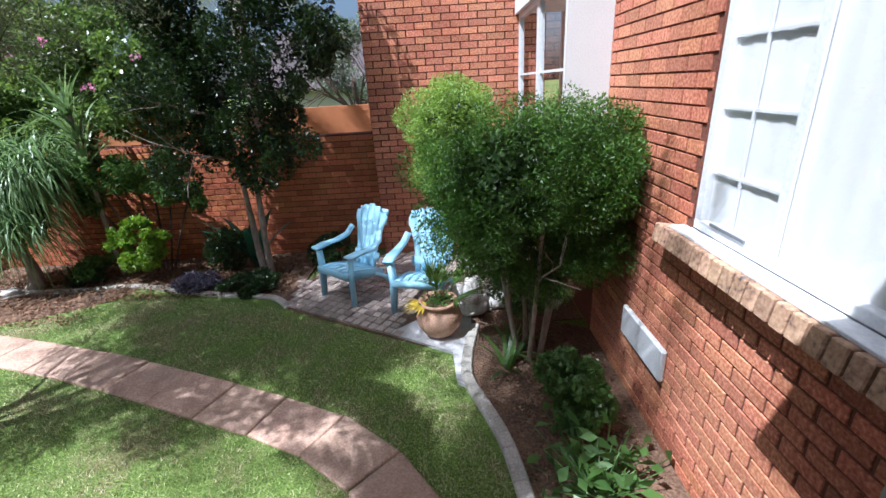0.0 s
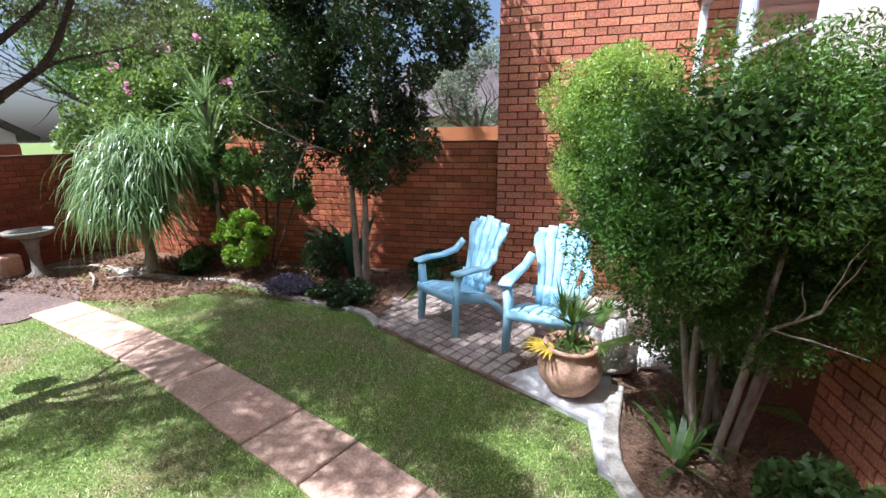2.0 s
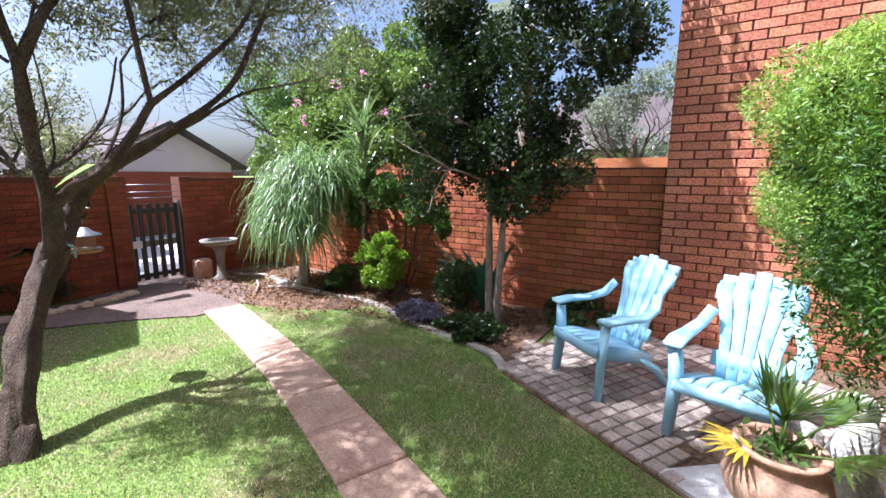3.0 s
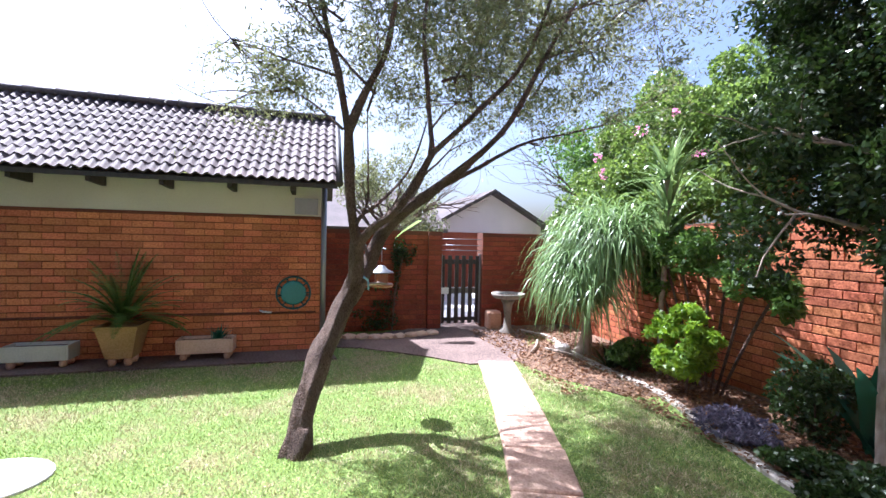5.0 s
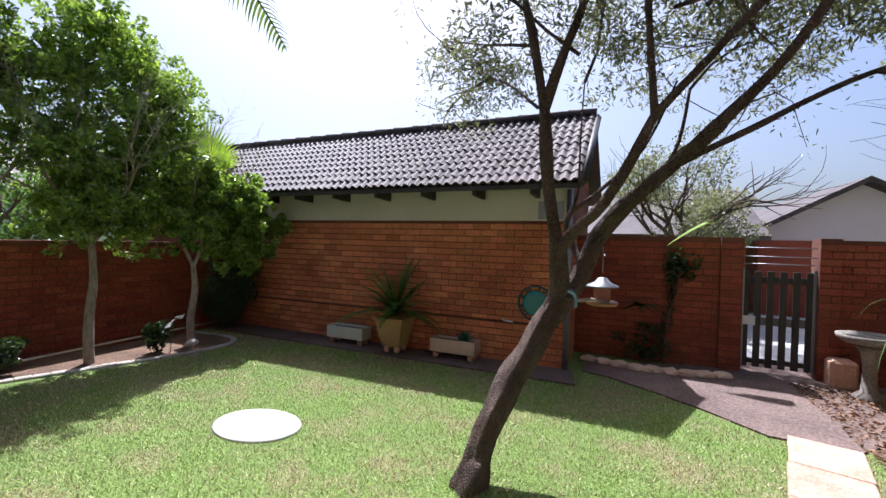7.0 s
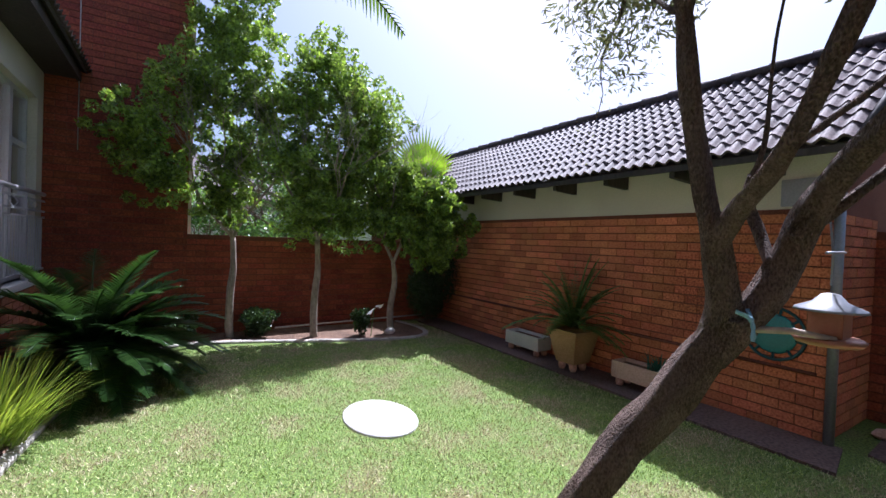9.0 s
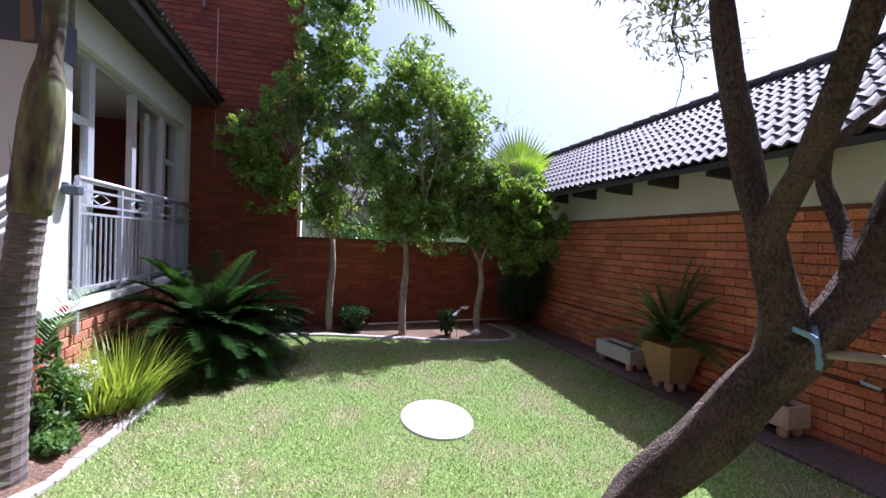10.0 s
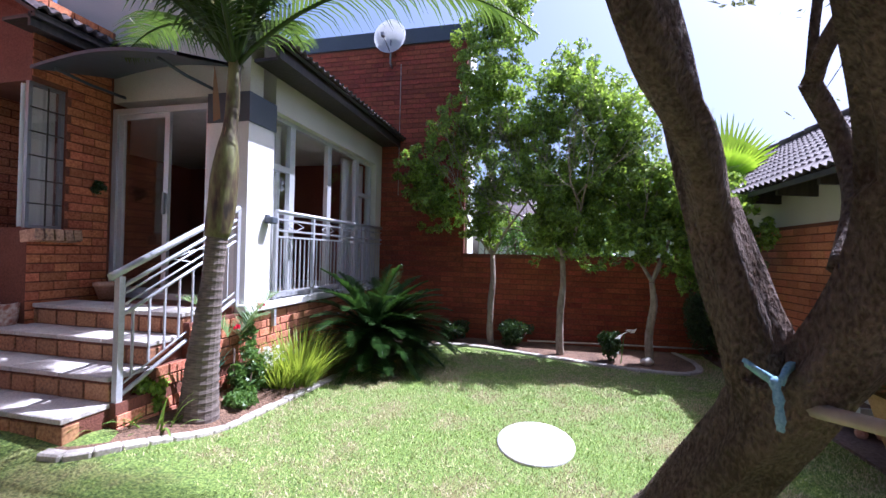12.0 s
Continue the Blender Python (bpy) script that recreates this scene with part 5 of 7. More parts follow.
young_tree("young_tree", -4.37, -3.43, [(0.3, 0, 1), (-0.4, 0.1, 1), (0.0, 0.3, 1)], [((-4.0, -3.4, 2.5), 0.45), ((-4.6, -3.4, 2.3), 0.5), ((-4.2, -3.4, 3.3), 0.5), ((-4.8, -3.4, 3.5), 0.45), ((-5.1, -3.4, 2.9), 0.5), ((-4.4, -3.5, 3.9), 0.4), ((-5.3, -3.4, 2.2), 0.4), ((-4.9, -3.4, 2.5), 0.45), ((-5.2, -3.4, 3.3), 0.35), ((-4.2, -3.4, 2.1), 0.4), ((-4.3, -3.4, 1.8), 0.4), ((-4.8, -3.35, 1.7), 0.35)], 32,
           "young tree with forked pale trunk and dense green crown", 26000)
young_tree("young_tree", -5.51, -3.28, [(-0.5, 0.1, 0.8), (-0.2, 0.3, 1), (0.4, 0.1, 0.9)], [((-5.9, -3.25, 1.9), 0.42), ((-6.35, -3.1, 1.65), 0.36), ((-5.6, -3.3, 2.2), 0.35), ((-5.3, -3.2, 1.7), 0.3), ((-6.2, -3.1, 2.05), 0.3), ((-6.0, -3.1, 1.35), 0.28)], 33,
           "smaller young tree with yellow-green crown near the corner", 17000, 0.055, 0.03, L_SIDE, [(0, 0, -0.03), (0.03, 0, 0.4), (-0.03, 0.0, 0.8), (0, 0, 1.1)])

# clipped dark bush in the corner
cb = thing("clipped_bush", "dark clipped rounded bush in the wall corner", "bush", -6.42, -3.72)
part("trunk", tube(bmesh.new(), [(0, 0, -0.03), (0, 0, 0.6)], [0.04, 0.03], 8), BARK, cb)
foliage_local("crown", cb, L_DARK, [((0, 0, 0.85), (0.42, 0.42, 0.52)), ((0.05, 0.05, 0.5), (0.38, 0.38, 0.4))], 14000, 0.04, 0.022, 41, ratio=0.6, sub=14)

# big fan palm behind the wall
fp = thing("fan_palm", "bright green fan palm behind the garden wall", "palm", -7.05, -5.3)
tr = bmesh.new()
tube(tr, [(0, 0, -0.03), (0.0, 0, 1.6), (-0.02, 0.1, 2.45)], [0.14, 0.12, 0.1], 10)
part("trunk", tr, PALM_BARK, fp)
rng = np.random.default_rng(61)
ps = []
stems = bmesh.new()
hub = (-0.02, 0.1, 2.45)
for a_, e_, st_, sz_, sp_ in ((0.9, 1.45, 0.35, 1.02, 4.0), (1.2, 0.95, 0.3, 0.7, 3.2), (-0.5, 0.7, 0.35, 0.6, 3.0), (2.6, 0.7, 0.3, 0.6, 3.0), (4.0, 0.8, 0.3, 0.6, 3.0), (-1.4, 0.4, 0.3, 0.6, 3.0), (1.4, 0.35, 0.3, 0.55, 3.0)):
    d_ = (math.cos(a_) * math.cos(e_), math.sin(a_) * math.cos(e_), math.sin(e_))
    tip = Vector(hub) + Vector(d_) * st_
    side = Vector((math.sin(a_), -math.cos(a_), 0)) if e_ > 1.2 else Vector(d_).cross(Vector((0, 0, 1))).normalized()
    if e_ > 1.2:
        side = Vector((1, 0.1, 0))
    n_ = 44
    ang = (np.arange(n_) / (n_ - 1) - 0.5) * sp_
    ds = np.cos(ang)[:, None] * np.array(d_) + np.sin(ang)[:, None] * np.array(side)
    up_ = np.cross(np.array(d_), np.array(side))
    n3 = np.tile(up_, (n_, 1))
    L_ = (sz_ * (1 - 0.12 * np.abs(ang) / 1.8) * rng.uniform(0.92, 1.05, n_))[:, None]
    w_ = np.cross(n3, unit(ds))
    r_, p_ = [], np.tile(np.array(tip), (n_, 1))
    d2 = unit(ds)
    for q_ in range(6):
        t_ = q_ / 5
        hw = (0.012 + 0.05 * t_ * (1 - t_) * 2.4) * sz_ * (1 - t_ ** 5)
        r_.append(np.stack([p_ - w_ * hw, p_ + w_ * hw + n3 * 0.01], 1))
        p_ = p_ + d2 * L_ / 5
        d2 = unit(d2 + np.array([0, 0, -0.05 * (t_ + 0.2)]))
    v = np.stack(r_, 1).reshape(-1, 3)
    f = np.concatenate([(np.arange(n_) * 12)[:, None] + np.array([[2 * k_, 2 * k_ + 1, 2 * k_ + 3, 2 * k_ + 2]]) for k_ in range(5)], 0)
    tube(stems, [hub, tip], 0.014, 5)
    ps.append((v, f))
part_np("leaf", *join_np(ps), L_LIME, fp)
part("stem", stems, L_LIME, fp)


# cycad
def cycad():
    top = thing("cycad", "large dark green cycad with stiff arching fronds", "plant", -2.02, -2.3)
    rng = np.random.default_rng(71)
    part("trunk", tube(bmesh.new(), [(0, 0, -0.02), (0, 0, 0.28)], [0.14, 0.12], 12, wob=0.4), BARK, top)
    for k in range(84):
        a = k * 2.399
        e = 1.25 - 1.2 * (k / 84) ** 0.8
        rib, v, f = frond_mesh(rng, (0, 0, 0.28), (math.cos(a) * math.cos(e), math.sin(a) * math.cos(e), math.sin(e) + 0.1), rng.uniform(0.95, 1.25), 1.25, 50, 0.22, 0.03, 0.3, 0.12, 0.35)
        if np.array(rib)[:, 0].max() > 0.72:
            continue
        fr = part("frond_rib", tube(bmesh.new(), rib, 0.006, 4), L_CYCAD, top)
        part_np("leaflet", v, f, L_CYCAD, fr)


cycad()


# palm beside the stairs
def king_palm():
    top = thing("palm_tree", "slender palm with ringed grey trunk and feathery fronds", "palm", -1.5, 0.0)
    path = [(0.0, 0.0, -0.03), (-0.06, 0.03, 0.5), (-0.13, 0.05, 1.0), (-0.19, 0.06, 1.5)]
    sp = spline(path, 26)
    rad = []
    for i, p in enumerate(sp):
        t = i / (len(sp) - 1)
        r = 0.15 - 0.075 * min(1, t * 1.3) + 0.03 * math.exp(-t * 12)
        rad.append(r + (0.004 if i % 3 == 0 else 0.0))
    part("trunk", tube(bmesh.new(), sp, rad, 18, smooth=False), PALM_BARK, top, "ringed grey trunk")
    shaft = spline([(-0.19, 0.06, 1.5), (-0.215, 0.06, 1.75), (-0.25, 0.05, 2.15), (-0.27, 0.04, 2.45), (-0.29, 0.04, 2.85)], 4)
    n = len(shaft)
    part("crownshaft", tube(bmesh.new(), shaft, [0.078 + 0.03 * math.sin(math.pi * min(1, i / n * 1.7)) - 0.035 * i / n for i in range(n)], 16, wob=0.25), PALM_SHEATH, top, "olive green crownshaft with brown sheaths")
    rng = np.random.default_rng(81)
    # Long fronds are added above view to shade the bush and wall
    for k, (a, e, L) in enumerate(((3.25, 0.78, 2.55), (3.75, 1.38, 2.0), (-2.2, 1.3, 1.8), (-1.4, 1.1, 1.7), (-0.2, 0.9, 1.7), (0.8, 0.9, 1.9), (1.0, 1.05, 3.1), (1.2, 0.98, 3.2), (1.35, 1.12, 3.1), (0.85, 1.15, 3.0), (0.5, 1.35, 2.6), (4.3, 1.3, 1.9), (5.2, 1.2, 2.2), (0.6, 1.0, 3.0), (0.35, 1.12, 2.9), (1.55, 1.0, 2.9), (0.75, 0.85, 3.2), (1.15, 1.25, 2.8), (2.4, 1.25, 2.4), (2.0, 0.9, 1.9), (2.9, 1.2, 2.3))):
        rib, v, f = frond_mesh(rng, (-0.29, 0.04, 2.8), (math.cos(a) * math.cos(e), math.sin(a) * math.cos(e), math.sin(e)), L, 1.7 if L < 2.6 else 0.75, 62, 0.44, 0.023, 0.1, 0.1, 2.2)
        fr = part("frond_rib", tube(bmesh.new(), rib, [0.022 - 0.018 * i / 12 for i in range(13)], 6), L_KING, top, "green arching rib")
        part_np("leaflet", v, f, L_KING, fr)
    for k, (a, L) in enumerate(((0.4, 0.5), (-1.0, 0.6), (2.6, 0.5), (3.9, 0.6), (1.6, 0.5))):
        v, f = blade_mesh(rng, np.array([(-0.2 + 0.05 * math.cos(a), 0.06 + 0.05 * math.sin(a), 1.5 + 0.22 * k)]), np.array([(math.cos(a) * 0.1, math.sin(a) * 0.1, 1)]), L * 0.8, 0.06, 0.05)
        part_np("dry_sheath", v, f, L_DEAD, top, "brown dry sheath")


king_palm()


# the leaning tree
def leaning_tree():
    top = thing("leaning_tree", "leaning tree with rough dark bark and airy grey-green leaves", "tree", -4.19, 1.36)
    o = Vector((-4.19, 1.36, 0))
    L = lambda pts: [Vector(p) - o for p in pts]
    trunk = bmesh.new()

    def limb(pts, r0, r1, n=6, seg=14):
        sp = spline(L(pts), n)
        tube(trunk, sp, [0.88 * (r0 + (r1 - r0) * (i / (len(sp) - 1))) for i in range(len(sp))], seg, wob=0.5)

    limb([(-4.03, 1.36, -0.06), (-4.08, 1.39, 0.12), (-4.22, 1.44, 0.36), (-4.40, 1.56, 0.66), (-4.57, 1.70, 0.96), (-4.61, 1.77, 1.1), (-4.6, 1.81, 1.2)], 0.094, 0.09, 8, 22)
    limb([(-4.03, 1.36, -0.08), (-4.05, 1.37, 0.02), (-4.1, 1.40, 0.16)], 0.125, 0.09, 4, 18)
    limb([(-4.60, 1.75, 1.06), (-4.56, 1.80, 1.22), (-4.52, 1.80, 1.36), (-4.47, 1.79, 1.53)], 0.072, 0.058, 6, 18)
    limb([(-4.48, 1.79, 1.46), (-4.43, 1.76, 1.72), (-4.37, 1.73, 2.05), (-4.32, 1.71, 2.4)], 0.05, 0.036)
    limb([(-4.32, 1.71, 2.4), (-4.33, 1.63, 2.83), (-4.42, 1.52, 3.3), (-4.5, 1.45, 3.9)], 0.036, 0.015)
    limb([(-4.32, 1.71, 2.38), (-4.24, 1.84, 2.7), (-4.13, 1.98, 3.0), (-4.05, 2.05, 3.6), (-4.1, 2.1, 4.1)], 0.036, 0.012)
    limb([(-4.48, 1.79, 1.46), (-4.41, 1.91, 1.62), (-4.29, 2.06, 1.75), (-4.19, 2.19, 1.93), (-4.09, 2.34, 2.22)], 0.045, 0.03)
    limb([(-4.09, 2.34, 2.22), (-4.13, 2.3, 2.7), (-4.2, 2.28, 3.3), (-4.1, 2.4, 4.0)], 0.025, 0.01)
    limb([(-4.09, 2.34, 2.22), (-3.95, 2.62, 2.5), (-3.85, 3.0, 2.95), (-3.6, 3.2, 3.7)], 0.026, 0.01)
    limb([(-4.58, 1.74, 1.0), (-4.65, 1.88, 1.22), (-4.69, 1.96, 1.42), (-4.66, 2.03, 1.58), (-4.56, 2.15, 1.74), (-4.36, 2.38, 1.93), (-4.12, 2.64, 2.16)], 0.08, 0.04, 6, 18)
    limb([(-4.12, 2.64, 2.16), (-3.95, 2.9, 2.45), (-3.95, 3.2, 3.0), (-4.0, 3.6, 3.7)], 0.034, 0.012)
    limb([(-4.26, 2.42, 1.96), (-4.4, 2.85, 2.2), (-4.65, 3.4, 2.5), (-4.9, 4.0, 2.7)], 0.024, 0.01)
    limb([(-4.62, 2.0, 1.5), (-4.8, 2.2, 1.75), (-5.05, 2.5, 2.2), (-5.2, 2.6, 2.7)], 0.026, 0.01)
    limb([(-4.64, 1.93, 1.4), (-4.70, 1.86, 1.53), (-4.70, 1.81, 1.66), (-4.62, 1.86, 1.76)], 0.026, 0.02, 5, 10)
    limb([(-4.62, 1.86, 1.76), (-4.61, 1.9, 1.9), (-4.66, 1.9, 2.3), (-4.8, 1.9, 2.7)], 0.012, 0.005)
    limb([(-4.62, 1.86, 1.76), (-4.62, 2.0, 1.86), (-4.8, 2.3, 2.2), (-5.0, 2.5, 2.7)], 0.018, 0.008)
    limb([(-4.33, 1.67, 2.4), (-4.5, 1.45, 2.62), (-4.6, 1.25, 2.75)], 0.012, 0.004)
    part("trunk", trunk, BARK, top, "rough dark fissured trunk and limbs")
    rng = np.random.default_rng(91)
    twigs = bmesh.new()
    ends = []
    for p, d, n in (((-4.5, 1.5, 3.9), (-0.1, -0.3, 1), 2), ((-4.45, 1.66, 3.3), (-0.3, -0.6, 0.6), 2), ((-4.1, 2.1, 4.1), (0.2, 0.3, 1), 2), ((-4.05, 2.05, 3.6), (0.5, -0.2, 0.6), 2), ((-4.1, 2.4, 4.0), (-0.2, 0.4, 0.8), 2), ((-3.6, 3.2, 3.7), (0.2, 0.3, 0.6), 2),
                    ((-3.9, 3.1, 3.2), (-0.1, 0.8, 0.5), 2), ((-4.0, 3.6, 3.7), (-0.1, 0.6, 0.5), 2), ((-4.2, 3.3, 3.1), (-0.3, 0.9, 0.4), 2), ((-4.9, 4.0, 2.7), (-0.2, 0.8, 0.3), 2), ((-4.8, 3.5, 2.55), (-0.5, 0.6, 0.2), 1), ((-5.2, 2.6, 2.7), (-0.3, 0.4, 0.9), 2), ((-5.1, 2.5, 2.2), (-0.5, 0.5, 0.5), 1),
                    ((-4.6, 1.25, 2.75), (-0.4, -0.5, 0.1), 1), ((-4.33, 1.65, 2.8), (-0.3, -0.6, 0.3), 1), ((-4.8, 1.9, 2.7), (-0.3, 0.0, 0.8), 1), ((-4.15, 2.42, 2.8), (-0.6, 0.2, 0.6), 2), ((-4.33, 1.92, 2.7), (0.3, -0.7, 0.4), 1), ((-3.7, 3.2, 3.6), (0.8, 0.2, 0.5), 3), ((-4.05, 2.05, 3.6), (0.9, 0.0, 0.4), 3), ((-4.1, 2.4, 3.9), (0.8, 0.4, 0.6), 3), ((-4.5, 1.5, 3.8), (0.3, -0.9, 0.5), 3), ((-4.0, 3.6, 3.6), (0.3, 0.9, 0.4), 3),
                    ((-3.9, 3.1, 3.2), (0.7, 0.7, 0.5), 3), ((-4.2, 3.3, 3.1), (0.0, 0.9, 0.7), 3), ((-4.1, 2.1, 4.0), (0.6, -0.6, 0.6), 3), ((-3.5, 2.3, 3.9), (0.9, -0.2, 0.1), 3), ((-3.2, 2.9, 3.8), (0.8, 0.4, 0.2), 3), ((-3.6, 1.6, 3.9), (0.8, -0.5, 0.2), 3), ((-4.3, 2.9, 3.6), (-0.6, 0.3, 0.5), 3), ((-4.7, 2.2, 3.4), (-0.5, 0.2, 0.7), 3), ((-4.4, 2.6, 2.9), (-0.2, 0.5, 0.9), 3), ((-4.5, 3.4, 2.9), (-0.2, 0.6, 0.7), 3)):
        branch_tree(twigs, tuple(Vector(p) - o), d, 1.0, 0.013, n, rng, ends, 0.05, 0.5)
    part("twig", twigs, BARK, top, "thin bare twigs")
    e = np.array(ends)
    idx = rng.integers(0, len(e), 42000)
    c = e[idx] + rng.normal(0, 0.085, (len(idx), 3))
    v, f = leaf_quads(rng, c, rng.normal(0, 1, (len(idx), 3)), 0.05, 0.013, 0.4)
    lr = np.random.default_rng(93)
    small = []
    while len(small) < 832:
        d = lr.normal(0, 1, 3)
        d /= np.linalg.norm(d)
        # Second cloud, mostly above view, is added to dapple the lawn with shade
        c0, r0 = ((-4.7, 2.9, 3.45), (1.8, 2.1, 1.0)) if len(small) < 430 else ((-3.6, 1.8, 4.6), (2.2, 1.8, 0.5)) if len(small) < 800 else ((-4.7, 1.15, 2.75), (0.55, 0.5, 0.4))
        q = np.array(c0) + d * np.array(r0) * lr.uniform(0.25, 1.0)
        if q[2] < (2.6 if len(small) < 800 else 2.3) + 0.25 * lr.uniform(-1, 1):
            continue
        s_ = lr.uniform(0.08, 0.24)
        small.append((tuple(q - np.array(o)), (s_, s_, s_ * 0.7)))
    c2, o2 = blobs(lr, small, 72000)
    v2, f2 = leaf_quads(lr, c2, o2, 0.055, 0.015, 0.4)
    vv, ff = join_np([(v, f), (v2, f2)])
    part_np("crown", vv, ff, L_OLIVE, top, "small narrow grey-green leaves")
    # Unseen leaf layer over the crown, added to cast shade on the lawn
    high = []
    while len(high) < 150:
        q = np.array((-4.7, 1.4, 5.25)) + lr.uniform(-1, 1, 3) * np.array((1.6, 1.1, 0.35))
        s_ = lr.uniform(0.14, 0.3)
        high.append((tuple(q - np.array(o)), (s_, s_, s_ * 0.6)))
    c3, o3 = blobs(lr, high, 15000)
    part_np("shade_crown", *leaf_quads(lr, c3, o3, 0.09, 0.034, 0.4), L_OLIVE, top)
    fine = bmesh.new()
    for q, r_ in high[::6]:
        a_ = Vector(q)
        b_ = Vector((-4.45, 1.5, 3.7)) - o
        tube(fine, spline([b_, (a_ + b_) / 2 + Vector((0, 0, -0.12)), a_], 2), 0.008, 4, cap=False)
    for q, r_ in small[::3]:
        a_ = Vector(q)
        b_ = min((Vector(e_) for e_ in ends[::7]), key=lambda w: (w - a_).length)
        tube(fine, spline([b_, (a_ + b_) / 2 + Vector(lr.normal(0, 0.06, 3)), a_], 2), 0.004, 4, cap=False)
    part("fine_twig", fine, BARK, top, "fine twigs", kind="stuff")
    st1 = part("cut_stub", tube(bmesh.new(), L([(-4.6, 1.87, 1.14), (-4.68, 2.0, 1.15), (-4.76, 2.1, 1.13)]), [0.015, 0.013, 0.011], 8), BARK_PALE, top, "pale cut branch stub")


leaning_tree()
cl = thing("cloth_strip", "faded blue cloth tied in the fork of the tree", "cloth", -4.545, 1.885, 1.17)
bm = bmesh.new()
tube(bm, spline([(0.06, -0.04, 0.07), (0.03, 0.02, 0.05), (-0.02, 0.035, 0.03), (-0.06, 0.0, 0.06), (-0.1, -0.03, 0.08)], 5), 0.012, 8, wob=0.9)
tube(bm, spline([(0.0, 0.035, 0.04), (-0.01, 0.055, -0.02), (-0.02, 0.05, -0.1)], 5), [0.012 + 0.008 * math.sin(i) ** 2 for i in range(11)], 8, wob=0.9)
bmesh.ops.scale(bm, vec=(0.5, 0.5, 0.66), verts=bm.verts)
part("cloth", bm, CLOTH, cl)


# clipped bush beside the window wall, with two heads
def clipped_bush():
    top = thing("topiary_bush", "tall clipped fine-leaved bush with two rounded heads", "bush", 0.6, 2.9)
    o = Vector((0.6, 2.9, 0))
    rng = np.random.default_rng(101)
    bm = bmesh.new()
    for k in range(7):
        a = k * 0.9
        p = Vector((0.1 * math.cos(a), 0.1 * math.sin(a), -0.02))
        q = Vector((0.34 * math.cos(a + 0.3), 0.34 * math.sin(a + 0.3), 1.5))
        tube(bm, spline([p, p.lerp(q, 0.4) + Vector(rng.normal(0, 0.04, 3)), q], 4), [0.028 - 0.002 * i for i in range(9)], 7, wob=0.3)
        ends = []
        branch_tree(bm, p.lerp(q, 0.5), q - p, 0.5, 0.012, 1, rng, ends)
    part("stem", bm, BARK_PALE, top)
    foliage_local("crown", top, L_CLIP_SHADE, [((-0.1, -0.1, 1.72), (0.84, 0.74, 0.64)), ((0.32, -0.1, 1.72), (0.56, 0.6, 0.58)), ((-0.35, 0.0, 1.3), (0.62, 0.55, 0.5)), ((0.12, 0.0, 1.05), (0.56, 0.45, 0.48)), ((0.42, -0.2, 1.75), (0.36, 0.5, 0.55)), ((0.4, -0.1, 1.2), (0.36, 0.5, 0.4))], 150000, 0.036, 0.0095, 102, ratio=0.27, sub=90, spread=0.9, inner=0.5, outer=0.84)
    foliage_local("crown", top, L_BALL_LIT, [((-0.62, 0.95, 2.08), (0.5, 0.5, 0.46)), ((-0.6, 0.95, 1.6), (0.46, 0.46, 0.5)), ((-0.3, 0.8, 1.3), (0.44, 0.42, 0.42))], 80000, 0.034, 0.009, 103, ratio=0.26, sub=80, spread=0.9, inner=0.5, outer=0.84)
    # Dense core of dark leaves, added to block light and darken the inside
    foliage_local("shade_core", top, L_DARK, [((-0.1, -0.1, 1.72), (0.7, 0.6, 0.5)), ((0.35, -0.1, 1.65), (0.42, 0.48, 0.5)), ((-0.3, 0.0, 1.35), (0.45, 0.42, 0.4)), ((-0.62, 0.95, 2.05), (0.36, 0.36, 0.34)), ((-0.55, 0.95, 1.65), (0.34, 0.34, 0.36))], 26000, 0.06, 0.035, 109, ratio=0.5, sub=30, inner=0.1, outer=0.6)
    low = foliage_local("lower_growth", top, L_MID, [((-0.15, 0.35, 0.45), (0.35, 0.35, 0.35)), ((0.1, 0.5, 0.7), (0.3, 0.3, 0.4))], 7000, 0.035, 0.018, 104)


clipped_bush()
sh = thing("small_shrub", "small bright green leafy shrub in the bed", "shrub", 0.72, 2.0)
part("stem", tube(bmesh.new(), [(0, 0, -0.02), (0.02, 0, 0.3)], 0.015, 6), BARK, sh)
foliage_local("crown", sh, L_MID, [((0, 0.05, 0.36), (0.26, 0.28, 0.26)), ((0.1, -0.05, 0.28), (0.2, 0.25, 0.22))], 5200, 0.05, 0.032, 105)
bl = thing("broadleaf_plant", "large-leaved green plant in the shady bed", "plant", 0.75, 1.45)
rng = np.random.default_rng(106)
v, f = leaf_quads(rng, np.c_[rng.normal(0, 0.17, 130), rng.normal(0, 0.22, 130), rng.uniform(0.06, 0.38, 130)], np.c_[rng.normal(0, 1, (130, 2)), np.full(130, 0.2)], 0.13, 0.065, 0.3, 0.4)
part_np("leaf", v, f, L_MID, bl)
bmx = bmesh.new()
for q in v.reshape(-1, 4, 3)[:, 0]:
    tube(bmx, [(0, 0, -0.02), tuple(q)], 0.004, 4)
part("stem", bmx, L_MID, bl)


def strap_plant(name, x, y, n, length, width, bend, mat, label, seed, spread=0.6, z=0.0, r=0.05):
    top = thing(name, label, "plant", x, y, z)
    rng = np.random.default_rng(seed)
    a = rng.uniform(0, 2 * math.pi, n)
    k = rng.uniform(0.1, spread, n)
    roots = np.c_[np.cos(a) * r * rng.uniform(0, 1, n), np.sin(a) * r * rng.uniform(0, 1, n), np.full(n, -0.01)]
    v, f = blade_mesh(rng, roots, np.c_[np.cos(a) * k, np.sin(a) * k, np.ones(n)], length, width, bend, 6)
    part_np("leaf", v, f, mat, top)
    return top


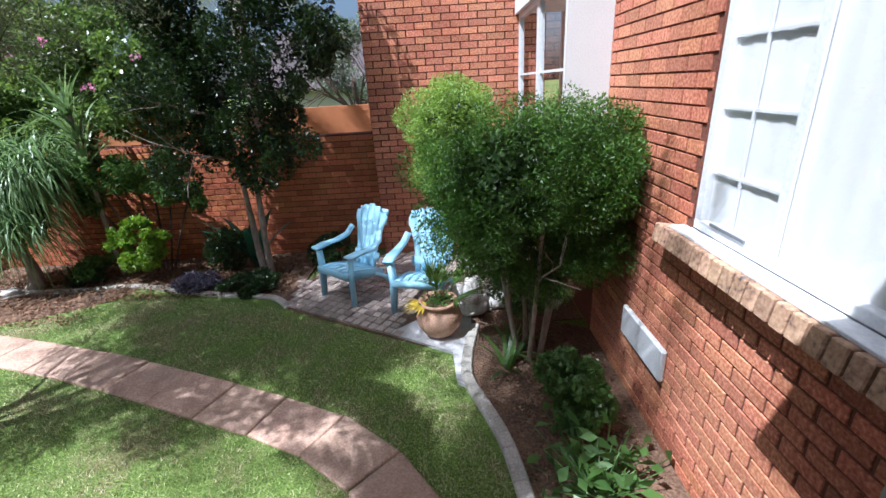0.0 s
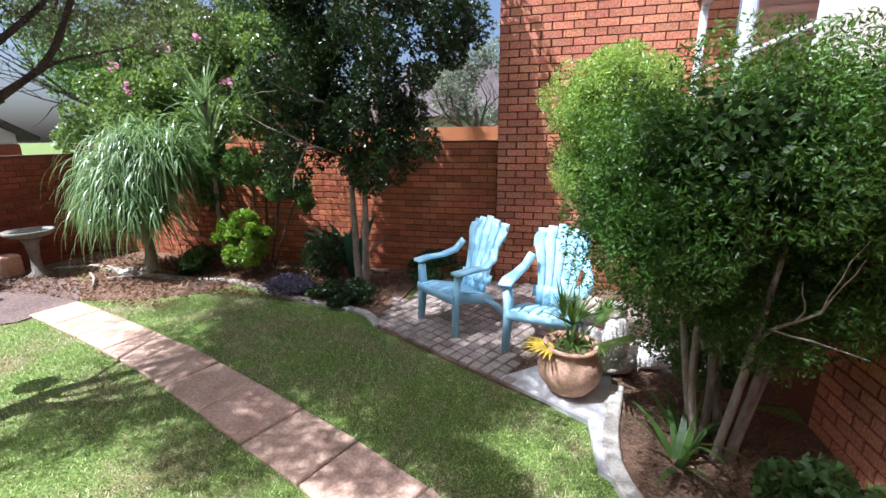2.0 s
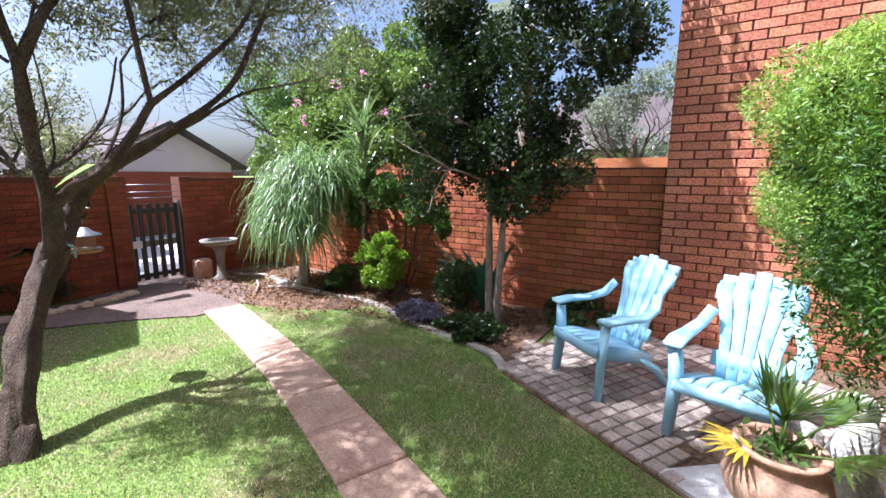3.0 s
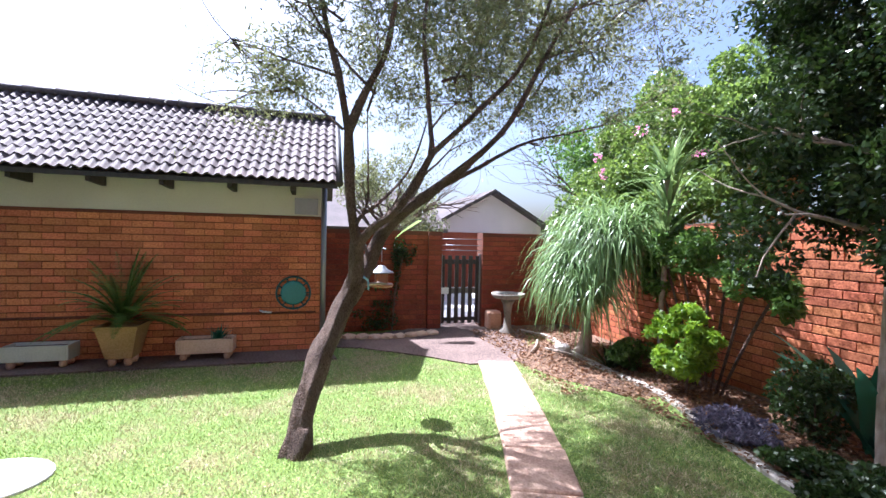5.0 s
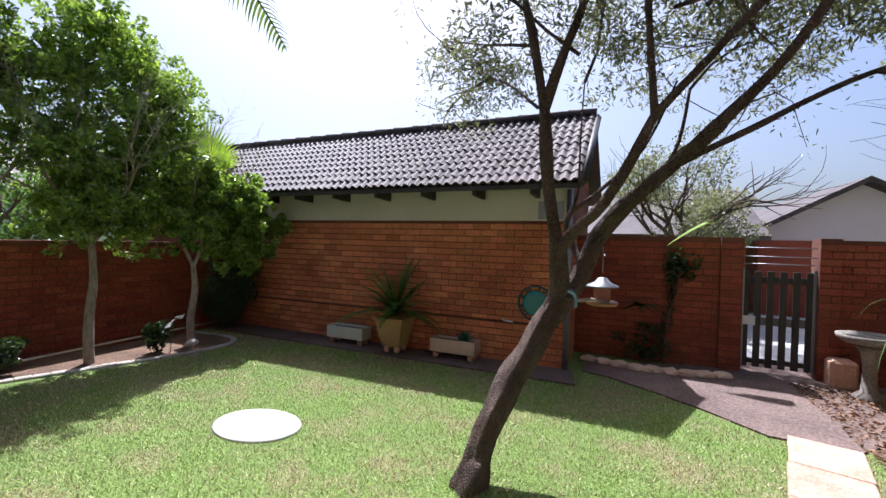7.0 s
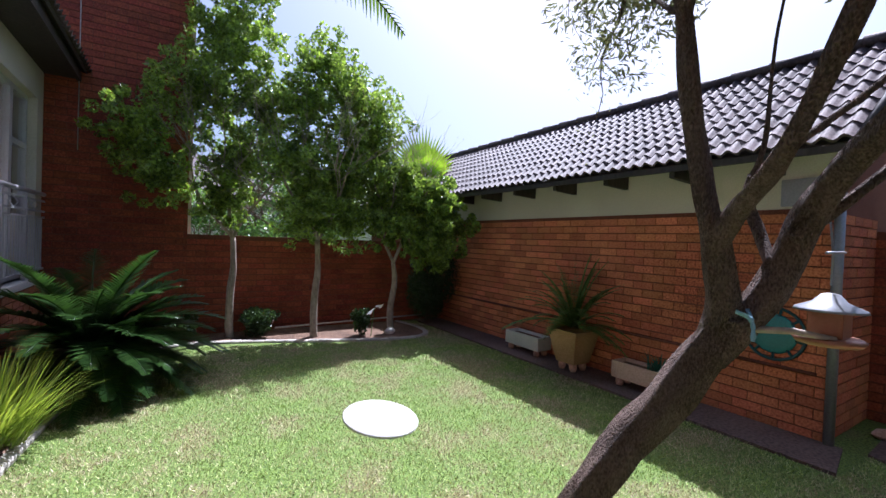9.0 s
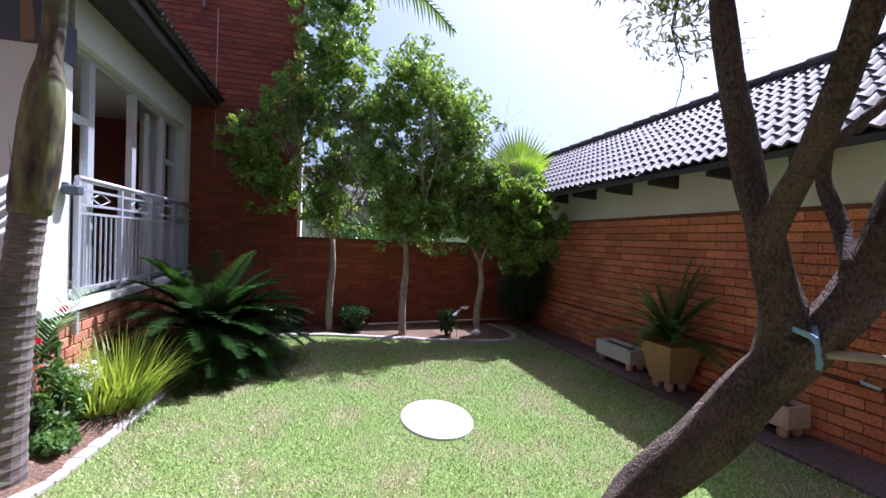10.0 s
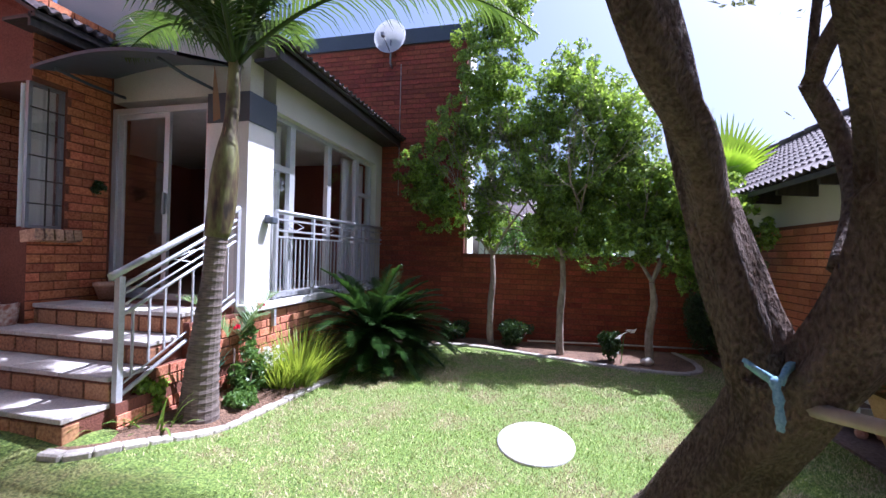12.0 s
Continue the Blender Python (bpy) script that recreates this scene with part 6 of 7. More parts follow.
strap_plant("strap_plant", 0.38, 2.72, 12, 0.42, 0.05, 1.1, L_MID, "agapanthus with broad strap leaves beside the kerb", 111, 1.2)
strap_plant("strap_plant", 0.45, 2.95, 10, 0.4, 0.045, 1.0, L_MID, "agapanthus with broad strap leaves beside the kerb", 112, 1.2)
strap_plant("grass_tuft", -1.66, -1.15, 420, 0.62, 0.017, 0.8, L_TUFT, "bright yellow-green grass tuft by the kerb", 113, 0.9, 0, 0.2)
strap_plant("grass_tuft", -1.6, -0.9, 220, 0.5, 0.015, 0.8, L_TUFT, "bright yellow-green grass tuft by the kerb", 114, 0.8, 0, 0.1)
strap_plant("strap_plant", -1.42, 0.3, 26, 0.34, 0.02, 1.8, L_GRASS, "thin arching strap leaves at the palm's foot", 115, 1.3, 0.05, 0.12)
strap_plant("strap_plant", -1.2, 0.42, 22, 0.3, 0.02, 1.8, L_GRASS, "thin arching strap leaves beside the step", 116, 1.3, 0.1, 0.12)
strap_plant("strap_plant", -1.42, -0.15, 40, 0.36, 0.022, 1.2, L_BLUEG, "blue-green strap leaves behind the palm", 117, 1.0, 0.25, 0.08)


def low_bush(name, x, y, r, h, n, ll_, w, mat, label, seed, z=0.0):
    top = thing(name, label, "plant", x, y, z)
    rng = np.random.default_rng(seed)
    st_ = bmesh.new()
    for k in range(5):
        a = k * 1.3
        tube(st_, [(0, 0, -0.02), (r * 0.5 * math.cos(a), r * 0.5 * math.sin(a), h * 0.6)], 0.006, 4)
    part("stem", st_, BARK, top)
    foliage_local("leaves", top, mat, [((0, 0, h * 0.55), (r, r, h * 0.5))], n, ll_, w, seed, sub=16, ratio=0.38)
    return top


low_bush("flowering_plant", -1.52, -0.55, 0.17, 0.5, 1400, 0.05, 0.03, L_MID, "leafy flowering plant against the plinth", 121)
low_bush("small_plant", -1.6, -0.35, 0.14, 0.2, 700, 0.05, 0.035, L_MID, "low leafy plant beside the kerb", 122)
low_bush("small_plant", -1.25, 0.2, 0.13, 0.32, 700, 0.05, 0.04, L_LIME, "bright leafy plant beside the stair flank", 123, 0.12)
wf = thing("white_flowers", "cluster of tiny white flowers among the leaves", "flowers", -1.52, -0.8, 0.0)
foliage_local("greenery", wf, L_MID, [((0, 0, 0.25), (0.14, 0.16, 0.24))], 900, 0.04, 0.012, 124)
foliage_local("bloom", wf, PETAL_W, [((-0.03, 0, 0.38), (0.14, 0.16, 0.14))], 260, 0.025, 0.02, 125)
rf = thing("red_geranium", "red geranium flowers by the slab edge", "flowers", -1.42, -0.68, 0.0)
foliage_local("greenery", rf, L_MID, [((0, 0, 0.55), (0.06, 0.12, 0.3))], 300, 0.05, 0.035, 126)
foliage_local("bloom", rf, PETAL_R, [((-0.02, -0.12, 0.86), (0.03, 0.05, 0.03)), ((-0.03, 0.2, 0.7), (0.03, 0.03, 0.03))], 90, 0.03, 0.025, 127)
pf = thing("palm_seedling", "grey-green feather leaf leaning on the white column", "plant", -1.45, -0.45, 0.0)
rng = np.random.default_rng(128)
ps = []
for a, e in ((-1.4, 0.9), (-1.9, 1.2), (0.8, 1.2)):
    rib, v, f = frond_mesh(rng, (0, 0, 0.5), (math.cos(a) * math.cos(e), math.sin(a) * math.cos(e), math.sin(e)), 0.7, 1.4, 26, 0.24, 0.012, 0.5, 0.2, 0.2)
    ps.append((v, f))
part_np("leaf", *join_np(ps), L_FOUNT, pf)
part("stem", tube(bmesh.new(), [(0, 0, -0.02), (0, 0, 0.52)], 0.01, 6), BARK, pf)

# things in the south bed
low_bush("dark_shrub", -3.75, -3.8, 0.3, 0.4, 2200, 0.05, 0.03, L_DARK, "low dark shrub in the shaded bed", 131)
low_bush("dark_shrub", -2.7, -3.95, 0.25, 0.35, 1600, 0.05, 0.03, L_DARK, "low dark shrub in the shaded bed", 132)
low_bush("dark_shrub", -2.3, -3.2, 0.25, 0.3, 1400, 0.05, 0.03, L_DARK, "low dark shrub in the shaded bed", 133)
low_bush("small_plant", -5.0, -3.25, 0.16, 0.45, 800, 0.06, 0.035, L_DARK, "slim leafy plant with white blooms in the bed", 134)
bf = thing("white_lily", "white lily blooms above dark leaves", "flowers", -5.12, -3.15, 0.0)
rng = np.random.default_rng(135)
v, f = leaf_quads(rng, np.array([(-0.05, 0, 0.42), (-0.1, 0.02, 0.47), (0.02, 0, 0.38), (-0.15, 0, 0.46)]), np.array([(-1, 0, 0.5)] * 4), 0.11, 0.06, 0, 0.2)
part_np("bloom", v, f, PETAL_W, bf)
part("stem", tube(bmesh.new(), [(0, 0, -0.02), (-0.04, 0, 0.42)], 0.006, 5), L_MID, bf)
part("bed_pipe", tube(bmesh.new(), [(-3.9, -3.75, 0.12), (-5.2, -3.85, 0.13), (-6.6, -3.98, 0.13)], 0.013, 6), CONC, None, "pale pipe lying behind the bed", "structure")
rock("stone", -5.45, -3.2, 0.02, 0.08, 0.07, 0.06, STONE_W, "small pale stone at the tree's foot", 21)
rock("clay_ball", -1.96, -1.75, 0.02, 0.05, 0.05, 0.04, TERRA, "small terracotta piece by the kerb", 22, "ornament")

# ---------------------------------------------------------------- north bed
def dark_tree():
    top = thing("dark_tree", "dense dark evergreen tree with pale twin trunk", "tree", -2.69, 5.02)
    bm = bmesh.new()
    for pts in ([(0, 0, -0.03), (-0.03, 0.02, 0.7), (-0.05, 0.05, 1.4), (-0.1, 0.05, 2.4)], [(0.07, 0.03, -0.03), (0.1, 0.03, 0.7), (0.14, 0.05, 1.5), (0.2, 0.1, 2.3)]):
        sp = spline(pts, 5)
        tube(bm, sp, [0.05 - 0.0022 * i for i in range(len(sp))], 9, wob=0.3)
    rng = np.random.default_rng(141)
    ends = []
    for a in range(7):
        branch_tree(bm, (0, 0.03, 1.3 + 0.15 * a), (math.cos(a * 2.1), math.sin(a * 2.1), 0.8), 0.8, 0.02, 1, rng, ends)
    part("trunk", bm, BARK_PALE, top)
    lumps = [((-0.5, -0.1, 1.75), 0.5), ((0.3, 0, 1.6), 0.45), ((0.75, 0.1, 1.9), 0.42), ((-0.1, -0.2, 2.3), 0.6), ((0.6, 0, 2.6), 0.55), ((-0.7, 0, 2.5), 0.5), ((-0.1, 0, 3.2), 0.7), ((0.8, 0.1, 3.3), 0.6), ((-0.7, 0, 3.3), 0.5), ((0.2, 0, 4.0), 0.7), ((1.2, 0.2, 3.0), 0.4), ((1.1, 0.1, 3.9), 0.5), ((-0.5, 0.1, 4.3), 0.5)]
    foliage_local("crown", top, L_DARK, lumps, 52000, 0.06, 0.03, 142, sub=12)


dark_tree()
lm = thing("lime_shrub", "bright lime green leafy shrub against the wall", "plant", -4.35, 5.12)
part("stem", tube(bmesh.new(), spline([(0, 0, -0.02), (0.03, 0, 0.3), (0.0, 0, 0.6)], 3), 0.014, 6), BARK, lm)
foliage_local("leaves", lm, L_LIME, [((0, 0, 0.45), (0.38, 0.32, 0.3)), ((0.2, -0.05, 0.62), (0.25, 0.25, 0.2)), ((-0.25, 0, 0.65), (0.25, 0.22, 0.22)), ((0.0, 0.0, 0.85), (0.22, 0.2, 0.15))], 3600, 0.09, 0.045, 151, sub=16, ratio=0.3, inner=0.3, spread=1.2)
low_bush("dark_shrub", -5.15, 5.15, 0.3, 0.42, 1800, 0.06, 0.035, L_MID, "low dark green shrub at the back of the bed", 152)
low_bush("dark_shrub", -3.3, 5.35, 0.4, 0.7, 3000, 0.06, 0.03, L_DARK, "dark green undergrowth by the tree", 153)
low_bush("ground_cover", -2.75, 4.68, 0.4, 0.2, 3600, 0.045, 0.03, L_DARK, "dark green ground cover round the trunk", 154)
low_bush("purple_cover", -3.45, 4.85, 0.36, 0.2, 2600, 0.05, 0.022, L_PURPLE, "grey-purple leafy ground cover inside the kerb", 155)
low_bush("dark_shrub", -1.75, 5.3, 0.4, 0.5, 2600, 0.06, 0.03, L_DARK, "dark leafy undergrowth in the wall corner", 156)
ls = thing("leafy_shrub", "tall loose leafy shrub with bare stems in front of the wall", "shrub", -4.4, 5.45)
bm = bmesh.new()
for k in range(7):
    tube(bm, spline([(0.05 * k - 0.15, 0, -0.02), (0.14 * k - 0.4, -0.05, 0.6), (0.26 * k - 0.8, -0.05 * (k % 3), 1.3)], 4), 0.014, 6)
part("stem", bm, BARK, ls)
foliage_local("leaves", ls, L_MID, [((-0.5, -0.05, 1.55), (0.35, 0.25, 0.3)), ((0.0, -0.1, 1.45), (0.4, 0.25, 0.28)), ((0.5, -0.1, 1.3), (0.35, 0.25, 0.25)), ((-0.7, 0, 1.15), (0.25, 0.2, 0.3)), ((0.75, 0.0, 1.05), (0.2, 0.2, 0.2))], 5200, 0.085, 0.036, 157, sub=9)

fo = thing("fountain_plant", "silver-green ponytail plant with long drooping leaves", "plant", -6.0, 5.05)
part("trunk", tube(bmesh.new(), spline([(0, 0, -0.03), (0.05, 0, 0.25), (0, 0, 0.7), (0, 0, 1.3)], 4), [0.16, 0.14, 0.1, 0.08, 0.07] + [0.06] * 8, 10, wob=0.4), BARK_PALE, fo)
rng = np.random.default_rng(161)
heads = [((0, 0.1, 1.6), 800), ((0.4, 0.05, 1.5), 650), ((-0.3, 0.05, 1.35), 550), ((0.1, -0.2, 1.2), 500), ((0.5, 0.25, 1.6), 400), ((-0.1, -0.25, 0.95), 320), ((-0.45, 0.05, 0.95), 300), ((0.35, -0.2, 0.9), 260)]
ps = []
for hc, n in heads:
    a = rng.uniform(0, 2 * math.pi, n)
    e = rng.uniform(0.2, 1.4, n)
    v, f = blade_mesh(rng, np.tile(hc, (n, 1)) + rng.normal(0, 0.11, (n, 3)), np.c_[np.cos(a) * np.cos(e), np.sin(a) * np.cos(e), np.sin(e)] + rng.normal(0, 0.2, (n, 3)), rng.uniform(0.6, 1.05, n), 0.02, 4.4, 8)
    v[:, 2] = np.maximum(v[:, 2], 0.03)
    ps.append((v, f))
part_np("leaf", *join_np(ps), L_FOUNT, fo)
for hc, n in heads[1:]:
    part("branch", tube(bmesh.new(), spline([(0, 0, 0.7), (hc[0] * 0.6, hc[1] * 0.6, 0.95), hc], 4), 0.035, 7), BARK_PALE, fo)

dr = thing("dracaena", "dracaena with star-shaped heads of strap leaves", "plant", -4.95, 5.35)
part("trunk", tube(bmesh.new(), spline([(0, 0, -0.03), (-0.05, 0.05, 0.9), (0.0, 0.05, 1.6), (0.0, 0.03, 2.3)], 4), 0.03, 8), BARK_PALE, dr)
ps = []
for hc, n, L in (((0, 0.03, 2.3), 34, 0.62), ((0.02, 0.03, 1.95), 26, 0.75), ((-0.02, 0.03, 1.6), 24, 0.8)):
    a = rng.uniform(0, 2 * math.pi, n)
    e = rng.uniform(0.1, 1.4, n)
    v, f = blade_mesh(rng, np.tile(hc, (n, 1)), np.c_[np.cos(a) * np.cos(e), np.sin(a) * np.cos(e), np.sin(e)], L, 0.05, 0.9, 6)
    ps.append((v, f))
part_np("leaf", *join_np(ps), L_FOUNT, dr)
strap_plant("aloe", -5.35, 4.98, 34, 0.4, 0.03, 0.8, L_DARK, "dark spiky rosette beside the kerb", 171, 1.4)
bn = thing("broad_leaf_plant", "broad blue-green leaves on a leaning stem by the tree", "plant", -2.9, 5.45)
rng = np.random.default_rng(172)
v1, f1 = blade_mesh(rng, np.tile((0, -0.1, 0.1), (9, 1)), np.c_[rng.normal(-0.2, 0.5, 9), rng.normal(-0.1, 0.3, 9), np.ones(9)], 0.9, 0.17, 0.9, 7)
part_np("leaf", v1, f1, L_BLUEG, bn)
rock("stone", -6.1, 4.78, 0.02, 0.12, 0.1, 0.07, STONE_W, "pale stone in the leaf litter", 31)
for k, (x, y, a) in enumerate(((-5.9, 4.7, 20), (-6.4, 4.5, -35))):
    lg = thing("fallen_branch", "dry pale branch lying on the litter", "branch", x, y, 0.04, a)
    part("wood", tube(bmesh.new(), [(-0.35, 0, 0), (0, 0.03, 0.01), (0.4, 0, 0)], [0.02, 0.018, 0.01], 7), BARK_PALE, lg)

# leaf litter, in the bed and on the paving
rng = np.random.default_rng(181)
n = 6500
xx, yy = rng.uniform(-7.6, -2.2, n), rng.uniform(0, 1, n)
yy = np.where(xx < -4.6, 3.9 + yy * 1.8, 4.45 + yy * 1.3)
c = np.c_[xx, yy, np.full(n, 0.035)]
v, f = leaf_quads(rng, c, np.c_[rng.normal(0, 1, (n, 2)), np.zeros(n)], 0.05, 0.024, 0, 0.15)
part_np("leaf_litter", v, f, L_DEAD, None, "dry fallen leaves in the bed and on the paving", "stuff")
n = 500
c = np.c_[rng.uniform(0.35, 1.2, n), rng.uniform(1.2, 3.4, n), np.full(n, 0.03)]
v, f = leaf_quads(rng, c, np.c_[rng.normal(0, 1, (n, 2)), np.zeros(n)], 0.04, 0.02, 0, 0.15)
part_np("leaf_litter", v, f, L_DEAD, None, "dry fallen leaves in the window bed", "stuff")

# alcove beside the gate: low stone edge, creeper and fern
al = thing("alcove_edging", "low edging of rough stones round a small bed", "edging", -7.5, 2.5)
rnd = random.Random(9)
for k in range(9):
    t = k / 8
    bm = bmesh.new()
    bmesh.ops.create_icosphere(bm, subdivisions=2, radius=1)
    for vtx in bm.verts:
        vtx.co = Vector((vtx.co.x * 0.09, vtx.co.y * 0.11, vtx.co.z * 0.06)) * (1 + 0.3 * noise.noise(vtx.co * 2 + Vector((k, 0, 0))))
        vtx.co.z += 0.03
    ob = part("stone", bm, TERRA_PALE, al)
    ob.location = (0.15 * math.sin(math.pi * t), -0.75 + 1.5 * t, 0)
cr = thing("wall_creeper", "thin creeper climbing the shaded wall", "creeper", -7.88, 2.7)
foliage_local("leaves", cr, L_DARK, [((0.02, 0.0, 1.0), (0.05, 0.16, 0.5)), ((0.02, 0.2, 1.35), (0.05, 0.25, 0.25)), ((0.05, -0.3, 0.3), (0.12, 0.4, 0.25))], 1500, 0.05, 0.03, 191)
part("stem", tube(bmesh.new(), spline([(0.03, -0.05, -0.02), (0.03, 0.0, 0.7), (0.03, 0.15, 1.4)], 4), 0.015, 6), BARK, cr)
fn = thing("staghorn_fern", "dark fern fixed to the shaded wall", "fern", -7.9, 2.35, 0.75)
rng = np.random.default_rng(192)
v, f = blade_mesh(rng, np.tile((0.0, 0, 0.0), (16, 1)), np.c_[np.abs(rng.normal(0.6, 0.2, 16)), rng.normal(0, 0.9, 16), rng.normal(0.2, 0.3, 16)], 0.32, 0.06, 0.9, 5)
part_np("leaf", v, f, L_CYCAD, fn)
hb = thing("hanging_leaf", "bright banana leaf hanging over the wall", "leaf", -7.7, 2.75, 1.7)
v, f = blade_mesh(rng, np.array([(0.0, 0.35, 0.15), (0.05, 0.3, 0.15)]), np.array([(0.0, -1.0, -0.45), (0.1, -1.0, -0.6)]), 0.55, 0.16, 0.3, 6)
part_np("leaf", v, f, L_LIME, hb)

# bougainvillea mass behind the corner
bg = thing("bougainvillea", "large bougainvillea with scattered pink flowers behind the wall", "tree", -7.3, 6.9)
bm = bmesh.new()
for k in range(5):
    a = k * 1.25
    tube(bm, spline([(0.1 * math.cos(a), 0.1 * math.sin(a), -0.03), (0.3 * math.cos(a), 0.3 * math.sin(a), 1.2), (0.9 * math.cos(a), 0.7 * math.sin(a), 2.6)], 4), 0.05, 7)
part("trunk", bm, BARK, bg)
lumps = [((0.2, -0.6, 2.2), 0.75), ((-0.6, -0.7, 1.9), 0.6), ((1.2, -0.6, 2.3), 0.8), ((0.2, -0.2, 3.0), 0.8), ((1.2, -0.2, 3.2), 0.9), ((2.1, -0.5, 2.5), 0.75), ((2.2, 0.1, 3.2), 0.8), ((-0.6, -0.1, 2.6), 0.65), ((0.7, 0.2, 3.7), 0.7), ((1.7, 0.4, 3.8), 0.7), ((2.9, 0.0, 2.7), 0.6), ((-0.2, -0.9, 1.5), 0.5), ((1.6, -0.9, 1.9), 0.5), ((3.0, 0.4, 3.3), 0.5)]
foliage_local("crown", bg, L_BOUG, lumps, 62000, 0.085, 0.045, 201, sub=13, ratio=0.4)
for k, fc in enumerate((((0.5, -1.2, 2.9), 0.12), ((1.5, -1.2, 3.1), 0.1), ((2.4, -1.1, 2.6), 0.09), ((0.9, -1.35, 2.6), 0.08), ((2.9, -0.7, 3.0), 0.08), ((2.0, -1.1, 3.2), 0.07))):
    foliage_local("flower_cluster", bg, PETAL, [fc], 22, 0.045, 0.04, 202 + k)

# ---------------------------------------------------------------- beyond the walls
def far_house(name, x0, y0, x1, y1, h, ridge, mat, label, along="y", parapet=None):
    top = tagged(new(name), label, "house")
    part("wall", boxes((x0, y0, -0.05, x1, y1, h)), mat, top)
    if parapet:
        part("brick_band", boxes((x0 - 0.03, y0 - 0.03, -0.04, x1 + 0.03, y1 + 0.03, parapet)), BRICK_R, top, "red brick lower wall")
    bm = bmesh.new()
    e = 0.35
    if along == "x":
        ym = (y0 + y1) / 2
        P = [(x0 - e, y0 - e, h - 0.1), (x1 + e, y0 - e, h - 0.1), (x1 + e, ym, ridge), (x0 - e, ym, ridge), (x0 - e, y1 + e, h - 0.1), (x1 + e, y1 + e, h - 0.1)]
        g = [[(x1, y0, h), (x1, y1, h), (x1, ym, ridge - 0.15)], [(x0, y0, h), (x0, y1, h), (x0, ym, ridge - 0.15)]]
    else:
        xm = (x0 + x1) / 2
        P = [(x0 - e, y0 - e, h - 0.1), (x0 - e, y1 + e, h - 0.1), (xm, y1 + e, ridge), (xm, y0 - e, ridge), (x1 + e, y0 - e, h - 0.1), (x1 + e, y1 + e, h - 0.1)]
        g = [[(x0, y0, h), (x1, y0, h), (xm, y0, ridge - 0.15)], [(x0, y1, h), (x1, y1, h), (xm, y1, ridge - 0.15)]]
    v = [bm.verts.new(p) for p in P]
    bm.faces.new((v[0], v[1], v[2], v[3])), bm.faces.new((v[3], v[2], v[5], v[4]))
    bmesh.ops.recalc_face_normals(bm, faces=bm.faces)
    bmesh.ops.solidify(bm, geom=list(bm.faces), thickness=0.1)
    part("roof", bm, ROOFTILE, top)
    for t in g:
        cc = Vector(((x0 + x1) / 2, (y0 + y1) / 2, 0))
        q0 = [Vector(p) for p in t]
        q1 = [p + Vector((0.05 if p.x < cc.x else -0.05, 0, 0)) if along == "x" else p + Vector((0, 0.05 if p.y < cc.y else -0.05, 0)) for p in q0]
        gb_ = bmesh.new()
        a_ = [gb_.verts.new(p) for p in q0]
        b_ = [gb_.verts.new(p) for p in q1]
        gb_.faces.new(a_), gb_.faces.new(list(reversed(b_)))
        for k in range(3):
            gb_.faces.new((a_[k], b_[k], b_[(k + 1) % 3], a_[(k + 1) % 3]))
        bmesh.ops.recalc_face_normals(gb_, faces=gb_.faces)
        part("gable", gb_, mat, top)
    return top


far_house("house_pink", -22.0, 5.0, -14.0, 8.7, 2.05, 3.2, PINKW, "pale pink neighbour house with a tiled gable roof", "x", 1.78)
far_house("house_far", -16.5, -1.5, -11.5, 4.2, 1.9, 3.0, PLASTER_W, "low neighbour building with grey tiled roof", "y", 1.75)
far_house("house_north", -6.0, 15.0, 2.0, 21.0, 2.6, 4.6, PLASTER, "cream neighbour house with a tiled roof", "x")
far_house("house_south", -9.0, -16.0, -2.0, -11.0, 2.6, 4.0, PLASTER_W, "white neighbour house beyond the south wall", "x")
nw = part("wall_neighbour", boxes((-9.0, 10.0, -0.1, -1.4, 10.22, 2.05), (-4.9, 6.5, -0.1, -4.45, 6.9, 2.5)), BRICK_W, None, "neighbour's red brick wall beyond the garden", "structure")


def far_tree(name, x, y, h, r, mat, label, seed, leaves=9000, size=0.12, clear=0.45):
    top = thing(name, label, "tree", x, y)
    rng = np.random.default_rng(seed)
    bm = bmesh.new()
    tube(bm, spline([(0, 0, -0.03), (0.05, 0, h * 0.3), (0, 0.05, h * 0.6)], 4), [0.13 - 0.01 * i for i in range(9)], 9, wob=0.3)
    ends = []
    for k in range(7):
        a = k * 0.9
        branch_tree(bm, (0, 0, h * clear), (math.cos(a), math.sin(a), 0.9), r * 0.95, 0.05, 2, rng, ends)
    part("trunk", bm, BARK, top)
    lumps = [((math.cos(k * 2.4) * r * 0.6, math.sin(k * 2.4) * r * 0.6, h * (clear + 0.12) + (h * (0.8 - clear)) * ((k * 0.37) % 1)), r * 0.42) for k in range(12)]
    foliage_local("crown", top, mat, lumps, leaves, size, size * 0.5, seed, sub=10)
    return top


far_tree("olive_tree", -10.3, 3.0, 3.3, 1.25, L_OLIVE, "grey-green olive tree behind the alcove wall", 211, 12000, 0.06)
far_tree("background_tree", -5.0, -7.5, 3.6, 1.6, L_MID, "leafy tree beyond the south wall", 212, 9000, 0.1, 0.2)
far_tree("background_tree", -3.6, -8.5, 2.6, 1.3, L_MID, "leafy tree beyond the south wall", 213, 7000, 0.1, 0.15)
far_tree("background_tree", -8.5, -8.0, 2.8, 1.2, L_MID, "leafy tree beyond the south wall", 214, 6000, 0.1, 0.2)
far_tree("background_tree", -2.6, 12.5, 4.5, 1.5, L_GREY, "grey-green tree beyond the north wall", 215, 7000, 0.1, 0.35)
far_tree("background_tree", -11.0, 9.5, 5.0, 2.2, L_MID, "large tree beyond the gate", 216, 11000, 0.13, 0.4)

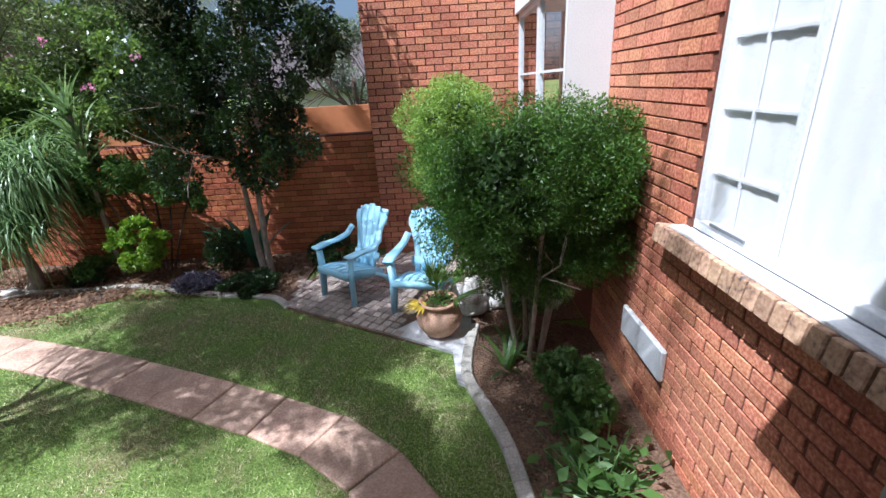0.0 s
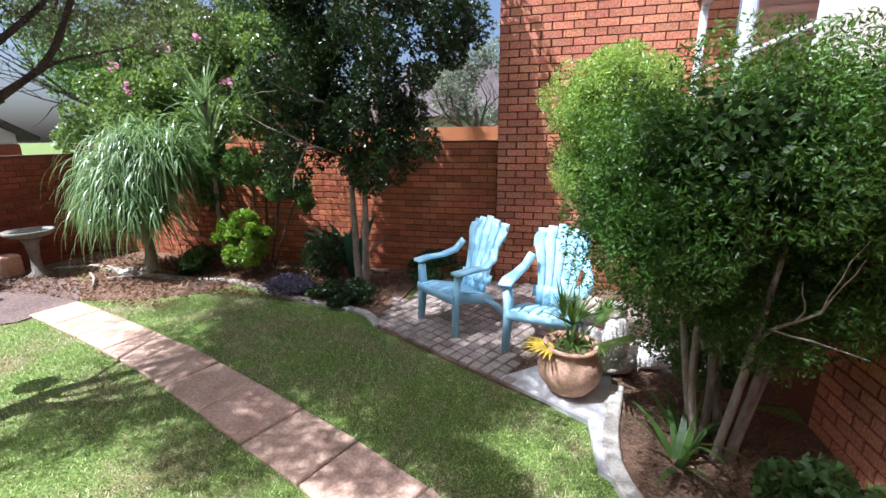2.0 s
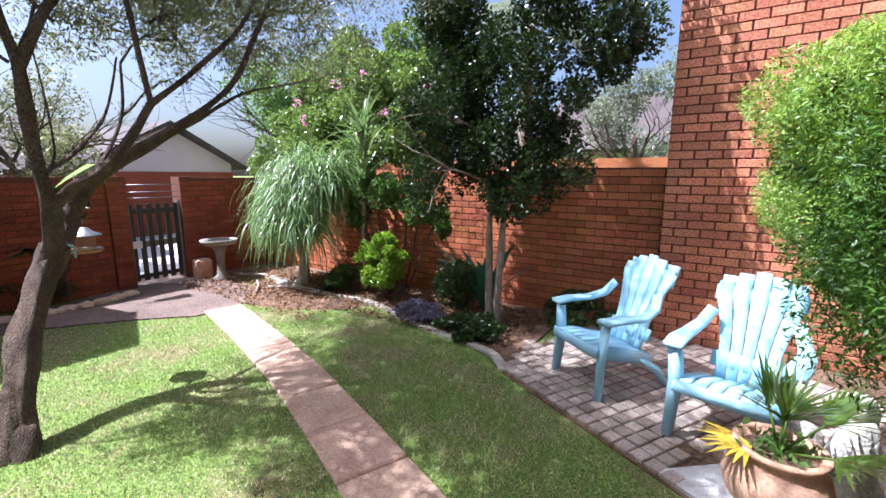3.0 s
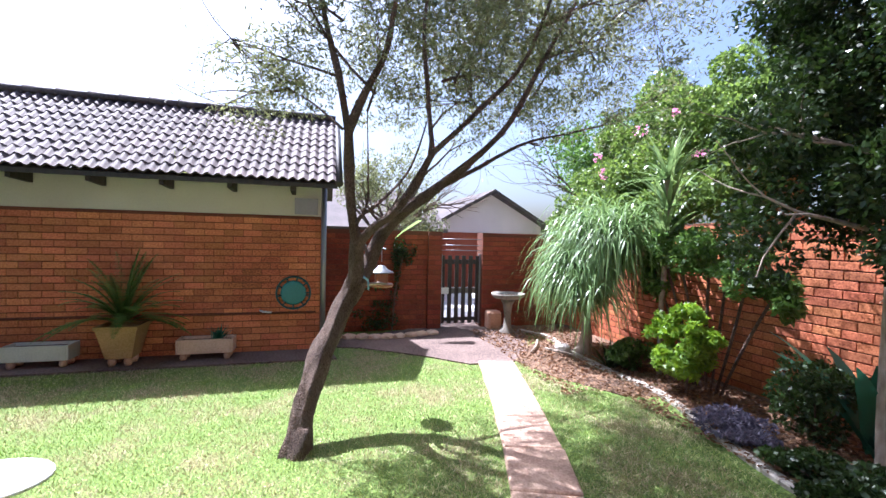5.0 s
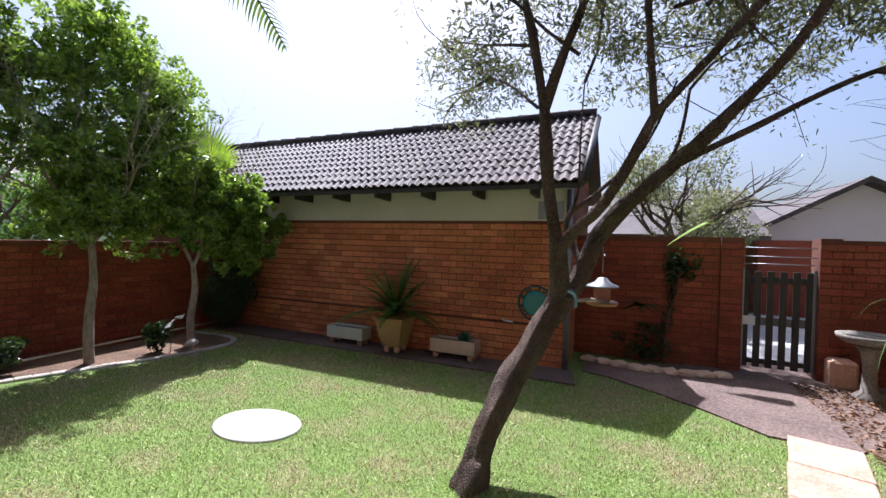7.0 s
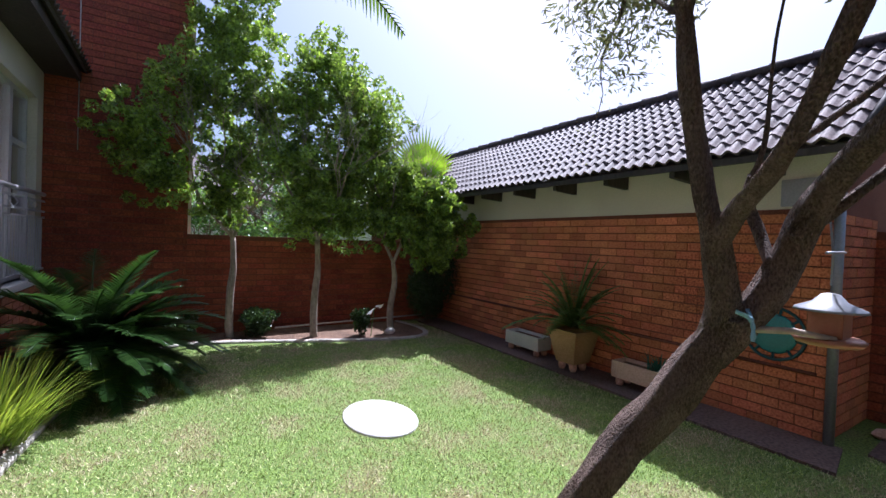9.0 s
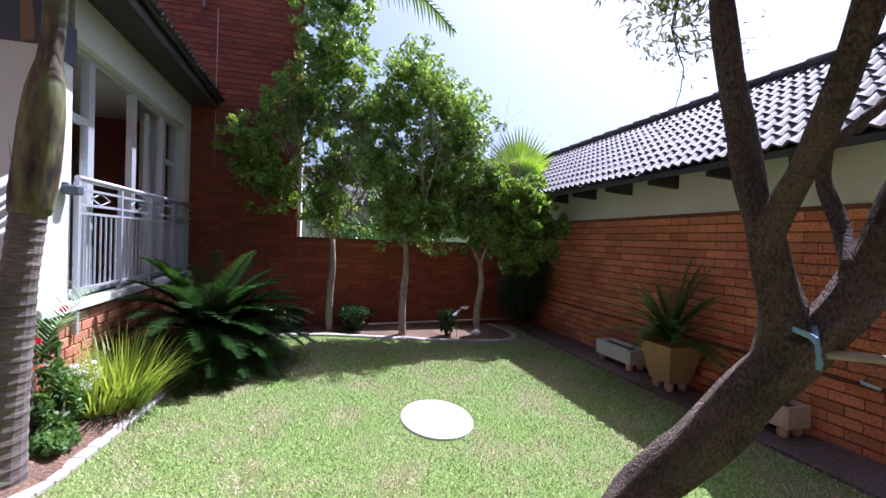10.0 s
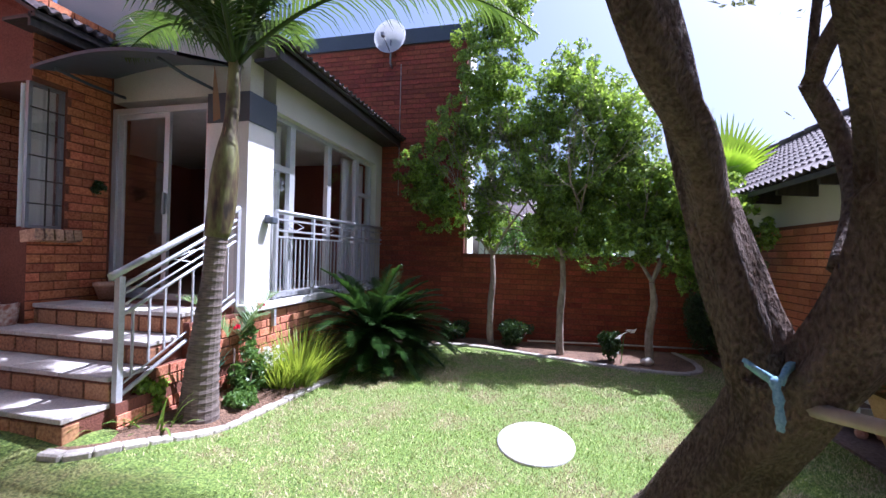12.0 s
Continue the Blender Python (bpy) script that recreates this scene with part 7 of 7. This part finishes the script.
# grey drooping conifer-like tree behind the wall, by the dark tree
wp = thing("weeping_palm", "grey drooping palm fronds beyond the wall", "palm", -3.6, 8.0)
part("trunk", tube(bmesh.new(), [(0, 0, -0.03), (0, 0, 4.2)], [0.14, 0.12], 10), BARK_PALE, wp)
rng = np.random.default_rng(221)
ps = []
for k in range(16):
    a = k * 2.4
    e = rng.uniform(0.0, 0.9)
    rib, v, f = frond_mesh(rng, (0, 0, 4.2), (math.cos(a) * math.cos(e), math.sin(a) * math.cos(e), math.sin(e)), 1.9, 2.2, 46, 0.5, 0.02, 0.0, 0.15, 2.0)
    ps.append((v, f))
part_np("frond", *join_np(ps), L_GREY, wp)

# satellite dish on the tall wall
ds = thing("satellite_dish", "white satellite dish on a bracket below the parapet", "satellite dish", -1.45, -4.1, 5.0)
bm = bmesh.new()
rings = []
for i in range(6):
    r = 0.29 * i / 5
    rings.append([bm.verts.new((r * math.cos(2 * math.pi * k / 24), r * 0.0 + 0.06 * (i / 5) ** 2, 0.14 + r * math.sin(2 * math.pi * k / 24))) for k in range(24)] if i else [bm.verts.new((0, 0, 0.14))])
for k in range(24):
    bm.faces.new((rings[0][0], rings[1][k], rings[1][(k + 1) % 24]))
for a, b in zip(rings[1:], rings[2:]):
    for k in range(24):
        bm.faces.new((a[k], b[k], b[(k + 1) % 24], a[(k + 1) % 24])).smooth = True
bmesh.ops.solidify(bm, geom=list(bm.faces), thickness=0.01)
part("dish", bm, WHITE, ds)
part("bracket", tube(bmesh.new(), [(0, -0.1, -0.35), (0, 0.0, -0.3), (0, 0.0, 0.1)], 0.018, 6), DULLMETAL, ds)
part("arm", tube(bmesh.new(), [(0, 0.02, -0.12), (0, 0.35, 0.0)], 0.01, 5), DULLMETAL, ds)
part("receiver", bevel(boxes((-0.03, 0.32, -0.02, 0.03, 0.4, 0.05)), 0.008), DULLMETAL, ds)
part("wall_cable", tube(bmesh.new(), [(-1.62, -4.185, 4.7), (-1.62, -4.185, 2.4)], 0.006, 4), CONC, None, "thin cable down the brick wall", "structure")

# things at the door
lamp = thing("wall_lamp", "small dark wall spotlight on the white column", "lamp", -1.36, -1.05, 1.72)
part("body", bevel(boxes((-0.05, -0.05, -0.04, 0.05, 0.05, 0.03)), 0.01), GREYPAINT, lamp)
part("mount", boxes((0.03, -0.02, -0.03, 0.06, 0.02, 0.05)), GREYPAINT, lamp)
pt = thing("clay_pot", "small terracotta pot on the step", "plant pot", 0.2, -0.6, SLAB_Z)
part("pot", lathe(bmesh.new(), [(0.07, 0.0), (0.11, 0.13), (0.12, 0.13), (0.12, 0.17), (0.1, 0.17), (0.09, 0.13)], 20), TERRA, pt)
wb = thing("wall_basket", "small dark wall basket plant beside the door", "plant", 0.38, -0.62, 2.0)
foliage_local("leaves", wb, L_DARK, [((0, 0.02, 0), (0.12, 0.04, 0.08))], 250, 0.05, 0.03, 231)
bp = thing("barrel_planter", "weathered brick-coloured barrel planter on the steps", "plant pot", 0.62, 0.1, 0.55)
part("pot", lathe(bmesh.new(), [(0.14, 0.0), (0.19, 0.2), (0.2, 0.33), (0.17, 0.33), (0.16, 0.28)], 20), surface("flaked_paint", (0.36, 0.12, 0.07), (0.7, 0.6, 0.5), 14, 30), bp)

# grass blades over the lawn
def in_poly(px, py, poly):
    inside = np.zeros(len(px), dtype=bool)
    j = len(poly) - 1
    for i in range(len(poly)):
        xi, yi, xj, yj = *poly[i], *poly[j]
        hit_ = ((yi > py) != (yj > py)) & (px < (xj - xi) * (py - yi) / (yj - yi + 1e-12) + xi)
        inside ^= hit_
        j = i
    return inside


def grass():
    rng = np.random.default_rng(241)
    lawn = [(-6.36, -4.1), (-6.1, -4.1), (-6.12, -3.2), (-5.75, -2.8), (-4.3, -3.12), (-2.75, -3.52), (-2.1, -2.6), (-1.7, -0.3), (-1.70, 0.25), (-1.58, 0.68), (-1.38, 0.95), (-1.3, 1.1), (0.0, 1.0), (0.25, 1.5), (0.0, 2.3), (-0.1, 2.9), (-0.7, 3.25), (-2.1, 4.02), (-3.1, 4.42), (-4.3, 4.55), (-5.0, 4.12), (-5.8, 3.95), (-5.8, 3.32), (-6.22, 2.88), (-6.5, 2.53), (-6.86, 2.03), (-6.95, 1.76), (-6.36, 1.74)]
    n = 420000
    x, y = rng.uniform(-7.0, 0.3, n), rng.uniform(-4.1, 4.8, n)
    keep = in_poly(x, y, lawn)
    line = np.array([(p.x, p.y) for p in resample(spline([(a, b, 0) for a, b in PATHLINE], 6), 0.1)])
    x, y = x[keep], y[keep]
    ok = np.ones(len(x), dtype=bool)
    for q in line:
        ok &= (x - q[0]) ** 2 + (y - q[1]) ** 2 > 0.205 ** 2
    ok &= ((x + 4.09) / 0.285) ** 2 + ((y + 0.47) / 0.375) ** 2 > 1.0
    ok &= (((x + 1.7) * 0.9 + (y - 0.95) * 0.44) / 0.9) ** 2 + (((y - 0.95) * 0.9 - (x + 1.7) * 0.44) / 0.28) ** 2 > rng.uniform(0.3, 1.4, len(x))
    x, y = x[ok], y[ok]
    n = len(x)
    z = 0.22 * np.exp(-(((x + 0.7) / 1.2) ** 2 + ((y - 0.65) / 0.5) ** 2)) - 0.004
    a = rng.uniform(0, 2 * math.pi, n)
    h = rng.uniform(0.008, 0.03, n)
    w = rng.uniform(0.0022, 0.0042, n)
    t = rng.normal(0, 0.014, (n, 2))
    dx, dy = np.cos(a) * w, np.sin(a) * w
    v = np.stack([np.c_[x - dx, y - dy, z], np.c_[x + dx, y + dy, z], np.c_[x + t[:, 0], y + t[:, 1], z + h]], 1).reshape(-1, 3)
    part_np("grass", v, np.arange(3 * n).reshape(-1, 3), GRASSBLADE, None, "short lawn grass blades", "stuff")


GRASSBLADE, bn_, bl_, bb_ = node_mat("grass_blade")
bg_ = bn_.new("ShaderNodeNewGeometry")
bt_ = bn_.new("ShaderNodeTexNoise")
bt_.inputs["Scale"].default_value, bt_.inputs["Detail"].default_value, bt_.inputs["Roughness"].default_value = 1.7, 6, 0.7
bl_.new(bg_.outputs["Position"], bt_.inputs[0])
br1 = ramp(bn_, [(0.0, (0.13, 0.24, 0.03)), (0.7, (0.38, 0.54, 0.09)), (1.0, (0.72, 0.72, 0.36))])
br2 = ramp(bn_, [(0.0, (0.30, 0.23, 0.13)), (1.0, (0.72, 0.6, 0.42))])
brm = ramp(bn_, [(0.40, (0.05, 0.05, 0.05)), (0.57, (0.95, 0.95, 0.95))])
bmx_ = bn_.new("ShaderNodeMix")
bmx_.data_type = "RGBA"
bl_.new(bg_.outputs["Random Per Island"], br1.inputs[0]), bl_.new(bg_.outputs["Random Per Island"], br2.inputs[0]), bl_.new(bt_.outputs[0], brm.inputs[0])
bl_.new(brm.outputs[0], bmx_.inputs[0]), bl_.new(br1.outputs[0], bmx_.inputs[6]), bl_.new(br2.outputs[0], bmx_.inputs[7])
bl_.new(bmx_.outputs[2], bb_.inputs["Base Color"])
bb_.inputs["Roughness"].default_value = 0.7
grass()

# ---------------------------------------------------------------- bricks of all walls, last
def lay_bricks():
    cache = {}
    rnd = random.Random(12)
    for wall, origin, u, length, z0, z1, near_from, holes, shade, single in BRICK_JOBS:
        u = Vector(u)
        out = u.cross(Vector((0, 0, 1)))
        o = Vector(origin)
        rest = bmesh.new()
        count = 0
        m3 = Matrix((u, out, Vector((0, 0, 1)))).transposed().to_4x4()
        if m3.determinant() < 0:
            m3 = Matrix((u, out, Vector((0, 0, 1)))).transposed().to_4x4()
        rows = int((z1 - z0 + 0.005) / 0.085)
        perp = 0.002 if shade else 0.004
        todo = []
        for r in range(rows):
            zc = z0 + r * 0.085 + 0.0375 + 0.005
            s = -0.116 if r % 2 else 0.0
            while s < length - 0.01:
                a, b = max(s, 0.0) + perp, min(s + 0.222, length) - perp
                s += 0.232 if not shade else 0.2255
                if b - a < 0.03:
                    continue
                for h in holes:
                    if zc + 0.037 > h[2] and zc - 0.037 < h[3]:
                        if a >= h[0] - 0.01 and b <= h[1] + 0.01:
                            a = b
                        elif a < h[0] < b:
                            b = h[0]
                        elif a < h[1] < b:
                            a = h[1]
                if b - a < 0.03:
                    continue
                todo.append((a, b, zc))
        todo.sort(key=lambda q: abs((q[0] + q[1]) / 2 - near_from) if near_from else (abs(q[2] - 1.0) + 0.3 * q[0]))
        for a, b, zc in todo:
            w = round(b - a, 3)
            p = o + u * ((a + b) / 2) + Vector((0, 0, zc)) + out * rnd.uniform(-0.001, 0.0015)
            m = Matrix.Translation(p) @ m3
            if count < single:
                key = (w, shade)
                if key not in cache:
                    bm = bmesh.new()
                    t, c = 0.010, 0.003
                    ring0 = [(-w / 2, 0, -0.036), (w / 2, 0, -0.036), (w / 2, 0, 0.036), (-w / 2, 0, 0.036)]
                    ring1 = [(-w / 2, t - c, -0.036), (w / 2, t - c, -0.036), (w / 2, t - c, 0.036), (-w / 2, t - c, 0.036)]
                    ring2 = [(-w / 2 + c, t, -0.033), (w / 2 - c, t, -0.033), (w / 2 - c, t, 0.033), (-w / 2 + c, t, 0.033)]
                    R = [[bm.verts.new(q) for q in rr] for rr in (ring0, ring1, ring2)]
                    for A, B in zip(R, R[1:]):
                        for k in range(4):
                            bm.faces.new((A[k], A[(k + 1) % 4], B[(k + 1) % 4], B[k]))
                    bm.faces.new(R[2])
                    bmesh.ops.recalc_face_normals(bm, faces=bm.faces)
                    me = bpy.data.meshes.new("brick")
                    bm.to_mesh(me), bm.free()
                    me.materials.append(BRICK_SETS[shade][0])
                    cache[key] = me
                ob = new("brick", cache[key])
                ob.parent = wall
                ob.matrix_basis = m
                count += 1
            else:
                box(rest, -w / 2, 0, -0.036, w / 2, 0.010, 0.036, m)
        if len(rest.verts):
            part("bricks_far", rest, BRICK_SETS[shade][1], wall, kind="stuff")
        else:
            rest.free()


lay_bricks()
